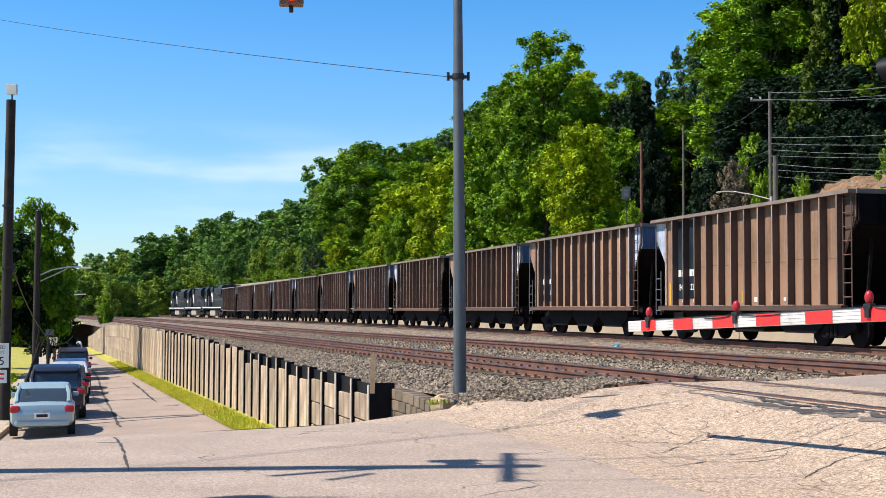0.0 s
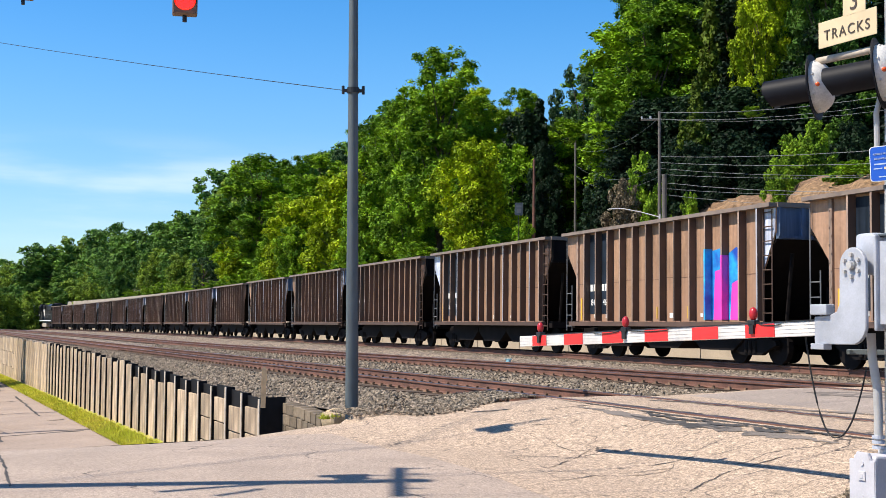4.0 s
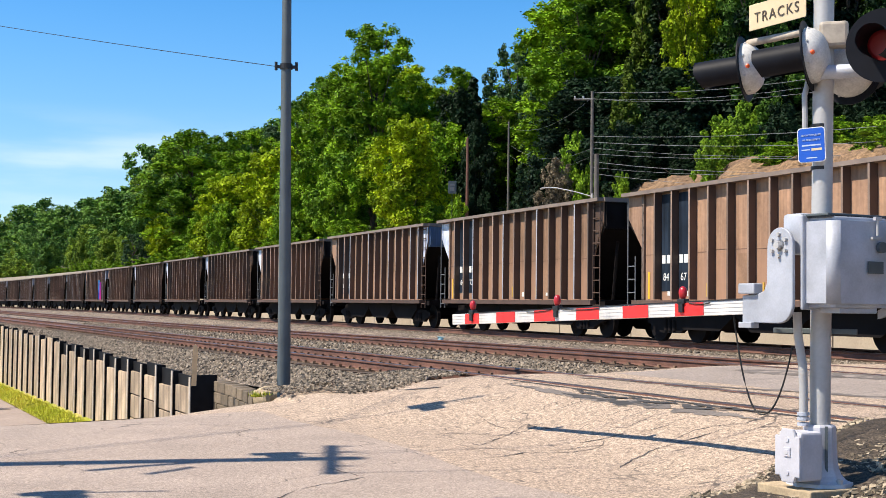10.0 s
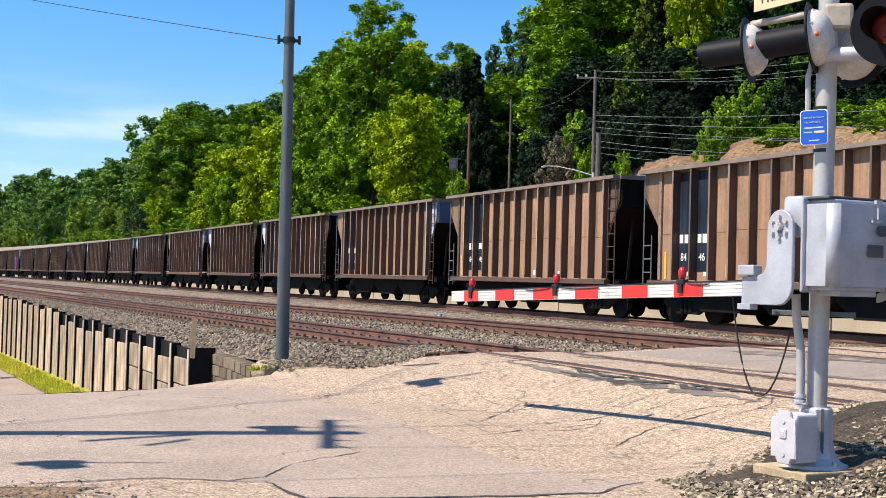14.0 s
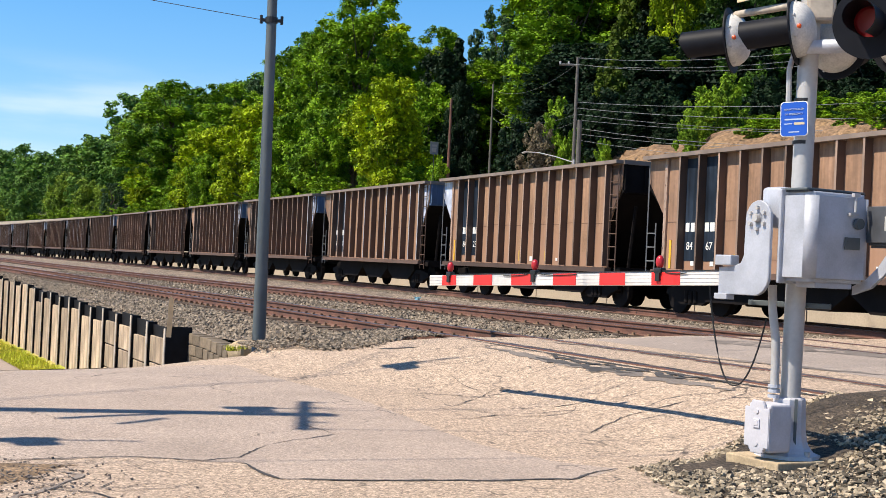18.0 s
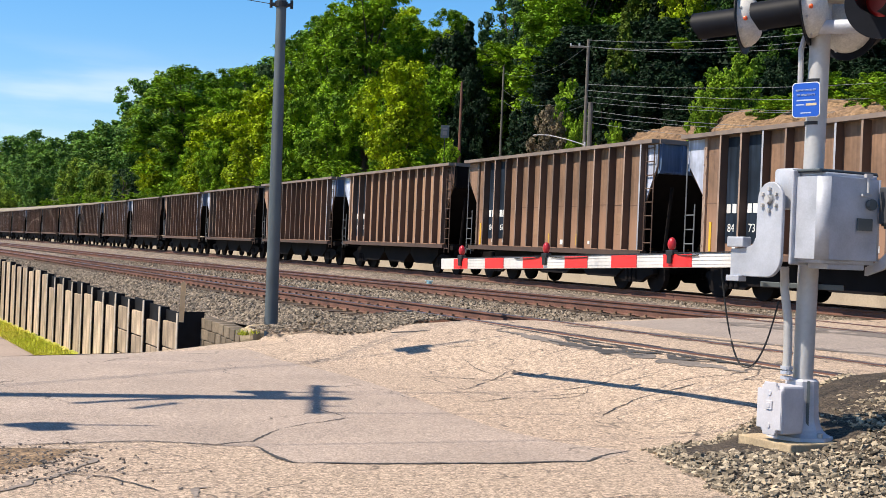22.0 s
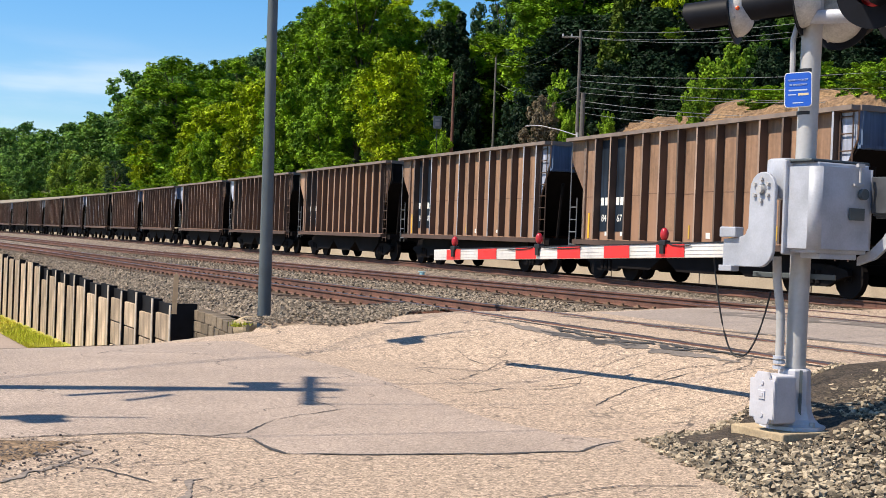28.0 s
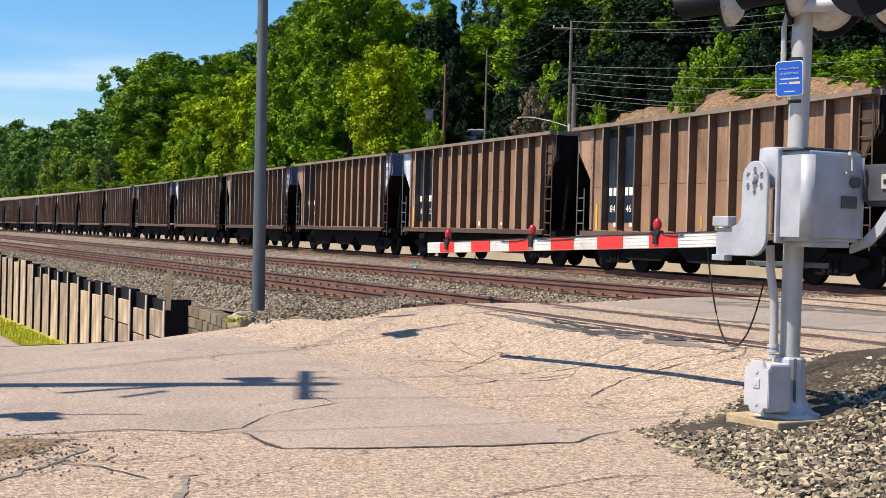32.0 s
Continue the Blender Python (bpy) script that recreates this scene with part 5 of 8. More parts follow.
    part("plinth", bm, PLINTH, t, "square concrete footing")
    # blue notice
    def rounded(a, b, r):
        return [(sx * (a - r) + r * math.cos(radians(d)), sz * (b - r) + r * math.sin(radians(d))) for sx, sz, d0 in ((1, 1, 0), (-1, 1, 90), (-1, -1, 180), (1, -1, 270)) for d in range(d0, d0 + 91, 15)]
    S = EYEW @ pose(-0.062, -0.14, 2.86, 0, -2, 0) @ pose(0, 0, 0, 0, 0, -18)
    bm = bmesh.new()
    prism(bm, rounded(0.1175, 0.1475, 0.03), "y", -0.003, 0.003)
    bmesh.ops.transform(bm, matrix=S, verts=bm.verts)
    n = part("notice", bm, WHITE, t, "white-edged blue notice")
    bm = bmesh.new()
    prism(bm, rounded(0.111, 0.141, 0.026), "y", -0.006, -0.002)
    bmesh.ops.transform(bm, matrix=S, verts=bm.verts)
    part("blue_face", bm, SIGN_BLUE, n)
    for text, z in (("REPORT PROBLEM", 0.075), ("OR EMERGENCY", 0.035)):
        me = text_mesh(text, 0.021, NOTICE_INK)
        share("notice_text", me, n, S @ pose(0, -0.0065, z, 90, 0, 0))
    for z, x0, w2 in ((-0.003, 0, 0.16), (-0.04, -0.05, 0.07), (-0.11, 0, 0.09)):
        bm = bmesh.new()
        box(bm, x0, -0.0068, z, w2, 0.001, 0.012 if w2 > 0.1 else 0.009, m=S)
        part("text_bar", bm, NOTICE_INK, n)
    bm = bmesh.new()
    box(bm, 0.045, -0.0068, -0.04, 0.09, 0.001, 0.02, m=S)
    part("number_label", bm, SIGN_CREAM, n)
    # number-of-tracks sign
    bm = bmesh.new()
    box(bm, -0.115, 0.39, 4.09, 0.008, 0.71, 0.235, m=ARM, bevel=0.003)
    box(bm, -0.115, 0.30, 4.32, 0.008, 0.27, 0.24, m=ARM)
    s = part("tracks_sign", bm, SIGN_CREAM, t, "aged white sign that says 3 tracks")
    share("tracks_text", text_mesh("TRACKS", 0.13, SIGN_INK, 1.25), s, ARM @ pose(-0.121, 0.39, 4.035, 90, 0, -90))
    share("tracks_number", text_mesh("3", 0.23, SIGN_INK), s, ARM @ pose(-0.121, 0.30, 4.24, 90, 0, -90))
    # flashers
    bm = bmesh.new()
    wire(bm, [EYEW @ Vector(p) for p in ((0.02, 0.0, 3.84), (-0.16, 0.12, 3.87), (-0.62, 0.62, 3.90), (-0.665, 0.66, 3.84), (-0.665, 0.66, 3.72))], 0.033, 10)
    part("light_arm", bm, ARM_TAN, t, smooth=True)
    bm = bmesh.new()
    box(bm, 0.12, -0.06, 3.80, 0.24, 0.16, 0.22, m=EYEW, bevel=0.03)
    part("junction_head", bm, ARM_TAN, t)
    bm = bmesh.new()
    tube(bm, EYEW @ Vector((-0.02, -0.13, 3.47)), EYEW @ Vector((0.62, -0.30, 3.46)), 0.06, seg=16)
    part("cross_tube", bm, ALU_CAST, t, smooth=True)
    bm = bmesh.new()
    wire(bm, [EYEW @ Vector(p) for p in ((-0.07, -0.02, 3.5), (-0.12, -0.04, 3.3), (-0.115, -0.04, 2.95))], 0.025, 8)
    part("drop_conduit", bm, ALU, t)
    flasher(t, EYEW @ pose(-0.655, 0.66, 3.67) @ pose(0, 0, 0, 0, 0, -101) @ pose(0, 0, 0, 5), False)
    flasher(t, EYEW @ pose(-0.09, -0.12, 3.62) @ pose(0, 0, 0, 0, 0, -101) @ pose(0, 0, 0, 6), False)
    flasher(t, EYEW @ pose(0.50, -0.45, 3.62) @ pose(0, 0, 0, 4, 0, -14), False)
    flasher(t, EYEW @ pose(0.26, 0.24, 3.55) @ pose(0, 0, 0, 0, 0, 152), False)
    flasher(t, EYEW @ pose(0.82, -0.1, 3.52) @ pose(0, 0, 0, 0, 0, 160), False)


build_gate()


# ---- loose stones: ballast shoulder and the heap round the mast ----
def stones(name, spots, material, label, rng, lo, hi, chunky=False):
    vs, fs = [], []
    if chunky:                                         # broken lumps: a squashed box with every corner shifted
        base = [(x, y, z) for z in (-0.5, 0.5) for x, y in ((-0.8, -0.55), (0.8, -0.55), (0.8, 0.55), (-0.8, 0.55))]
        face = [(4, 5, 6, 7), (0, 1, 5, 4), (1, 2, 6, 5), (2, 3, 7, 6), (3, 0, 4, 7)]
    else:
        base = [(1, 0, -0.3), (0, 0.8, -0.3), (-1, 0, -0.3), (0, -0.8, -0.3), (0.15, 0.1, 0.7)]
        face = [(0, 1, 4), (1, 2, 4), (2, 3, 4), (3, 0, 4)]
    for x, y, z in spots:
        s = lo + (hi - lo) * rng.random() ** 1.6
        q = Euler((rng.uniform(-0.5, 0.5), rng.uniform(-0.5, 0.5), rng.random() * 6.28)).to_matrix()
        i = len(vs)
        flat = rng.uniform(0.55, 1.1)
        for b in base:
            v = q @ Vector((b[0] * rng.uniform(0.35, 1.2), b[1] * rng.uniform(0.35, 1.2), b[2] * flat * rng.uniform(0.45, 1.15))) * s
            vs.append((x + v.x, y + v.y, z + v.z))
        fs += [tuple(k + i for k in f) for f in face]
    me = bpy.data.meshes.new(name)
    me.from_pydata(vs, [], fs)
    me.materials.append(material)
    return tagged(new(name, me), label, "stones", "", "stuff")


def heap_side(y):
    return max(3.36 + 0.08 * noise.noise((1.0, y * 2.5, 0.0)), 3.11 + (y - 10.1) / 0.75)


def build_dirt():
    rows = []
    for k in range(0, 165):
        y = 6.0 + 0.04 * k
        x0 = heap_side(y) + 0.10 * noise.noise((3.0, y * 3.0, 2.0)) + 0.05 * noise.noise((5.0, y * 9.0, 2.0))
        rows.append([(x0 + (9.5 - x0) * (i / 14) ** 1.5, y, pave_z(*wv(x0 + (9.5 - x0) * (i / 14) ** 1.5, y)) + 0.004 + 0.045 * smooth01(0, 4, i)) for i in range(15)])
    sheet("gritty_ground", rows, MUD, "dark gritty dirt round the signal footing", "ground")


# ballast surface across the near tracks: metres right of the first track, height under its rail head
BED = ((-3.6, -0.64), (-3.45, -0.62), (-2.6, -0.38), (-1.7, -0.2), (1.7, -0.2), (2.8, -0.29), (3.6, -0.1), (6.8, -0.1), (8.0, -0.26), (9.0, -0.3))


def build_stones():
    rng = random.Random(3)
    spots = []
    for _ in range(110000):
        s = 0.1 + 60 * rng.random() ** 1.5
        off = rng.uniform(-3.35 + 0.45 * smooth01(9, 6.5, s), 8.6)
        x, y, z, h = T1.at(s, off)
        zz = z
        for (o0, d0), (o1, d1) in zip(BED[:-1], BED[1:]):
            if o0 <= off <= o1:
                zz = z + d0 + (d1 - d0) * (off - o0) / (o1 - o0)
        if (abs(off) < 1.42 or abs(off - 5.2) < 1.5) and rng.random() < 0.72:      # the ties stand clear of the stones
            continue
        spots.append((x, y, zz + (0.018 if abs(off) > 1.42 and abs(off - 5.2) > 1.5 else -0.012)))
    for _ in range(34000):                             # between the second track and the train
        s = -34 + 70 * rng.random() ** 1.2
        off = rng.uniform(-4.1, -1.35)
        x, y, z, h = T3.at(s, off)
        spots.append((x, y, z - 0.42 + 0.22 * min(1, max(0, (off + 3.0) / 1.2)) + 0.015))
    stones("ballast_stones", spots, STONE, "grey angular ballast stones beside the rails", rng, 0.03, 0.085)
    spots = []
    while len(spots) < 3600:                           # spill round the pole's foot and onto the pavement edge
        v, w = rng.uniform(-3.75, -0.9), rng.uniform(-0.4, 2.3)
        rim = 1.75 - 0.95 * smooth01(-4.1, -3.5, v) - 0.85 * smooth01(-3.5, -2.9, v) + 0.55 * smooth01(-2.3, -1.5, v) + 0.25 * noise.noise((v * 3.0, 4.0, 0.0))
        if w < rim + 0.18 * abs(rng.gauss(0, 1)) - 0.05:
            continue
        x, y = xy(w, v)
        mound = 0.13 * math.exp(-((v + 3.15) / 0.32) ** 2 - ((w - 1.1) / 0.5) ** 2)
        spots.append((x, y, pave_z(w, v) + 0.02 + mound * rng.uniform(0.5, 1)))
    stones("spilled_stones", spots, STONE, "ballast stones spilled round the pole", rng, 0.018, 0.042, True)
    spots = []
    while len(spots) < 17000:
        x, y = 3.0 + 4.6 * rng.random() ** 1.3, rng.uniform(6.2, 11.6)
        e = min(x - heap_side(y) - 0.05, 0.8 * (10.1 + (x - 3.11) * 0.75 - y) - 0.42) + 0.10 * noise.noise((x * 2, y * 2, 7.0))
        if e < 0 or rng.random() > 0.25 + 1.5 * e:
            continue
        q = ARM.inverted() @ Vector((x - MAST[0], y - MAST[1], 0))
        if abs(q.x - 0.045) < 0.45 and abs(q.y) < 0.33:
            continue
        spots.append((x, y, pave_z(*wv(x, y)) + 0.03 + 0.06 * min(e, 1) * rng.random()))
    for _ in range(2600):                              # grit along the rim
        y = rng.uniform(6.2, 12.2)
        x = heap_side(y) + rng.gauss(0.02, 0.07)
        spots.append((x, y, pave_z(*wv(x, y)) + 0.006))
    stones("stone_heap", spots, HEAP_STONE, "heap of loose grey ballast stones round the footing", rng, 0.009, 0.044, True)


build_dirt()
build_stones()


# ---- cracks, seams and patches in the pavement ----
def ribbon(name, pts, width, material, label, seed=0, wander=0.04, lift=0.0065):
    """A crack or seam: wanders off its line and swells and thins along it."""
    fine = []
    run = seed * 7.3
    for (x0, y0), (x1, y1) in zip(pts[:-1], pts[1:]):
        l = math.hypot(x1 - x0, y1 - y0)
        n = max(2, int(l / 0.045))
        for i in range(n):
            f = i / n
            run += l / n
            a = wander * (1.2 * noise.noise((run * 2.2, 1.0, seed)) + 0.8 * noise.noise((run * 7.0, 2.0, seed)) + 0.4 * noise.noise((run * 19.0, 3.0, seed)))
            fine.append((x0 + (x1 - x0) * f - (y1 - y0) / l * a, y0 + (y1 - y0) * f + (x1 - x0) / l * a, run))
    fine.append((*pts[-1], run))
    bm = bmesh.new()
    prev = None
    m = len(fine) - 1
    for i, (x, y, run) in enumerate(fine):
        a, b = fine[max(0, i - 1)], fine[min(m, i + 1)]
        d = Vector((b[0] - a[0], b[1] - a[1]))
        d = d.normalized() if d.length else Vector((1, 0))
        swell = 0.62 + 0.75 * noise.noise((run * 3.1, 5.0, seed)) + 0.35 * noise.noise((run * 14.0, 6.0, seed))
        hw = width * 0.5 * max(0.04, swell) * min(1, 6 * i / m + 0.1, 6 * (m - i) / m + 0.1)
        p = []
        for sgn in (-1, 1):
            xx, yy = x - d.y * hw * sgn, y + d.x * hw * sgn
            p.append(bm.verts.new((xx, yy, pave_top(xx, yy) + lift)))
        if prev:
            bm.faces.new((prev[0], prev[1], p[1], p[0]))
        prev = p
    bmesh.ops.recalc_face_normals(bm, faces=bm.faces)
    if sum(f.normal.z for f in bm.faces) < 0:
        bmesh.ops.reverse_faces(bm, faces=bm.faces)
    return struct(name, bm, material, label, "crack")


def build_slab():
    """Smoother, later asphalt between a long seam and the wide crack."""
    def walk_along(pts, f):
        ls = [math.dist(a, b) for a, b in zip(pts[:-1], pts[1:])]
        d = f * sum(ls)
        for (a, b), l in zip(zip(pts[:-1], pts[1:]), ls):
            if d <= l:
                return a[0] + (b[0] - a[0]) * d / l, a[1] + (b[1] - a[1]) * d / l
            d -= l
        return pts[-1]
    seam = [(3.1, 10.22), (2.64, 10.58), (2.22, 11.42), (1.95, 12.38), (1.59, 14.17), (1.19, 15.55), (0.69, 16.68), (-0.04, 18.55), (-1.5, 19.6), (-9.0, 18.2)]
    low = [(3.1, 10.2), (2.59, 9.66), (1.63, 9.49), (0.65, 9.39), (0.32, 9.41), (0.05, 10.1), (-0.76, 10.2), (-1.82, 9.85), (-5.0, 9.3), (-9.0, 8.5)]
    rows = []
    for k in range(0, 121):
        a, b = walk_along(seam, k / 120), walk_along(low, k / 120)
        row = []
        for i in range(49):
            x, y = a[0] + (b[0] - a[0]) * i / 48, a[1] + (b[1] - a[1]) * i / 48
            if i in (0, 48):
                x, y = x + 0.03 * noise.noise((x * 5, y * 5, 1.0)), y + 0.05 * noise.noise((x * 5, y * 5, 4.0))
            row.append((x, y, pave_top(x, y) + (0.003 if 0 < i < 48 else 0.0015)))
        rows.append(row)
    rows2 = []
    for k in range(0, 61):                             # greyer panel between the near tracks
        w = 0.15 - 14.0 * k / 60
        rows2.append([(*xy(w + 0.06 * noise.noise((w, i, 2.0)), v), pave_top(*xy(w, v)) + (0.003 if 0 < i < 12 else 0.001)) for i, v in ((i, 1.62 + 0.05 * noise.noise((w * 2, 7.0, 0.0)) * (i == 0) + 2.62 * i / 12) for i in range(13))])
    sheet("crossing_panel", rows2, GREY_ROAD, "greyer asphalt panel between the near tracks", "pavement")
    sheet("smooth_pavement", rows, SMOOTH, "smoother worn asphalt on the approach", "pavement")


build_slab()


def build_cracks():
    lab = "dark crack in the worn asphalt"
    ribbon("crack", [(0.05, 10.15), (0.18, 9.71), (0.32, 9.41), (0.65, 9.39), (1.06, 9.42), (1.63, 9.49), (2.08, 9.57), (2.59, 9.66), (2.9, 10.07), (3.13, 10.25)], 0.06, CRACK, lab, 1, 0.035)
    ribbon("crack", [(-1.82, 9.81), (-1.6, 9.93), (-1.29, 10.07), (-0.76, 10.23), (-0.27, 10.14), (0.03, 10.35), (0.27, 11.1)], 0.03, CRACK, lab, 2, 0.03)
    ribbon("tar_seam", [(-0.20, 8.43), (-0.32, 8.35), (-0.32, 7.86), (-0.38, 7.42), (-0.5, 7.1)], 0.08, TAR, "grey tar seam in the asphalt", 3, 0.04)
    ribbon("crack", [(2.4, 14.4), (2.8, 15.3), (3.2, 15.9)], 0.024, CRACK, lab, 5, 0.015)
    ribbon("crack", [(2.75, 17.0), (2.85, 16.3), (3.0, 15.9), (3.4, 15.7), (4.2, 15.5)], 0.013, CRACK, lab, 6, 0.02)
    ribbon("crack", [(2.0, 19.0), (2.6, 18.9)], 0.10, CRACK, lab, 8)
    ribbon("crack", [(3.3, 12.2), (3.9, 12.9), (4.8, 13.0)], 0.03, CRACK, lab, 9)
    ribbon("crack", [(2.2, 13.2), (2.8, 13.7), (3.6, 13.6)], 0.03, CRACK, lab, 10)
    ribbon("crack", [(0.27, 11.1), (0.9, 11.9), (0.6, 12.6)], 0.02, CRACK, lab, 11)
    ribbon("crack", [(-4.4, 17.3), (-3.6, 14.6), (-3.1, 12.8)], 0.05, CRACK, lab, 12, 0.02)
    ribbon("crack", [(-5.0, 16.1), (-3.7, 15.5)], 0.03, CRACK, lab, 13)
    ribbon("crack", [(1.2, 7.4), (1.9, 7.9), (2.5, 8.3), (3.3, 8.3)], 0.02, CRACK, lab, 14)
    ribbon("crack", [(-1.4, 8.9), (-0.9, 8.7), (-0.5, 8.2)], 0.025, CRACK, lab, 15)
    ribbon("tar_seam", [(-1.35, 9.55), (-1.05, 9.35), (-1.2, 8.8), (-1.45, 8.3), (-1.6, 7.9)], 0.06, TAR, "grey tar seam in the asphalt", 16, 0.06)
    rng = random.Random(8)
    for k in range(18):                                # crazed corner of broken asphalt
        x, y = -1.3 + rng.uniform(-0.8, 0.6), 8.9 + rng.uniform(-0.9, 0.7)
        a = rng.random() * 3.14
        l = rng.uniform(0.2, 0.5)
        ribbon("crack", [(x, y), (x + l * math.cos(a), y + l * math.sin(a) * 0.6), (x + l * math.cos(a) * 1.3, y + l * 0.9)], 0.014, CRACK, "fine crack in crazed asphalt", 30 + k, 0.02)
    rng = random.Random(21)
    for k in range(10):                                # short breaks that run across the rough slope
        y = rng.uniform(13.2, 18.6)
        x = 2.0 + rng.uniform(0.2, 2.2) - 0.12 * (y - 13)
        l, b = rng.uniform(0.25, 0.75), rng.uniform(-0.25, 0.1)
        ribbon("crack", [(x, y), (x + l * 0.5, y + b * l + rng.uniform(-0.1, 0.1)), (x + l, y + 2 * b * l)], rng.uniform(0.014, 0.035), CRACK, "short crack across the rough asphalt", 60 + k, 0.03)
    # rubber and dark filler beside the near rails
    for off in (-0.88, 0.62, -0.60, 0.90):
        pts = [T1.at(-s * 0.8 + 0.3, off)[:2] for s in range(0, 16)]
        ribbon("flangeway", pts, 0.07, CRACK, "dark flangeway groove beside the rail", 90, 0.004)
        pts = [T2.at(-s * 0.8 + 0.3, off)[:2] for s in range(0, 16)]
        ribbon("flangeway", pts, 0.07, CRACK, "dark flangeway groove beside the rail", 91, 0.004)
    ribbon("asphalt_patch", [(4.6, 19.6), (5.3, 18.8), (6.0, 17.7), (6.9, 16.4), (8.0, 14.6)], 0.3, PATCH, "dark worn strip beside the rail", 92, 0.08)
    ribbon("asphalt_patch", [(7.6, 20.3), (8.8, 18.4), (10.2, 16.0)], 1.5, PATCH, "dark asphalt patch between the tracks", 93, 0.1)

    ribbon("asphalt_patch", [(3.5, 18.4), (4.1, 16.5), (4.6, 14.9), (5.2, 13.0)], 0.24, PATCH, "dark worn strip beside the rail", 119, 0.05)
    for k, pts in enumerate(([(3.92, 17.0), (4.3, 15.9), (4.62, 14.9)], [(4.5, 15.7), (4.78, 14.8), (5.02, 14.0)], [(4.1, 17.0), (4.52, 15.6)], [(4.92, 14.7), (5.36, 13.2)])):
        ribbon("broken_edge", pts, (0.15, 0.13, 0.1, 0.08)[k], CRACK, "black broken asphalt edge along the rail", 120 + k, 0.07, 0.0105 + 0.002 * k)


build_cracks()


def build_hollow():
    """Worn corner where the asphalt has gone down to brown grit."""
    rows = []
    rng = random.Random(12)
    for k in range(0, 40):
        y = 8.35 + 0.037 * k
        x1 = -1.72 + (y - 8.5) * 0.44 + 0.12 * noise.noise((y * 4.0, 1.0, 0.0)) + 0.05 * noise.noise((y * 15.0, 2.0, 0.0))
        rows.append([(x1 - 2.6 * i / 20, y, pave_top(x1 - 2.6 * i / 20, y) + (0.0065 if 0 < k < 39 and i else 0.001)) for i in range(21)])
    sheet("dirt_patch", rows, HOLLOW, "brown grit in a worn hollow of the asphalt", "ground")
    spots = []
    for _ in range(420):
        x, y = -1.5 + rng.gauss(0, 0.35), 9.1 + rng.gauss(0, 0.42)
        spots.append((x, y, pave_top(x, y) + 0.008))
    stones("asphalt_crumbs", spots, PATCH, "dark crumbs of broken asphalt", rng, 0.005, 0.018, True)


build_hollow()


# ---- beyond the tracks: retaining wall, shelf road, rocky hillside ----
def build_far_side():
    t = thing("far_wall", Matrix(), "pale concrete wall behind the far track", "wall", "", "structure")
    bm = bmesh.new()
    for k in range(0, 70):
        a, b = T3.at(-120 + 6 * k, 6.6), T3.at(-120 + 6 * k + 5.97, 6.6)
        m = pose((a[0] + b[0]) / 2, (a[1] + b[1]) / 2, 0, 0, 0, a[3])
        box(bm, 0, 0, 2.9, 0.35, 5.95, 5.6, m=m)
    part("wall_panels", bm, PALE_CONC, t)
    rows = []
    for k in range(0, 100):
        s = -120 + k * 5.0
        rows.append([(*T3.at(s, q)[:2], 5.72) for q in (6.4, 9, 12, 13.4)])
    sheet("shelf_road", rows, STREET, "road on the shelf above the tracks", "road")
    rows, rock = [], []
    qs = (13.2, 14, 15, 16, 17.5, 19, 21, 23, 26, 30, 35, 42, 52, 66, 85, 110, 150)
    for k in range(0, 150):
        s = -90 + k * 3.6
        rows.append([(*T3.at(s, q)[:2], hill_z(s, q)) for q in qs])
    sheet("hillside", rows, SOIL, "steep wooded hillside of dark soil", "hillside")
    bm = bmesh.new()
    grid = []
    for k in range(0, 104):
        s = -34 + k * 0.62
        row = []
        for j in range(0, 22):
            q = 13.3 + j * 0.36
            z = hill_z(s, q)
            n = noise.fractal((s * 0.35, q * 0.35, z * 0.6), 1.0, 2.1, 4) + 0.35 * abs(noise.noise((s * 1.9, q * 1.9, 2.0)))
            ledge = 0.16 * abs(math.sin(z * 4.2 + s * 0.12 + 1.5 * n))
            x, y = T3.at(s, q - (0.55 * n + 1.6 * ledge) * smooth01(0, 3, j))[:2]
            top = 13.5 + 3.5 * noise.noise((s * 0.16, 5.0, 0.0)) + 1.5 * noise.noise((s * 0.6, 9.0, 0.0))
            fade = smooth01(0, 2, j) * smooth01(top + 2, top - 1, j) * smooth01(0, 6, k) * smooth01(104, 95, k)
            row.append(bm.verts.new((x, y, z - 0.4 + (0.55 + 0.3 * n) * fade)))
        grid.append(row)
    for a, b in zip(grid[:-1], grid[1:]):
        for i in range(len(a) - 1):
            bm.faces.new((a[i], a[i + 1], b[i + 1], b[i]))
    bmesh.ops.recalc_face_normals(bm, faces=bm.faces)
    if sum(f.normal.z for f in bm.faces) < 0:
        bmesh.ops.reverse_faces(bm, faces=bm.faces)
    struct("rock_cut", bm, ROCK, "weathered tan rock cut above the road", "rock")


build_far_side()


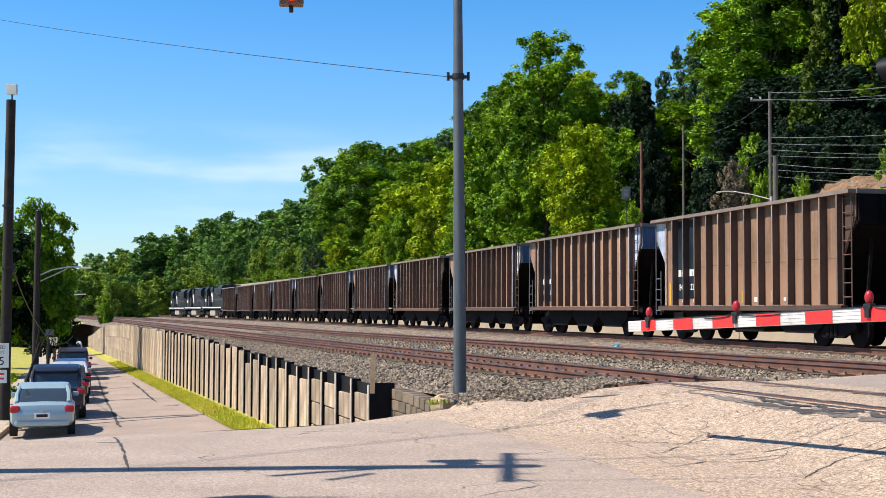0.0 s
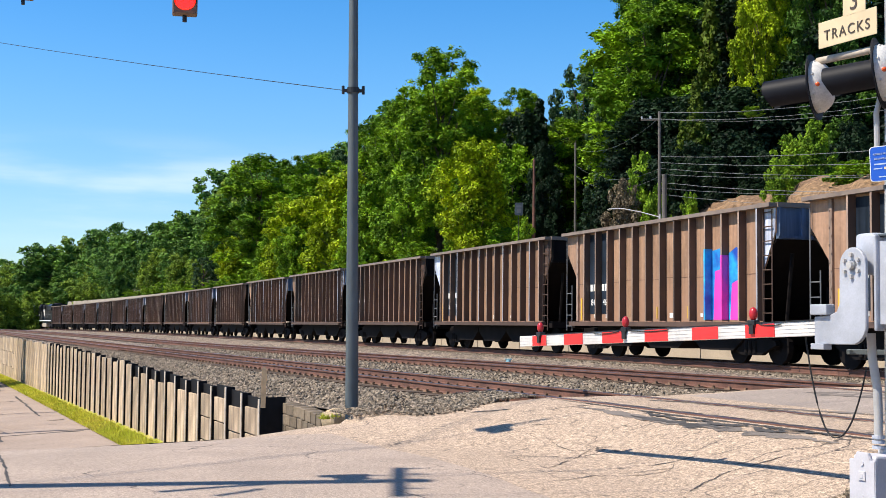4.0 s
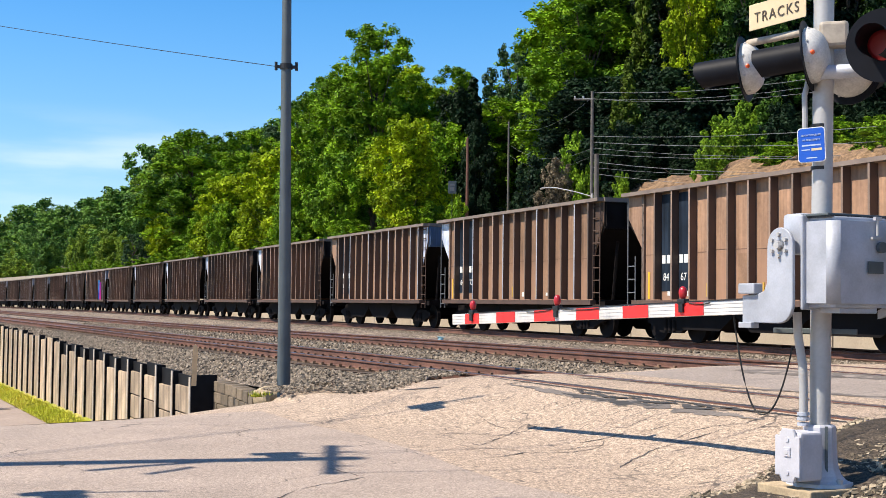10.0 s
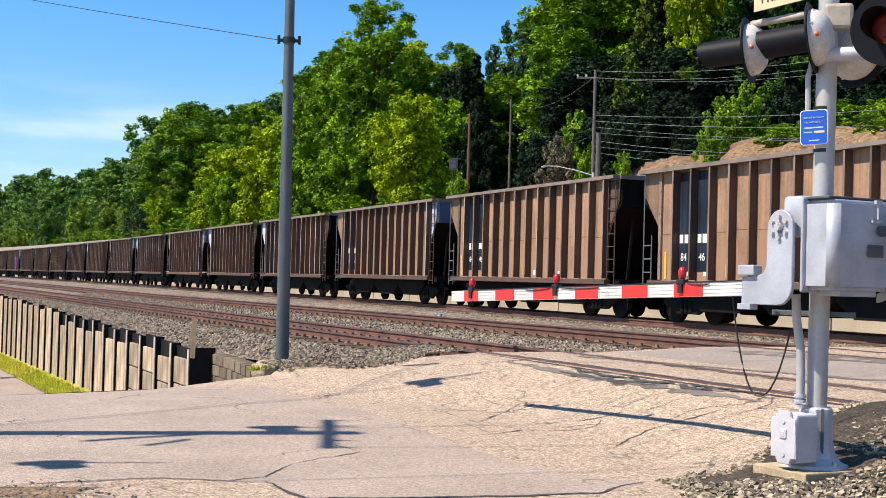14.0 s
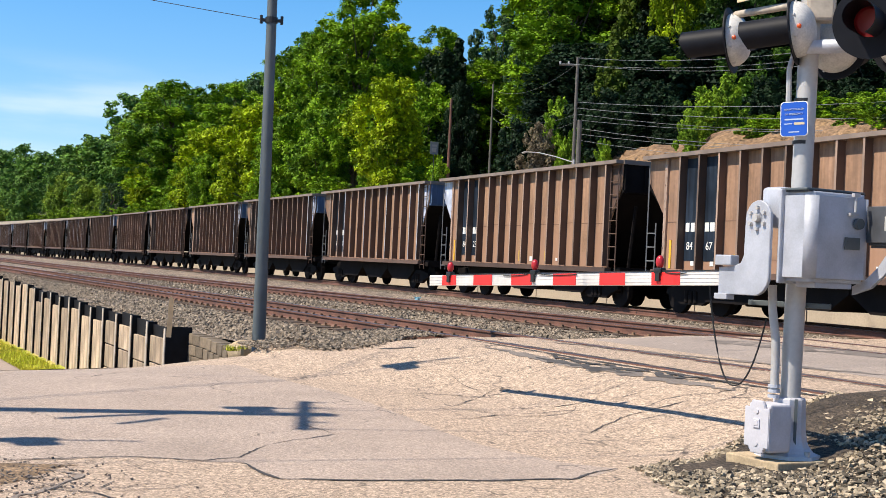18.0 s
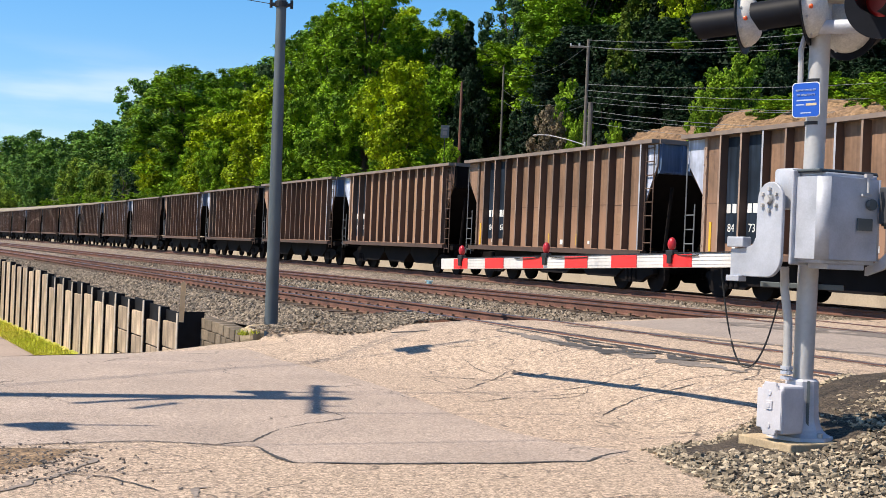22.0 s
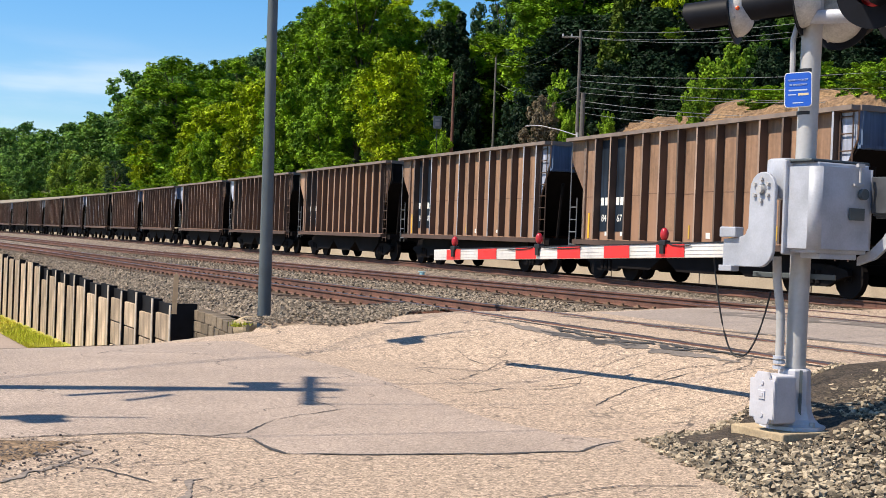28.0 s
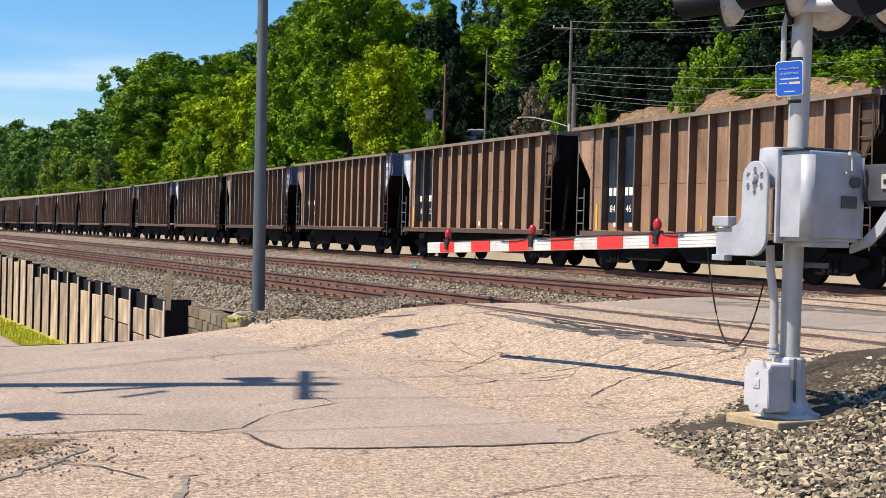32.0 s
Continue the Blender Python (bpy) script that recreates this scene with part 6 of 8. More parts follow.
# ---- trees ----
def leaf_cloud(clumps, count, size, rng, flat=1.0):
    """Leaves on the shells of the clumps, facing outwards, and a few larger ones inside that close the crown."""
    vs, fs = [], []
    tot = sum(r * r for _, r in clumps)
    for c, r in clumps:
        for k in range(int(count * r * r / tot) + 1):
            d = Vector((rng.gauss(0, 1), rng.gauss(0, 1), rng.gauss(0, 1) + 0.45)).normalized()
            inner = k % 9 == 8
            p = c + Vector((d.x, d.y, d.z * flat)) * (r * (0.35 if inner else 1.08 - 0.38 * rng.random() ** 2))
            n = (d + Vector((rng.gauss(0, 0.38), rng.gauss(0, 0.38), rng.gauss(0, 0.38) + 0.2))).normalized()
            a = n.orthogonal().normalized()
            a.rotate(Matrix.Rotation(rng.random() * 6.283, 3, n))
            b = n.cross(a)
            s = r * 0.8 if inner else size * rng.uniform(0.55, 1.25)
            i = len(vs)
            for q in (a * s, b * s * 0.75 + n * s * 0.15 - a * s * 0.4, -b * s * 0.75 - a * s * 0.5):
                vs.append((p.x + q.x, p.y + q.y, p.z + q.z * flat))
            fs += [(i, i + 1, i + 2)]
    return vs, fs


def bough(clumps, c, r, out, n, rng, flat=1.0):
    """Leaf clumps gathered on the outer and upper side of one bough."""
    clumps.append((c, r * 0.62))
    for _ in range(n):
        d = (Vector((rng.gauss(0, 1), rng.gauss(0, 1), rng.gauss(0, 1))) + out * 0.9 + Vector((0, 0, 0.35))).normalized()
        d.z *= flat
        clumps.append((c + d * r * rng.uniform(0.6, 1.0), r * rng.uniform(0.22, 0.44)))


def tree_meshes(seed, material, kind="round", count=13500, size=0.135, boughs=30, twigs=7, flat=1.0):
    """A trunk with limbs and a crown of boughs and leaf clumps, 10 m tall."""
    rng = random.Random(seed)
    bm = bmesh.new()
    clumps = []
    if kind == "cone":
        tube(bm, (0, 0, 0), (0, 0, 9.6), 0.16, 0.03, seg=7)
        for k in range(60):
            z = 0.8 + 8.9 * k / 60
            r = 2.1 * (1 - z / 10.3) * rng.uniform(0.75, 1.1)
            a = k * 2.4
            for f in (0.5, 0.8, 1.0):
                clumps.append((Vector((math.cos(a) * r * f, math.sin(a) * r * f, z - 0.35 * f * r)), (0.2 + r * 0.2) * (1.25 - 0.55 * f)))
        clumps.append((Vector((0, 0, 9.6)), 0.16))
    else:
        tube(bm, (0, 0, 0), (0.1, 0, 3.0), 0.22, 0.16, seg=8)
        tube(bm, (0.1, 0, 3.0), (0, 0.1, 6.5), 0.16, 0.07, seg=7)
        wide = {"round": 2.75, "tall": 2.0, "bush": 3.3, "sparse": 2.3}[kind]
        low = {"round": 0.6, "tall": 0.4, "bush": 0.0, "sparse": 0.8}[kind]
        thin = 0.66 if kind == "sparse" else 1.0
        lean = rng.random() * 6.28
        for k in range(boughs):
            u = (k + rng.random()) / boughs
            z = low + 0.5 + (8.7 - low) * u ** 0.9
            rr = wide * math.sqrt(max(0.03, 1 - (1.58 * u - 0.64) ** 2)) * rng.uniform(0.62, 1.0)
            a = k * 2.4 + rng.uniform(-0.5, 0.5)
            rr *= 1 + 0.18 * math.cos(2 * (a - lean))
            c = Vector((math.cos(a) * rr, math.sin(a) * rr, z))
            r = rng.uniform(0.75, 1.35) * thin * (1.15 - 0.35 * u)
            out = Vector((math.cos(a), math.sin(a), 0.3 + u)).normalized()
            bough(clumps, c, min(r, (9.9 - z) / flat + 0.2), out, twigs, rng, flat)
            if k % 2 == 0:
                tube(bm, (0.05, 0.05, max(0.9, z - 2.2 - rng.random())), c * 0.85 + Vector((0, 0, z * 0.15 - 0.3)), 0.07, 0.02, seg=5)
        bough(clumps, Vector((rng.uniform(-0.5, 0.5), rng.uniform(-0.4, 0.4), 8.8)), 0.95 * thin, Vector((0, 0, 1)), twigs, rng, flat)
        if kind != "sparse":
            for z in (2.2, 3.8, 5.4, 7.0):             # the dense heart of the crown
                clumps.append((Vector((0, 0, z)), wide * 0.52))
    trunk = to_mesh("trunk", bm, BARK)
    vs, fs = leaf_cloud(clumps, count, size, rng, flat)
    me = bpy.data.meshes.new("crown")
    me.from_pydata(vs, [], fs)
    me.materials.append(material)
    return trunk, me


TREES = {}
LABELS = {"mid": "broad leafy green tree on the hillside", "lit": "sunlit yellow-green leafy tree on the hillside", "dark": "tall green tree on the hillside, shade in its leaf colour",
          "dull": "sparse grey-green tree on the hillside", "deep": "tall deep green leafy tree on the hillside", "cone": "dark green conifer on the hillside", "bush": "bright green shrub on the slope",
          "scrub": "dark green shrub on the slope", "thicket": "green thicket with deep shade in its leaf colour", "conifer": "olive green conifer on the slope", "dry": "dry brown shrub on the slope"}


def plant(kind, x, y, z, height, width, label=""):
    """width: crown width in metres."""
    if kind not in ("bush", "scrub", "dry", "thicket"):
        height *= 1.05
        width = min(width, height * 0.95)
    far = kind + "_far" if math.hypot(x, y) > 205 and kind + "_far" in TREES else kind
    if far == kind and height > 13.5 and kind + "_tall" in TREES:
        far = kind + "_tall"
    trunk, crown = random.choice(TREES[far])
    k, kw = height / 10, width / (4.8 if kind in ("cone", "conifer") else 8.8 if kind in ("bush", "scrub", "dry", "thicket") else 6.2 if kind in ("dark", "dull") else 7.7)
    name = "shrub" if kind in ("bush", "scrub", "dry", "thicket") else "tree"
    t = thing(name, pose(x, y, z, 0, 0, random.uniform(0, 360)) @ Matrix.Diagonal((kw, kw, k, 1)), label or LABELS[kind], name)
    share("trunk", trunk, t, Matrix())
    share("crown", crown, t, Matrix())
    return t


def slope_at(x, y):
    """Height of the hillside under a point."""
    best = min(range(-60, 460, 4), key=lambda s: (T3.at(s)[0] - x) ** 2 + (T3.at(s)[1] - y) ** 2)
    px, py, _, h = T3.at(best)
    dx, dy = x - px, y - py
    a = radians(h)
    s, q = best - dx * math.sin(a) + dy * math.cos(a), dx * math.cos(a) + dy * math.sin(a)
    return hill_z(s, q) if q > 13.2 else 5.7 if q > 6.5 else -0.2


def hang(kind, az, el_top, dist, width, lift=0.0):
    """A tree or shrub rooted on the hillside, by its bearing and the height angle of its top from the standpoint."""
    a = radians(az)
    x, y = dist * math.sin(a), dist * math.cos(a)
    z1 = EYE[2] + dist * math.tan(radians(el_top))
    z0 = min(slope_at(x, y) - 0.3, z1 - 0.9) + lift
    if dist > 200:                                     # rooted in the folds of the far slope
        z0 = min(z0, z1 - width * 0.9)
    plant(kind, x, y, z0, z1 - z0, width)


SKY_LINE = ((-15.3, 2.7), (-12.7, 3.35), (-9.6, 4.35), (-7.6, 4.7), (-6.1, 5.35), (-5.4, 6.5), (-3.6, 7.3), (-1.1, 7.6), (0.4, 8.5), (1.7, 9.5), (2.9, 11.0),
            (4.4, 11.7), (5.9, 11.2), (6.5, 10.0), (9.9, 10.0), (11.1, 10.8), (11.9, 12.5), (12.8, 16.5), (17.5, 20.0), (40.0, 24.0))


def sky_el(az):
    for (a0, e0), (a1, e1) in zip(SKY_LINE[:-1], SKY_LINE[1:]):
        if a0 <= az <= a1:
            return e0 + (e1 - e0) * (az - a0) / (a1 - a0)
    return 2.3


def build_trees():
    TREES["mid"] = [tree_meshes(s, LEAF_MID) for s in (1, 2, 3, 21)]
    TREES["lit"] = [tree_meshes(s, LEAF_LIT) for s in (4, 5, 24)]
    TREES["dark"] = [tree_meshes(s, LEAF_SHADED, "tall", 10000, 0.135) for s in (6, 7)]
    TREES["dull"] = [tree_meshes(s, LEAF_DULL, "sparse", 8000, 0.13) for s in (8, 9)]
    TREES["cone"] = [tree_meshes(s, LEAF_SHADED, "cone", 9000, 0.15) for s in (10, 11)]
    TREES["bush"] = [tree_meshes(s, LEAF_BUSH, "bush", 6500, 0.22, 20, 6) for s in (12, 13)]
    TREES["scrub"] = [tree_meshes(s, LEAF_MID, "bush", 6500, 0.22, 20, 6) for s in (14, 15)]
    TREES["thicket"] = [tree_meshes(s, LEAF_SHADED, "bush", 6500, 0.22, 20, 6) for s in (17, 18)]
    TREES["conifer"] = [tree_meshes(s, LEAF_PINE, "cone", 9000, 0.14) for s in (19,)]
    TREES["dry"] = [tree_meshes(s, LEAF_DRY, "bush", 6000, 0.2, 20, 6) for s in (16,)]
    TREES["mid_tall"] = [tree_meshes(s, LEAF_MID, "round", 26000, 0.10, 44, 9, 0.55) for s in (41, 42)]
    TREES["deep"] = TREES["deep_tall"] = [tree_meshes(s, LEAF_DEEP, "round", 26000, 0.10, 44, 9, 0.55) for s in (46, 47)]
    TREES["lit_tall"] = [tree_meshes(s, LEAF_LIT, "round", 26000, 0.10, 44, 9, 0.55) for s in (43,)]
    TREES["dark_tall"] = [tree_meshes(s, LEAF_SHADED, "tall", 15000, 0.12, 36, 8, 0.55) for s in (44, 45)]
    # crowns for distant trees, with haze mixed into their leaf colour
    for kind, material in (("mid", LEAF_HAZE), ("lit", LEAF_HAZE_LIT), ("dull", LEAF_HAZE), ("dark", LEAF_HAZE)):
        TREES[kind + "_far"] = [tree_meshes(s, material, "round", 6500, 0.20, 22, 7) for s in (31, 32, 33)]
    # the trees that stand out
    # the dark ones at 8.3 and 9.15 are added to shade the hill road
    for row in (("lit", 6.15, 8.0, 94, 7.4), ("mid", 4.6, 12.4, 120, 11.5), ("mid", 3.0, 10.3, 127, 9.0), ("mid", 6.4, 10.2, 126, 8.5), ("mid", 8.1, 10.6, 127, 8.0),
                ("cone", 9.0, 9.9, 122, 7.0), ("dark", 8.3, 9.3, 114, 7.0), ("dark", 9.15, 8.0, 109, 3.6), ("dull", 10.9, 11.4, 132, 8.0), ("dull", 10.0, 9.6, 136, 7.0), ("dull", 12.0, 9.4, 112, 4.4), ("deep", 13.8, 17.5, 106, 7.0), ("dark", 13.2, 10.6, 112, 5.5), ("deep", 14.4, 15.6, 94, 6.5), ("dark", 17.6, 16.2, 90, 7.0)):
        hang(*row)
    for row in (("conifer", 15.9, 10.8, 76, 3.6), ("conifer", 15.3, 9.0, 74, 2.6), ("conifer", 16.5, 14.6, 88, 5.0), ("lit", 18.7, 16.8, 84, 5.0), ("deep", 21.6, 17.5, 82, 7.0), ("deep", 17.2, 15.6, 93, 6.0), ("deep", 20.3, 15.2, 88, 7.0), ("dark", 17.8, 19.0, 104, 13.0),
                ("mid", -3.4, 7.5, 172, 15.0), ("mid", -1.0, 7.6, 158, 11.0), ("lit", 0.3, 6.6, 134, 9.5), ("lit", -1.7, 5.4, 150, 9.0), ("mid", 1.6, 9.0, 136, 9.0), ("mid", 1.6, 6.2, 122, 7.5)):
        hang(*row)
    # shrubs over the rock cut and on the slope
    for row in (("bush", 20.0, 8.4, 64.5, 2.8), ("bush", 20.9, 9.0, 66, 2.6), ("bush", 19.4, 7.4, 63, 1.8), ("bush", 13.5, 7.8, 73, 2.6), ("bush", 13.2, 6.8, 71, 2.2), ("dry", 12.75, 6.5, 70, 3.0), ("thicket", 11.9, 6.6, 75, 3.4)):
        hang(*row)
    for row in (("bush", 15.65, 6.0, 66, 1.5), ("scrub", 22.4, 7.2, 60.5, 2.8), ("scrub", 23.6, 7.4, 59, 2.6), ("bush", 26.4, 8.2, 56, 3.0), ("scrub", 24.8, 8.2, 60, 3.0), ("scrub", 14.4, 6.4, 70, 1.8),
                ("bush", 13.9, 6.0, 69, 1.5), ("thicket", 29.0, 9.0, 54, 4.0), ("scrub", 27.6, 8.4, 55, 2.6), ("bush", 18.3, 9.6, 72, 1.5, 5.0), ("scrub", 8.3, 4.75, 77, 1.7)):
        hang(*row)
    # trees closing the right slope, whose shade is put into their leaf colour
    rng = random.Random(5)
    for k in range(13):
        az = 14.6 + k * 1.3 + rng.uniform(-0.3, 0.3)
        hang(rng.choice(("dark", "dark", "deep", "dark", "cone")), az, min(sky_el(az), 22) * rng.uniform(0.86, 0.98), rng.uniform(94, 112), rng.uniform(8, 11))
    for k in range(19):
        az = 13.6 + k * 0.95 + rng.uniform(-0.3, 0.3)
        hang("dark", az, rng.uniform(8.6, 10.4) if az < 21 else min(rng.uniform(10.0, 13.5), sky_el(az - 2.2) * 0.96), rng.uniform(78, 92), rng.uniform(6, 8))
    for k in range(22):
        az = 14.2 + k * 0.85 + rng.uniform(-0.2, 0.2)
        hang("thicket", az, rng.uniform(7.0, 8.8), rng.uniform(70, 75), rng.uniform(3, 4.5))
    # near-black growth stands in for the shaded gap beside the hill road
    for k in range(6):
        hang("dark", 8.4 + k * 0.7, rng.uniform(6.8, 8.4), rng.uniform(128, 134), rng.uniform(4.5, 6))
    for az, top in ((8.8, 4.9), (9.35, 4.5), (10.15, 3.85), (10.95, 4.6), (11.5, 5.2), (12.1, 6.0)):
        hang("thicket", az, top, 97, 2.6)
    # woods along the tracks
    for q, s0, s1, gap, lo, hi in ((15.5, 36, 330, 8.5, 0.42, 0.66), (24, 36, 360, 9.5, 0.62, 0.88), (35, 34, 380, 11, 0.78, 0.97), (48, 40, 330, 14, 0.88, 0.99)):
        s = s0
        while s < s1:
            qq = q + rng.uniform(-2.5, 2.5)
            x, y, _, h = T3.at(s, qq)
            az, d = math.degrees(math.atan2(x, y)), math.hypot(x, y)
            z = hill_z(s, qq) - 0.4
            top = EYE[2] + d * math.tan(radians(sky_el(az) * rng.uniform(lo, hi)))
            s += gap * rng.uniform(0.8, 1.2) * (1 + s / 300)
            if 7.9 < az < 12.4 and d < 128:
                continue
            if top - z > 3:
                far_off = d > 190
                kind = rng.choice(("mid", "mid", "mid", "lit", "mid", "dark") if q > 16 else ("lit", "mid", "mid", "mid"))
                kind = rng.choice(("lit", "mid", "dull")) if far_off else kind
                plant(kind, x, y, z, top - z, min((top - z) * rng.uniform(0.62, 0.85), 14) * (1 + d / 900))
    s = 34
    while s < 300:                                     # undergrowth behind the shelf road
        x, y, _, h = T3.at(s, 13.6 + rng.uniform(-0.4, 1.2))
        az = math.degrees(math.atan2(x, y))
        if not 7.9 < az < 12.6:
            plant(rng.choice(("bush", "scrub", "scrub")), x, y, 5.4, rng.uniform(2.0, 4.2), rng.uniform(4, 6))
        s += rng.uniform(4.5, 7.5) * (1 + s / 250)
    # far woods where the valley closes
    for k in range(26):
        az = -19.5 + k * 0.42 + rng.uniform(-0.15, 0.15)
        hang(rng.choice(("lit", "lit", "mid", "dull")), az, (sky_el(az) if az > -15.3 else 2.2) * rng.uniform(0.62, 0.98), rng.uniform(300, 420), rng.uniform(11, 17))
    for k in range(9):
        az = -15.6 + k * 0.62
        hang("lit" if k % 3 else "mid", az, rng.uniform(1.1, 2.0), rng.uniform(262, 285), rng.uniform(9, 12))


build_trees()


# ---- poles, wires, lamp and small things above the train ----
def build_hill_fixtures():
    t = thing("utility_pole", pose(16.2, 63.5, 5.6), "weathered grey utility pole on the shelf road", "utility pole", "utility poles")
    bm = bmesh.new()
    tube(bm, (0, 0, 0), (0, 0, 6.9), 0.095, 0.075, seg=10)
    part("shaft", bm, WOOD_GREY, t)
    bm = bmesh.new()
    box(bm, -0.42, 0.1, 6.5, 1.05, 0.08, 0.08, m=pose(0, 0, 0, 0, 0, -14))
    part("crossarm", bm, WOOD_GREY, t)
    for y in (-0.88, -0.45):
        bm = bmesh.new()
        p = pose(0, 0, 0, 0, 0, -14) @ Vector((y, 0.1, 6.52))
        tube(bm, p, p + Vector((0, 0, 0.16)), 0.05, seg=8)
        part("insulator", bm, ALU, t)
    u = thing("utility_pole", pose(15.8, 61.0, 5.6), "short grey wooden stub pole beside the utility pole", "utility pole", "utility poles")
    bm = bmesh.new()
    tube(bm, (0, 0, 0), (0, 0, 3.4), 0.12, 0.11, seg=10)
    part("shaft", bm, WOOD_GREY, u)
    b = thing("street_lamp", pose(16.0, 62.6, 5.6), "cobra-head street lamp on a long pale arm", "street lamp", "street lamps")
    bm = bmesh.new()
    tube(bm, (0, 0, 0), (0, 0, 1.6), 0.06, seg=8)
    part("bracket_post", bm, ALU, b)
    bm = bmesh.new()
    wire(bm, [Vector(p) for p in ((0, 0, 1.45), (-0.5, 1.8, 1.85), (-1.0, 3.8, 2.2), (-1.35, 5.0, 2.3))], 0.022, 8)
    part("arm", bm, ALU, b, smooth=True)
    bm = bmesh.new()
    box(bm, -1.42, 5.25, 2.28, 0.2, 0.5, 0.09, m=pose(0, 0, 0, 0, 0, 0), bevel=0.05)
    part("lamp_head", bm, ALU, b)
    r = thing("brown_pole", pose(11.75, 76.1, 5.6), "thin rust-brown pole above the train", "pole")
    bm = bmesh.new()
    tube(bm, (0, 0, 0), (0, 0, 6.0), 0.10, 0.07, seg=8)
    part("shaft", bm, RAIL_RUST, r)
    f = thing("utility_pole", pose(17.05, 91.0, 8.0), "thin pale utility pole among the trees", "utility pole", "utility poles")
    bm = bmesh.new()
    tube(bm, (0, 0, 0), (0, 0, 6.8), 0.10, 0.07, seg=8)
    part("shaft", bm, WOOD_GREY, f)
    s = thing("small_sign", pose(10.8, 75.8, 5.6), "small pale sign on a post by the road", "sign")
    bm = bmesh.new()
    tube(bm, (0, 0, 0), (0, 0, 2.6), 0.025, seg=6)
    part("post", bm, BLACK, s)
    bm = bmesh.new()
    box(bm, 0, -0.04, 2.95, 0.5, 0.02, 0.75, bevel=0.008)
    p = part("panel", bm, POLE_GREY, s)
    bm = bmesh.new()
    box(bm, 0, -0.056, 3.1, 0.3, 0.006, 0.12)
    part("bar", bm, WIRE, p)
    bm = bmesh.new()
    box(bm, 0, -0.056, 2.85, 0.26, 0.006, 0.25)
    part("bar", bm, WIRE, p)
    c = thing("concrete_abutment", pose(10.75, 75.4, 5.25, 0, 0, 15), "pale concrete abutment above the train", "abutment")
    bm = bmesh.new()
    box(bm, 0, 0, 0.3, 2.3, 3.0, 1.3, bevel=0.06)
    part("block", bm, PALE_CONC, c)
    bm = bmesh.new()
    box(bm, -0.05, 0, 0.98, 2.5, 3.2, 0.16, bevel=0.03)
    part("cap", bm, PLINTH, c)
    # overhead lines from the utility pole away over the rock cut
    right = (34.0, 33.0)
    n = 0
    for z0, z1, d, ox in ((12.45, 13.9, 1.7, 0.0), (12.15, 13.5, 1.8, -1.1), (12.15, 13.2, 1.9, -0.6), (9.9, 8.6, 0.9, 0), (9.6, 8.3, 1.1, 0), (9.3, 8.1, 0.9, 0), (8.9, 7.8, 1.2, 0), (8.6, 7.5, 1.0, 0), (8.3, 7.1, 1.2, 0), (10.2, 9.6, 0.9, 0)):
        bm = bmesh.new()
        wire(bm, sag((16.2 + ox * 0.8, 63.5 - ox * 0.2, z0), (right[0], right[1], z1), d, 12), 0.009 if n % 3 else 0.012, 5)
        tagged(new("overhead_wire", to_mesh("overhead_wire", bm, WIRE)), "grey overhead wire slung above the slope", "wire", "overhead wires")
        n += 1
    for z0, z1 in ((12.2, 14.4), (9.6, 13.2), (9.2, 12.4)):
        bm = bmesh.new()
        wire(bm, sag((16.2, 63.5, z0), (17.05, 91.0, z1), 0.8, 12), 0.007, 5)
        tagged(new("overhead_wire", to_mesh("overhead_wire", bm, WIRE)), "grey overhead wire slung above the slope", "wire", "overhead wires")
    g = thing("utility_pole", pose(34.0, 33.0, 5.5), "weathered grey utility pole on the shelf road", "utility pole", "utility poles")
    bm = bmesh.new()
    tube(bm, (0, 0, 0), (0, 0, 8.0), 0.17, 0.12, seg=10)
    part("shaft", bm, WOOD_GREY, g)


build_hill_fixtures()


# ---- the street on the left: kerb, walk, lawn, parked cars, poles ----
def left_edge(w):
    return -11.4 + 3.2 * (1 - math.exp(-max(w - 16, 0) / 35))


def build_walk():
    rows, lawn, kerb = [], [], []
    for k in range(0, 70):
        w = 8 + k * 2.2
        e = left_edge(w)
        z = street_z(w, e) + 0.14
        rows.append([(*xy(w, e - 0.15), z), (*xy(w, e - 1.7), z + 0.03)])
        kerb.append([(*xy(w, e), z - 0.14), (*xy(w, e), z), (*xy(w, e - 0.16), z + 0.004)])
        lawn.append([(*xy(w, e - 1.65), z + 0.01), (*xy(w, e - 4), z + 0.15), (*xy(w, e - 12), z + 0.5), (*xy(w, e - 60), z + 2.0)])
    sheet("sidewalk", rows, PALE_CONC, "pale concrete footway beside the parked cars", "pavement")
    sheet("kerb", kerb, CONCRETE, "concrete kerb along the parked cars", "kerb")
    sheet("lawn", lawn, GRASS, "sunlit lawn beside the footway", "lawn")


build_walk()


def paint(name, color, rough=0.3):
    return mat(name, color, rough, metal=0.3, vary=0.04, scale=2, spec=0.6)


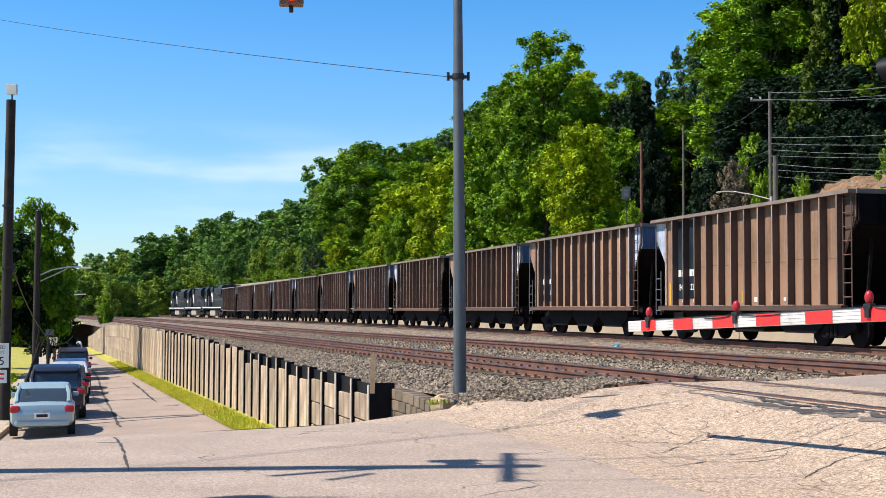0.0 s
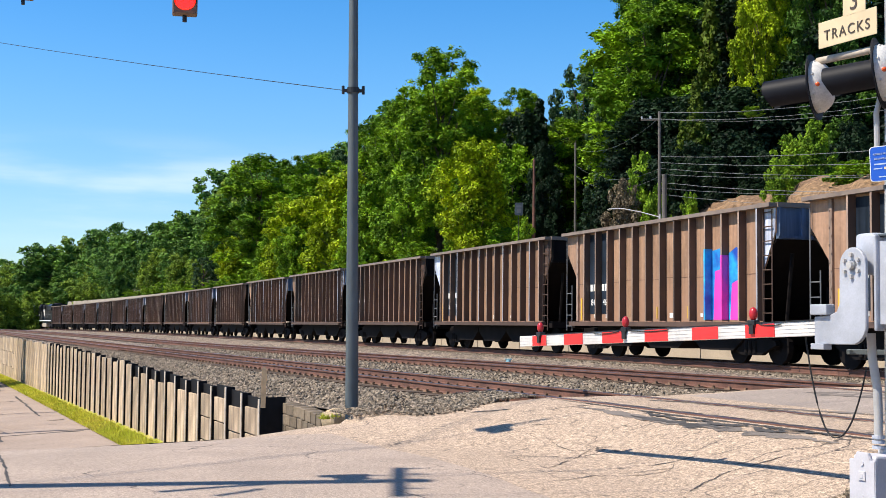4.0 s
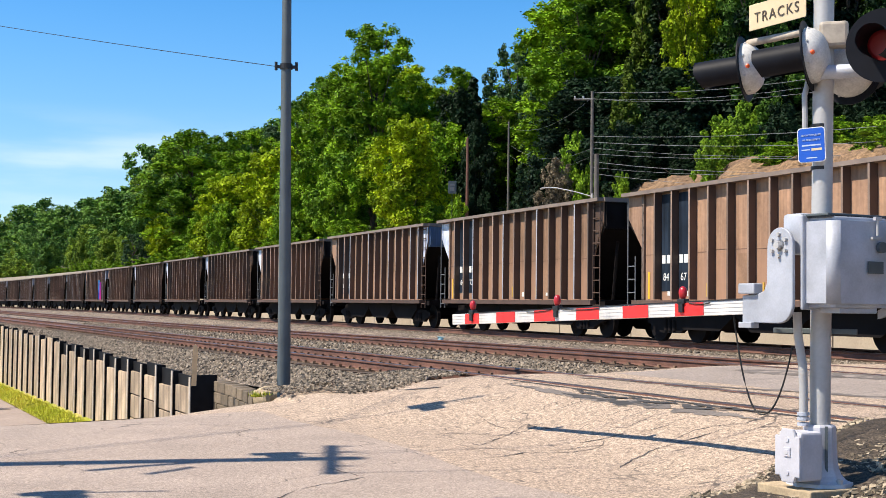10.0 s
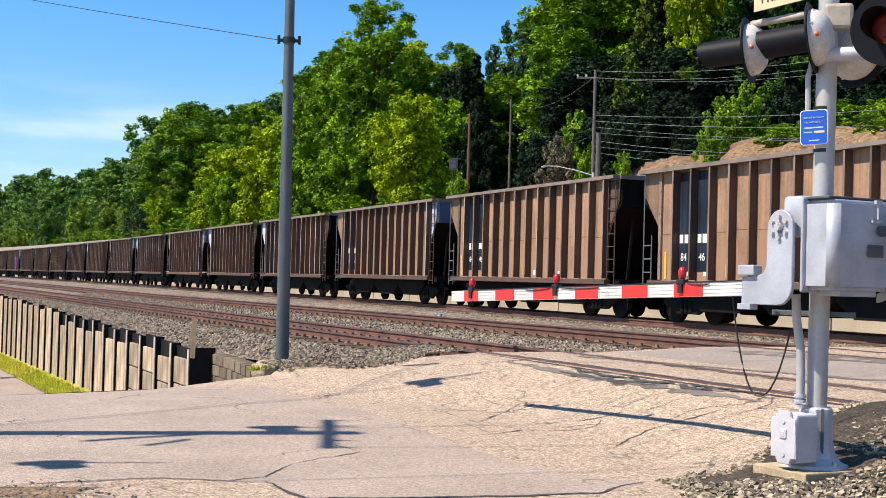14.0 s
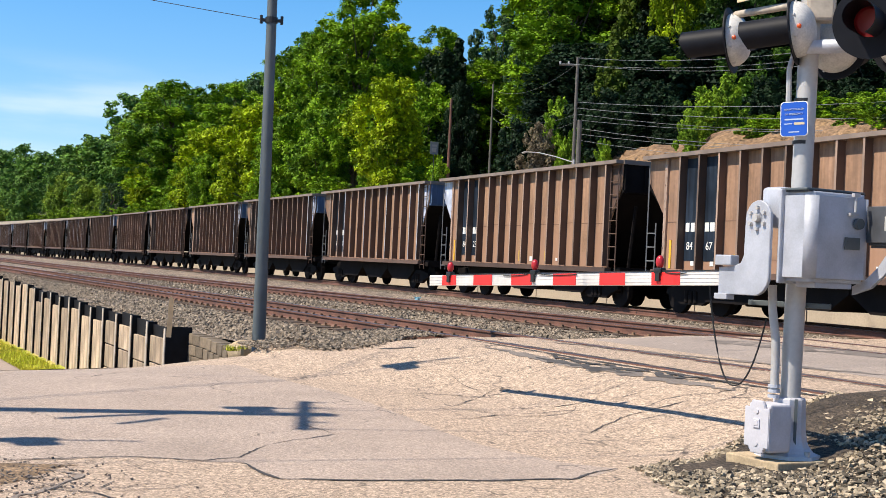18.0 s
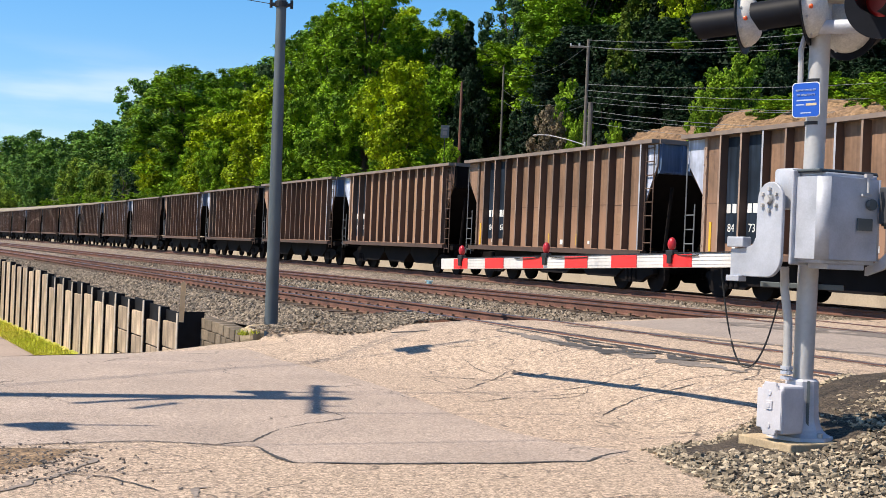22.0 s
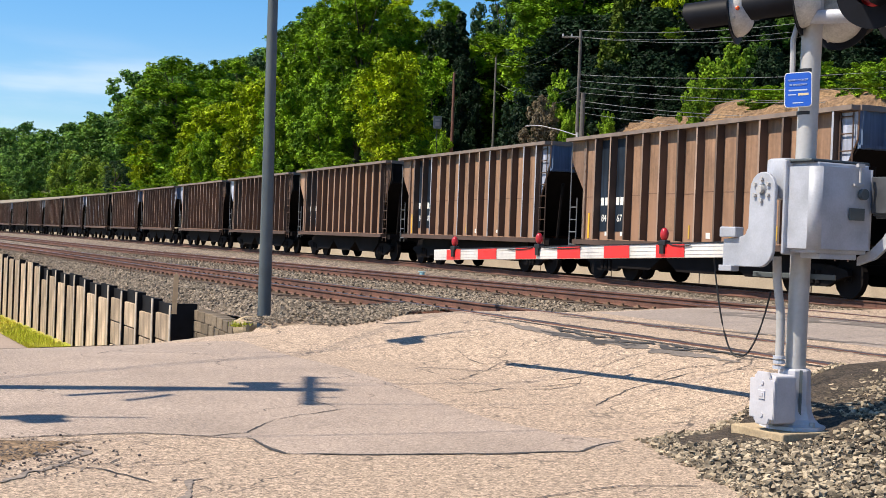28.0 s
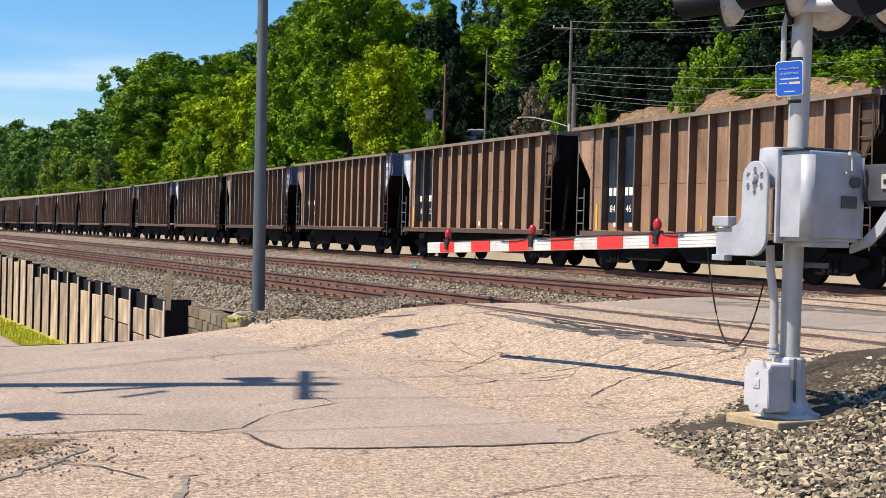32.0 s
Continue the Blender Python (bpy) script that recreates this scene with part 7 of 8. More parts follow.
def build_car(m, color, label, kind="sedan", front=False):
    """A parked car in its own frame: y ahead, base on the road."""
    L, W, Hh = {"sedan": (4.5, 1.76, 1.46), "suv": (4.7, 1.88, 1.80)}[kind]
    t = thing("car", m, label, "car", "parked cars")
    P = paint("car_paint", color)
    hw, h = W / 2, Hh / 1.46
    if kind == "sedan":
        low = [(-2.2, 0.30), (-2.25, 0.55), (-2.22, 0.92), (-1.75, 0.99), (0.9, 0.98), (1.7, 0.88), (2.15, 0.72), (2.22, 0.45), (2.15, 0.26)]
        cab = [(-1.72, 0.97), (-1.0, 1.40), (-0.4, 1.46), (0.3, 1.42), (1.15, 0.95)]
    else:
        low = [(-2.3, 0.35), (-2.35, 0.65), (-2.32, 1.05), (-1.9, 1.10), (0.9, 1.10), (1.9, 1.02), (2.2, 0.85), (2.3, 0.5), (2.2, 0.32)]
        cab = [(-2.28, 1.08), (-2.02, 1.70), (-1.4, 1.80), (0.2, 1.76), (1.2, 1.08)]
    # body: rings round the length, belt widest, shoulders drawn in
    def loft(stations, n=7):
        bm = bmesh.new()
        rings = []
        for y, z0, z1, w in stations:
            ring = []
            for k in range(2 * n):
                a = math.pi * (k + 0.5) / n
                c, s2 = math.cos(a), math.sin(a)
                px = w * math.copysign(abs(c) ** 0.38, c)
                pz = (z0 + z1) / 2 + (z1 - z0) / 2 * math.copysign(abs(s2) ** 0.45, s2)
                ring.append(bm.verts.new((px, y, pz)))
            rings.append(ring)
        for a, b in zip(rings[:-1], rings[1:]):
            for k in range(2 * n):
                bm.faces.new((a[k], a[(k + 1) % (2 * n)], b[(k + 1) % (2 * n)], b[k]))
        bm.faces.new(rings[0])
        bm.faces.new(rings[-1][::-1])
        bmesh.ops.recalc_face_normals(bm, faces=bm.faces)
        return bm
    belt = 0.97 if kind == "sedan" else 1.12
    tail = low[1][0]
    nose = low[-2][0]
    bm = loft([(tail, 0.42, belt - 0.22, hw * 0.80), (tail + 0.07, 0.32, belt - 0.06, hw * 0.92), (tail + 0.35, 0.26, belt + 0.02, hw * 0.985), (-1.2, 0.22, belt + 0.02, hw), (0.9, 0.22, belt, hw),
               (nose - 0.7, 0.24, belt - 0.10, hw * 0.98), (nose - 0.2, 0.28, belt - 0.2, hw * 0.92), (nose, 0.38, belt - 0.3, hw * 0.78)])
    part("body", bm, P, t, smooth=True)
    top = max(z for _, z in cab)
    bm = loft([(cab[0][0], belt - 0.1, belt + 0.03, hw * 0.80), ((cab[0][0] + cab[1][0]) / 2, belt - 0.1, (belt + cab[1][1]) / 2 + 0.03, hw * 0.83), (cab[1][0], belt - 0.1, cab[1][1], hw * 0.80),
               (cab[2][0], belt - 0.1, top, hw * 0.80), (cab[3][0], belt - 0.1, cab[3][1], hw * 0.80), ((cab[3][0] + cab[4][0]) / 2, belt - 0.1, (belt + cab[3][1]) / 2 + 0.04, hw * 0.83), (cab[4][0], belt - 0.1, belt, hw * 0.8)], 9)
    part("cabin", bm, GLASS_CAR, t, "tinted window glass", smooth=True)
    bm = loft([(cab[1][0] - 0.16, cab[1][1] - 0.10, cab[1][1] - 0.07, hw * 0.66), (cab[1][0], cab[1][1] - 0.09, cab[1][1] + 0.02, hw * 0.76), (cab[2][0], top - 0.10, top + 0.025, hw * 0.79),
               (cab[3][0], cab[3][1] - 0.1, cab[3][1] + 0.02, hw * 0.77), (cab[3][0] + 0.1, cab[3][1] - 0.1, cab[3][1] - 0.03, hw * 0.7)], 9)
    for x in (-1, 1):
        wire(bm, [(x * hw * 0.80, cab[0][0] - 0.02, belt), (x * hw * 0.80, (cab[0][0] + cab[1][0]) / 2, (belt + cab[1][1]) / 2 + 0.01), (x * hw * 0.74, cab[1][0], cab[1][1] - 0.03)], 0.055, 6)
        wire(bm, [(x * hw * 0.80, cab[-1][0], belt - 0.01), (x * hw * 0.80, (cab[-1][0] + cab[-2][0]) / 2, (belt + cab[-2][1]) / 2 + 0.02), (x * hw * 0.74, cab[-2][0], cab[-2][1] - 0.03)], 0.045, 6)
        wire(bm, [(x * hw * 0.86, -0.15, belt - 0.02), (x * hw * 0.78, -0.2, top - 0.06)], 0.04, 6)
    part("roof", bm, P, t, smooth=True)
    r = 0.33 if kind == "sedan" else 0.37
    for sx in (-1, 1):
        for y in (-1.35, 1.38):
            bm = bmesh.new()
            tube(bm, (sx * (hw - 0.2), y, r), (sx * (hw + 0.01), y, r), r, seg=22)
            wl = part("wheel", bm, TYRE, t)
            bm = bmesh.new()
            tube(bm, (sx * (hw - 0.05), y, r), (sx * (hw + 0.016), y, r), r * 0.62, r * 0.6, seg=16)
            part("rim", bm, CHROME, wl)
    zt = 0.85 if kind == "sedan" else 1.0
    for sx in (-1, 1):
        bm = bmesh.new()
        box(bm, sx * (hw - 0.15), low[1][0] + 0.10, zt - 0.05, 0.27, 0.24, 0.2, bevel=0.06)
        part("tail_light", bm, RED_LENS, t, "red tail lamp")
        bm = bmesh.new()
        box(bm, sx * (hw - 0.22), low[-2][0] - 0.14, zt - 0.22, 0.34, 0.2, 0.14, bevel=0.04)
        part("headlight", bm, WHITE, t, "clear headlamp")
        bm = bmesh.new()
        box(bm, sx * (hw + (0.0 if kind == "sedan" else 0.07)), 0.75, cab[0][1] + 0.1, 0.18, 0.1, 0.14, bevel=0.03)
        part("mirror", bm, P, t)
    bm = bmesh.new()
    box(bm, 0, tail - 0.005, 0.62, 0.42, 0.03, 0.16, bevel=0.006)
    pl = part("plate", bm, WHITE, t)
    bm = bmesh.new()
    box(bm, 0, tail - 0.022, 0.62, 0.30, 0.004, 0.08)
    part("plate_bar", bm, LOCO_BLACK, pl)
    bm = bmesh.new()
    box(bm, 0, tail + 0.06, 0.42, W * 0.84, 0.16, 0.2, bevel=0.07)
    part("bumper", bm, LOCO_BLACK if kind == "suv" else P, t)
    bm = bmesh.new()
    box(bm, 0, tail + 0.0, 0.76, 0.12, 0.02, 0.06, bevel=0.01)
    part("badge", bm, CHROME, t)
    return t


def build_parked():
    spec = (("sedan", (0.34, 0.46, 0.51), "silver-blue sedan parked at the kerb", 22.2), ("suv", (0.02, 0.025, 0.05), "dark blue sport utility car parked at the kerb", 28.6),
            ("sedan", (0.03, 0.03, 0.03), "black sedan parked at the kerb", 36.5), ("sedan", (0.06, 0.12, 0.25), "blue sedan parked at the kerb", 47.0), ("suv", (0.05, 0.04, 0.05), "dark sport utility car parked at the kerb", 57.5),
            ("sedan", (0.55, 0.57, 0.60), "silver sedan parked at the kerb", 42.0), ("sedan", (0.03, 0.04, 0.07), "dark sedan parked at the kerb", 70.0), ("suv", (0.6, 0.62, 0.62), "white sport utility car parked at the kerb", 84.0))
    for kind, color, label, w in spec:
        e = left_edge(w)
        slope = (left_edge(w + 1) - left_edge(w - 1)) / 5
        x, y = xy(w, e + 1.12)
        dz = street_z(w + 1, e + 1.12) - street_z(w - 1, e + 1.12)
        build_car(pose(x, y, street_z(w, e + 1.12) + 0.012, 0, 0, 0) @ pose(0, 0, 0, math.degrees(math.atan(dz / 2)), 0, 17.5 - math.degrees(math.atan(slope))), color, label, kind)


build_parked()


POLE_A = (26.18, -10.97)


def build_street_poles():
    def ground(w, v):
        return street_z(w, v) + 0.14
    w, v = POLE_A
    x, y = xy(w, v)
    z = ground(w, v)
    t = thing("utility_pole", pose(x, y, z), "dark wooden utility pole with a pale box on top", "utility pole", "utility poles")
    bm = bmesh.new()
    tube(bm, (0, 0, 0), (0.03, 0, 10.4), 0.18, 0.15, seg=12)
    part("shaft", bm, WOOD_POLE, t, smooth=True)
    bm = bmesh.new()
    tube(bm, (0.06, 0, 10.2), (0.06, 0, 10.62), 0.025, seg=6)
    part("mount", bm, BLACK, t)
    bm = bmesh.new()
    box(bm, 0.05, 0, 10.75, 0.32, 0.18, 0.32, bevel=0.01)
    part("antenna_box", bm, WHITE, t, "pale antenna box")
    for zz in (6.9, 4.9):
        bm = bmesh.new()
        tube(bm, (0, 0, zz), (0, 0, zz + 0.08), 0.18, seg=12)
        part("band", bm, BLACK, t)
    bm = bmesh.new()
    box(bm, 0.2, 0, 4.9, 0.12, 0.1, 0.25, bevel=0.02)
    part("cable_box", bm, BLACK, t)
    bm = bmesh.new()
    wire(bm, sag((x + 0.2, y, z + 4.85), (x - 5.0, y + 25, z + 2.2), 1.2, 12), 0.02, 5)
    tagged(new("service_wire", to_mesh("service_wire", bm, CABLE)), "thin service wire drooping from the pole", "wire", "overhead wires")
    # speed sign on its own post in front of the pole
    sx, sy = xy(24.2, -11.12)
    sz = ground(24.2, -11.12)
    s = thing("speed_sign", pose(sx, sy, sz, 0, 0, 17), "white speed limit sign on a steel post", "road sign")
    bm = bmesh.new()
    tube(bm, (0, 0.03, 0), (0, 0.03, 2.5), 0.03, seg=8)
    part("post", bm, ALU, s)
    bm = bmesh.new()
    box(bm, 0, 0, 2.15, 0.6, 0.006, 0.75, bevel=0.002)
    p = part("panel", bm, WHITE, s)
    for text, size, zz in (("SPEED", 0.15, 2.35), ("LIMIT", 0.15, 2.19), ("25", 0.36, 1.86)):
        share("sign_text", text_mesh(text, size, BLACK), p, pose(0, -0.008, zz, 90, 0, 0))
    bm = bmesh.new()
    box(bm, 0, 0, 1.5, 0.5, 0.006, 0.4)
    q = part("lower_panel", bm, WHITE, s)
    for k in range(2):
        bm = bmesh.new()
        box(bm, 0, -0.006, 1.58 - 0.14 * k, 0.34, 0.003, 0.06)
        part("text_bar", bm, RED, q)
    # second pole with a lamp arm
    x, y = -16.3, 51.6
    w, v = wv(x, y)
    z = ground(w, v)
    t = thing("utility_pole", pose(x, y, z), "dark wooden pole with a street lamp arm", "utility pole", "utility poles")
    bm = bmesh.new()
    tube(bm, (0, 0, 0), (0.02, 0, 7.6), 0.15, 0.11, seg=12)
    part("shaft", bm, WOOD_POLE, t, smooth=True)
    bm = bmesh.new()
    wire(bm, [Vector(p) for p in ((0.05, 0, 5.0), (0.6, 0.05, 5.25), (1.3, 0.1, 5.38), (1.75, 0.12, 5.36))], 0.028, 8)
    wire(bm, [Vector(p) for p in ((0.05, 0, 4.75), (0.7, 0.05, 5.05), (1.2, 0.1, 5.3))], 0.02, 6)
    part("lamp_arm", bm, ALU, t)
    bm = bmesh.new()
    box(bm, 1.95, 0.12, 5.33, 0.42, 0.2, 0.08, bevel=0.03)
    part("lamp_head", bm, ALU, t)
    # far lamp
    x, y = -28.0, 93.0
    w, v = wv(x, y)
    z = ground(w, v)
    t = thing("street_lamp", pose(x, y, z), "slim street lamp with a curved arm", "street lamp", "street lamps")
    bm = bmesh.new()
    tube(bm, (0, 0, 0), (0, 0, 6.4), 0.11, 0.08, seg=10)
    part("shaft", bm, WOOD_GREY, t)
    bm = bmesh.new()
    wire(bm, [Vector(p) for p in ((0.05, 0, 4.4), (0.5, 0, 4.9), (1.2, 0, 5.15), (2.2, 0, 5.2))], 0.04, 8)
    part("lamp_arm", bm, ALU, t)
    bm = bmesh.new()
    box(bm, 0, -0.12, 1.9, 0.34, 0.02, 0.5)
    part("notice", bm, WHITE, t)
    # basketball hoop at the kerb
    x, y = -21.6, 70.6
    w, v = wv(x, y)
    z = ground(w, v)
    t = thing("basketball_hoop", pose(x, y, z, 0, 0, 20), "street basketball hoop on a dark post", "basketball hoop")
    bm = bmesh.new()
    tube(bm, (0, 0, 0), (0, 0, 2.6), 0.10, 0.08, seg=8)
    part("post", bm, BLACK, t)
    bm = bmesh.new()
    box(bm, 0.05, -0.3, 2.6, 0.42, 0.04, 0.3, bevel=0.01)
    part("backboard", bm, POLE_GREY, t)
    bm = bmesh.new()
    for k in range(16):
        a, b = radians(22.5 * k), radians(22.5 * k + 22.5)
        tube(bm, (0.25 + 0.22 * math.cos(a), -0.55 + 0.22 * math.sin(a), 2.3), (0.25 + 0.22 * math.cos(b), -0.55 + 0.22 * math.sin(b), 2.3), 0.015, seg=5)
    part("rim", bm, WHITE, t)
    bm = bmesh.new()
    for k in range(8):
        a = radians(45 * k)
        tube(bm, (0.25 + 0.22 * math.cos(a), -0.55 + 0.22 * math.sin(a), 2.3), (0.25 + 0.14 * math.cos(a + 0.4), -0.55 + 0.14 * math.sin(a + 0.4), 1.9), 0.012, seg=4)
    part("net", bm, WHITE, t)


build_street_poles()


def build_left_trees():
    rng = random.Random(9)
    for kind, az, top, bot, d, w in (("mid", -17.35, 4.45, -1.5, 84, 5.6), ("dark", -17.0, 1.6, -1.6, 88, 4.6), ("dark", -18.9, 3.2, -1.5, 82, 5.0), ("mid", -18.7, 2.6, -1.4, 92, 6.0), ("mid", -20.6, 3.6, -1.5, 78, 7.0),
                                     ("mid", -16.9, 2.0, -1.2, 130, 4.5), ("mid", -14.7, 0.45, -0.9, 150, 2.2)):
        a = radians(az)
        z0, z1 = EYE[2] + d * math.tan(radians(bot)), EYE[2] + d * math.tan(radians(top))
        plant(kind, d * math.sin(a), d * math.cos(a), z0 - 0.8, z1 - z0 + 0.8, w, "leafy green tree beside the street")
    for az, top, bot, d, w in ((-18.7, -2.6, -3.6, 52, 1.2),):
        a = radians(az)
        z0, z1 = EYE[2] + d * math.tan(radians(bot)), EYE[2] + d * math.tan(radians(top))
        plant("scrub", d * math.sin(a), d * math.cos(a), z0 - 0.2, z1 - z0 + 0.2, w, "clipped green shrub by the lawn")


build_left_trees()


# ---- overhead: signals, wire, and the pole whose shadow lies on the pavement ----
def build_signal(x, y, z, turn):
    t = thing("traffic_signal", pose(x, y, z, 0, 0, turn), "hanging traffic signal showing a red light", "traffic signal", "hanging signals")
    bm = bmesh.new()
    box(bm, 0, 0.08, 0.20, 0.33, 0.2, 0.36, bevel=0.02)
    h = part("housing", bm, SIGNAL_BROWN, t)
    bm = bmesh.new()
    tube(bm, (0, -0.03, 0.21), (0, -0.05, 0.21), 0.145, 0.13, seg=24)
    part("lens", bm, RED_GLOW, h, "glowing red lens")
    bm = bmesh.new()
    ring = []
    for k in range(17):
        a = radians(-20 + 220 * k / 16)
        ring.append([bm.verts.new((0.155 * f * math.cos(a), yy, 0.21 + 0.155 * f * math.sin(a))) for f, yy in ((1, -0.02), (1, -0.24), (0.97, -0.24), (0.97, -0.02))])
    for a, b in zip(ring[:-1], ring[1:]):
        for i in range(4):
            bm.faces.new((a[i], a[(i + 1) % 4], b[(i + 1) % 4], b[i]))
    bmesh.ops.recalc_face_normals(bm, faces=bm.faces)
    part("visor", bm, BLACK, h)
    bm = bmesh.new()
    tube(bm, (0, 0.08, -0.07), (0, 0.08, 0.03), 0.03, seg=8)
    part("bottom_fitting", bm, BLACK, t)
    bm = bmesh.new()
    tube(bm, (0, 0.08, 0.38), (0, 0.08, 1.4), 0.025, seg=8)
    part("hanger", bm, BLACK, t)


build_signal(-2.06, 17.17, 5.69, 7)
build_signal(-5.1, 20.99, 6.79, 13)
build_signal(-4.46, 13.2, 5.95, 18)
build_signal(-6.27, 10.4, 5.95, 30)


def build_overhead():
    bm = bmesh.new()
    wire(bm, sag((-12.0, 15.65, 7.43), (8.0, 18.75, 7.43), 0.35, 14), 0.012, 5)
    tagged(new("span_wire", to_mesh("span_wire", bm, CABLE)), "steel span wire that carries the signals", "wire", "overhead wires")
    bm = bmesh.new()
    wire(bm, sag((0.1, 21.6, 5.54), (-16.2, 41.5, 11.3), 0.12, 20), 0.0065, 5)
    tagged(new("overhead_wire", to_mesh("overhead_wire", bm, CABLE)), "thin dark wire running from the grey pole", "wire", "overhead wires")
    # tall wooden pole at the corner
    t = thing("utility_pole", pose(-6.75, 12.55, -0.05), "tall dark wooden utility pole with crossarm at the corner", "utility pole", "utility poles")
    bm = bmesh.new()
    tube(bm, (0, 0, -0.3), (0, 0, 10.25), 0.19, 0.15, seg=12)
    part("shaft", bm, WOOD_POLE, t, smooth=True)
    for z in (9.8,):
        bm = bmesh.new()
        box(bm, 0.12, 0, z, 0.09, 2.4, 0.10, m=pose(0, 0, 0, 0, 0, -3))
        a = part("crossarm", bm, WOOD_POLE, t)
        for y in (-1.1, -0.6, 0.6, 1.1):
            bm = bmesh.new()
            p = pose(0, 0, 0, 0, 0, -3) @ Vector((0.12, y, z + 0.05))
            tube(bm, p, p + Vector((0, 0, 0.28)), 0.04, 0.03, seg=8)
            part("insulator", bm, ALU, a)
    for y, r in ((-1.1, 0.011), (0.6, 0.011)):
        bm = bmesh.new()
        wire(bm, sag((-6.6, 12.55 + y, 9.95), (24.0, 16.5 + y * 1.3, 10.2), 0.5, 16), r, 5)
        tagged(new("overhead_wire", to_mesh("overhead_wire", bm, CABLE)), "thin dark wire from the corner pole", "wire", "overhead wires")
    for k, pts in enumerate((((0.1, -0.05, 8.3), (0.06, -0.35, 7.45), (0.0, -0.65, 6.9)), ((0.14, -0.5, 7.95), (0.12, -0.75, 7.75), (0.1, -1.0, 7.5)))):
        bm = bmesh.new()
        wire(bm, pts, 0.06 - 0.015 * k, 7)
        part("cable_splice", bm, CABLE, t)
    for k in range(2):                                 # a pair of cables that climbs towards the hill
        bm = bmesh.new()
        wire(bm, sag((-12.2 + 0.16 * k, 10.2, 9.1), (22.0 + 0.2 * k, 52.0, 20.0), 0.3, 18), 0.011, 5)
        tagged(new("overhead_wire", to_mesh("overhead_wire", bm, CABLE)), "dark cable climbing towards the wooded hill", "wire", "overhead wires")
    for a, b in (((-6.0, 21.5, 8.5), (8.0, 22.9, 8.4)), ((-4.4, 12.9, 7.32), (8.0, 17.0, 7.5)), ((-6.2, 9.6, 7.32), (9.0, 13.0, 7.5))):
        bm = bmesh.new()
        wire(bm, sag((a[0] - 6, a[1] - 1.6, a[2]), b, 0.1, 14), 0.010, 5)
        tagged(new("span_wire", to_mesh("span_wire", bm, CABLE)), "steel span wire that carries the signals", "wire", "overhead wires")


build_overhead()


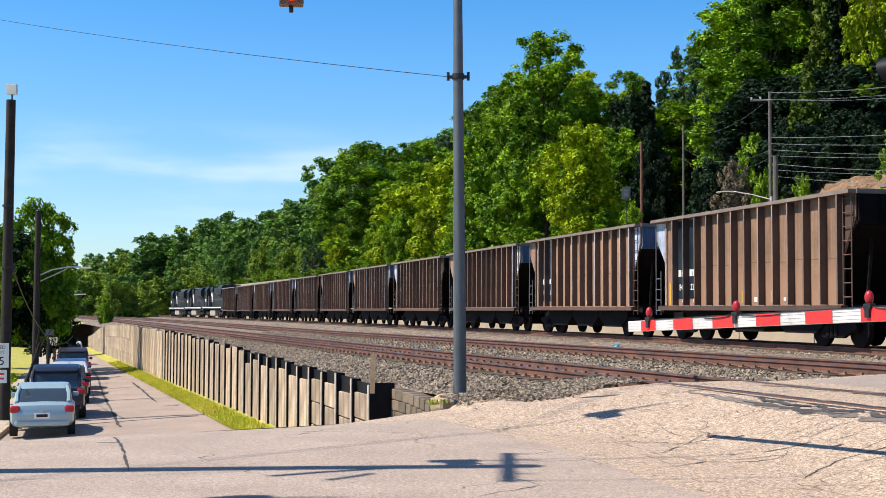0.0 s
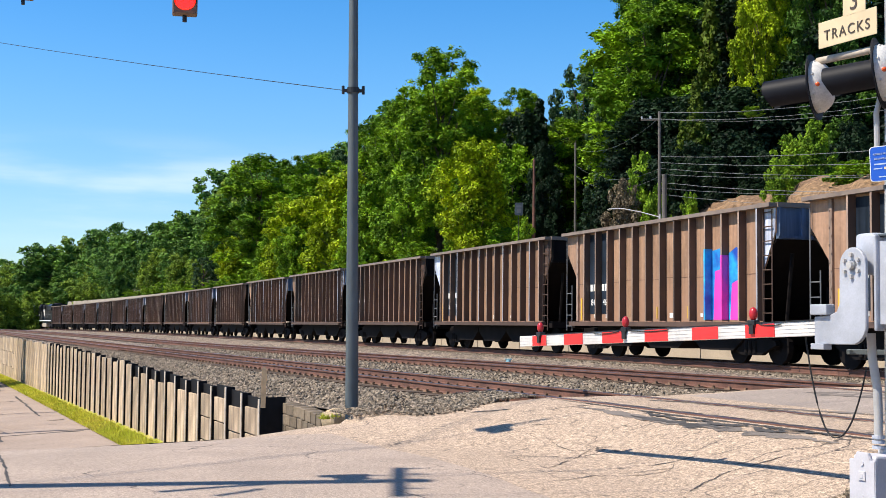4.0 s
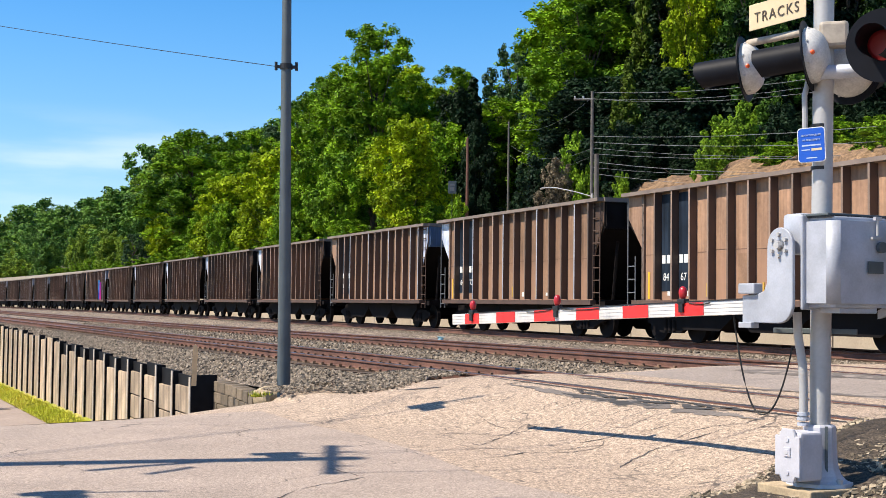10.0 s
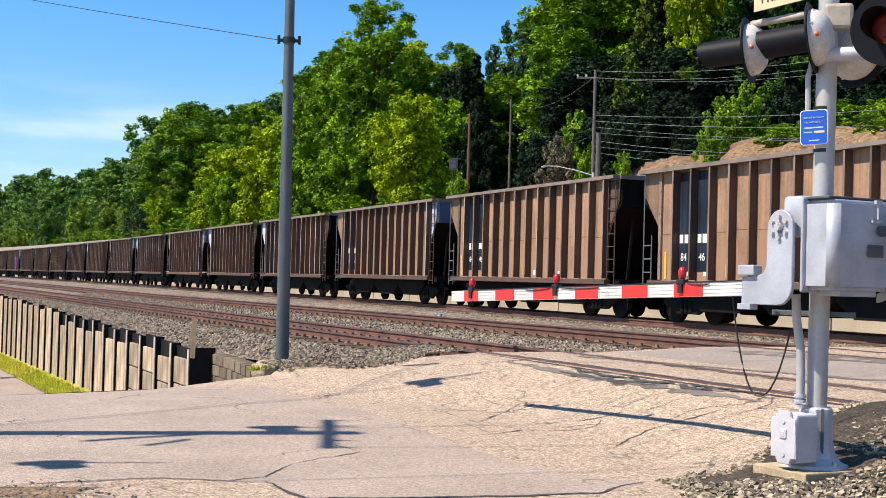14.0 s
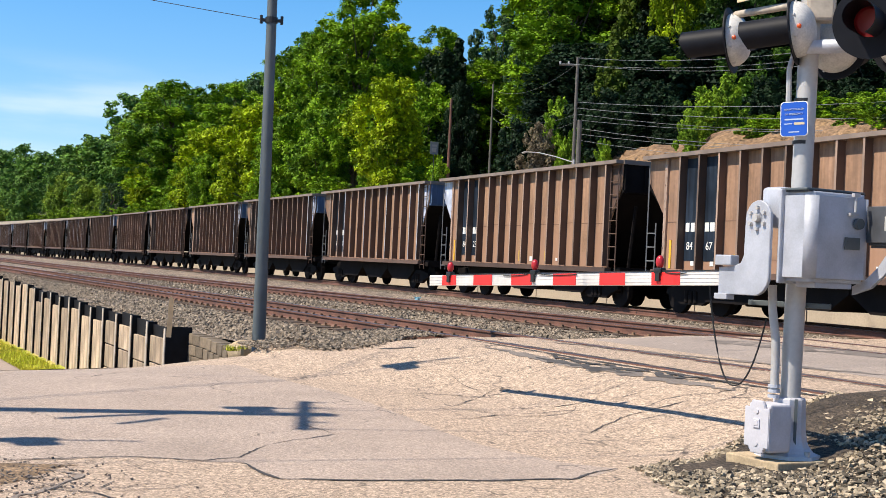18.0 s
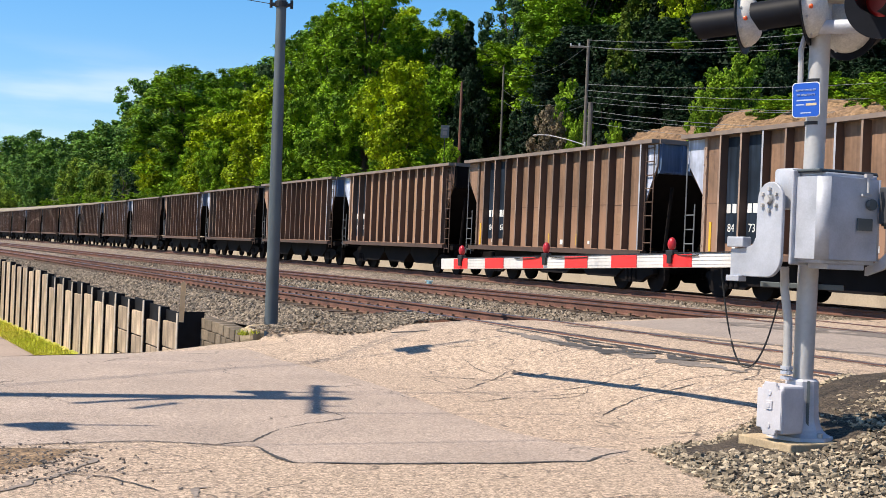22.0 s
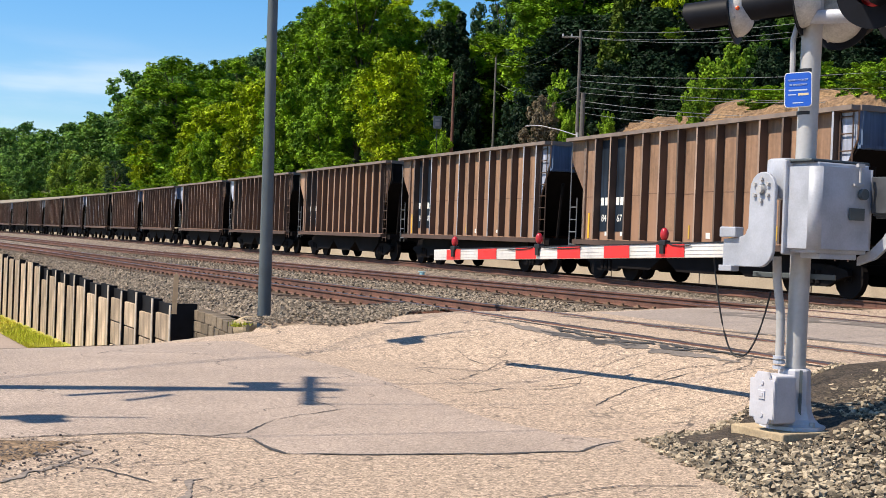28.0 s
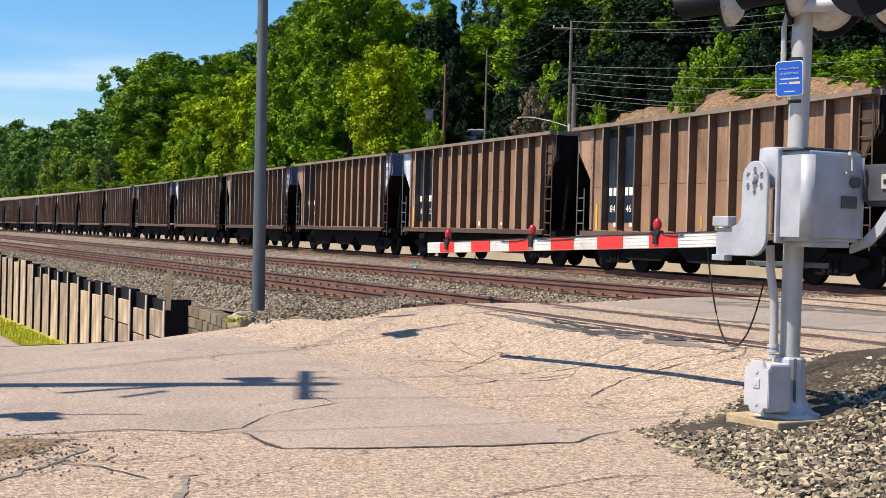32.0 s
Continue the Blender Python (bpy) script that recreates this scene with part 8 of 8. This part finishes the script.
def build_bits():
    t = thing("survey_stake", pose(-1.31, 24.0, 0.05, 0, 1.5, 0), "raw wooden survey stake beside the wall", "stake")
    bm = bmesh.new()
    prism(bm, [(-0.045, 0), (0.045, 0), (0.045, 0.7), (0.0, 0.76), (-0.045, 0.72)], "y", -0.015, 0.015)
    part("lath", bm, STAKE, t)
    t = thing("marker", pose(5.6, 41.5, 0.28), "small pale blue plastic marker in the ballast", "marker")
    bm = bmesh.new()
    tube(bm, (0, 0, 0), (0, 0, 0.22), 0.11, 0.08, seg=12)
    part("cup", bm, PALE_BLUE, t)
    bm = bmesh.new()
    box(bm, 0, 0, 0.24, 0.24, 0.1, 0.03, bevel=0.008)
    part("lid", bm, PALE_BLUE, t)
    rng = random.Random(4)
    vs, fs = [], []
    for cx, cy, cz, n, sp, hgt in ((-0.16, 21.4, 0.04, 90, 0.06, 0.10), (0.0, 21.3, 0.08, 40, 0.05, 0.07)):
        for _ in range(n):
            x, y = cx + rng.gauss(0, sp), cy + rng.gauss(0, sp)
            a, h = rng.random() * 6.28, hgt * rng.uniform(0.4, 1.2)
            lx, ly = rng.gauss(0, 0.3) * h, rng.gauss(0, 0.3) * h
            i = len(vs)
            dx, dy = 0.008 * math.cos(a), 0.008 * math.sin(a)
            vs += [(x - dx, y - dy, cz), (x + dx, y + dy, cz), (x + lx, y + ly, cz + h)]
            fs.append((i, i + 1, i + 2))
    me = bpy.data.meshes.new("weeds")
    me.from_pydata(vs, [], fs)
    me.materials.append(BLADE)
    tagged(new("weeds", me), "tuft of yellow-green weeds by the blocks", "weeds", "", "stuff")
    vs, fs = [], []
    for _ in range(22000):                             # grass of the verge
        w = 12.2 + 72 * rng.random() ** 1.6
        v = rng.uniform(-4.75, -3.95)
        x, y = xy(w, v)
        z = street_z(w, -4.7) + 0.02 + 0.14 * smooth01(-4.7, -3.7, v)
        a, h = rng.random() * 6.28, rng.uniform(0.05, 0.13)
        i = len(vs)
        dx, dy = 0.014 * math.cos(a), 0.014 * math.sin(a)
        vs += [(x - dx, y - dy, z), (x + dx, y + dy, z), (x + rng.gauss(0, 0.04), y + rng.gauss(0, 0.04), z + h)]
        fs.append((i, i + 1, i + 2))
    me = bpy.data.meshes.new("verge_grass")
    me.from_pydata(vs, [], fs)
    me.materials.append(BLADE)
    tagged(new("verge_grass", me), "short bright grass along the wall", "grass", "", "stuff")
    # street cracks
    def crack(pts, width, seed):
        r2 = random.Random(seed)
        bm = bmesh.new()
        prev = None
        for (w0, v0), (w1, v1) in zip(pts[:-1], pts[1:]):
            n = max(2, int(math.hypot(w1 - w0, v1 - v0) / 0.5))
            for i in range(n + 1):
                f = i / n
                w, v = w0 + (w1 - w0) * f, v0 + (v1 - v0) * f + r2.gauss(0, 0.022)
                hw = width * r2.uniform(0.3, 1)
                across = abs(v1 - v0) > abs(w1 - w0)
                p = [bm.verts.new((*xy(w + (sg * hw if across else 0), v + (0 if across else sg * hw)), street_z(w, v) + 0.008)) for sg in (-0.5, 0.5)]
                if prev:
                    bm.faces.new((prev[0], prev[1], p[1], p[0]))
                prev = p
            
        bmesh.ops.recalc_face_normals(bm, faces=bm.faces)
        if sum(f.normal.z for f in bm.faces) < 0:
            bmesh.ops.reverse_faces(bm, faces=bm.faces)
        struct("street_crack", bm, CRACK, "long dark crack along the street", "crack")
    crack([(22, -7.6), (40, -7.2), (60, -6.6), (95, -6.2)], 0.13, 1)
    crack([(24, -9.2), (24.4, -5.0)], 0.2, 2)
    crack([(33, -5.6), (42, -5.4), (50, -5.3)], 0.12, 3)
    crack([(30, -5.6), (30.3, -5.0)], 0.25, 4)
    crack([(45, -8.0), (45.2, -5.2)], 0.15, 5)


build_bits()


def build_sapling():
    """Bare leaning sapling at the edge of the lawn."""
    z0 = street_z(29.3, -11.1) + 0.14
    t = thing("sapling", pose(-14.77, 44.6, z0), "bare leaning sapling with a few thin branches", "tree")
    bm = bmesh.new()
    wire(bm, [(0, 0, -0.1), (0.28, 0.1, 0.9), (0.62, 0.2, 2.0), (0.74, 0.23, 2.45)], 0.045, 7)
    trunk = part("trunk", bm, WOOD_POLE, t)
    for tip in ((1.12, 0.35, 2.95), (0.72, 0.25, 2.95), (0.95, 0.1, 2.5), (0.35, 0.3, 2.2)):
        bm = bmesh.new()
        wire(bm, [(0.60, 0.2, 1.95), ((0.6 + tip[0]) / 2, 0.22, (1.95 + tip[2]) / 2 + 0.05), tip], 0.018, 5)
        part("branch", bm, WOOD_POLE, t)


build_sapling()


# ---- the white car that comes down the hill road ----
def build_hill_car():
    d = (ROAD_B - ROAD_A).normalized()
    n = Vector((d.y, -d.x, 0)).normalized()
    rows = []
    for k in range(0, 27):
        p = ROAD_A + d * (k * 6.0 - 3.0)
        rows.append([p - n * 1.9, p, p + n * 1.9])
    # the road's colour already holds the trees' shade
    sheet("hill_road", rows, SHADED_ROAD, "narrow road down the wooded hill", "road")
    c = build_car(Matrix(), (0.62, 0.64, 0.66), "white sport utility car driving down the hill road", "suv")
    c["group"] = "moving cars"
    return c


HILL_CAR = build_hill_car()


# ---- what moves ----
def motions():
    """The coal train runs steadily away along the far track."""
    for ob, s0 in CARS:
        rows = []
        for k in range(0, 33):
            s = s0 + SPEED * k + 0.8 * (1 - smooth01(0, 6, k)) - 0.25 * math.sin(k * 0.35) * smooth01(4, 8, k)
            x, y, z, h = T3.at(s)
            rows.append((float(k), pose(x, y, z, 0, 0, h)))
        walk(ob, rows)
    d = (ROAD_B - ROAD_A).normalized()
    turn = math.degrees(math.atan2(-(-d.x), -d.y))
    rows = []
    for t, run in ((0, 150), (28, 40), (30, 22.5), (31, 9.6), (32, 0)):
        q = ROAD_A + d * run
        rows.append((float(t), pose(q.x, q.y, q.z + 0.02, 0, 0, turn)))
    walk(HILL_CAR, rows)


motions()
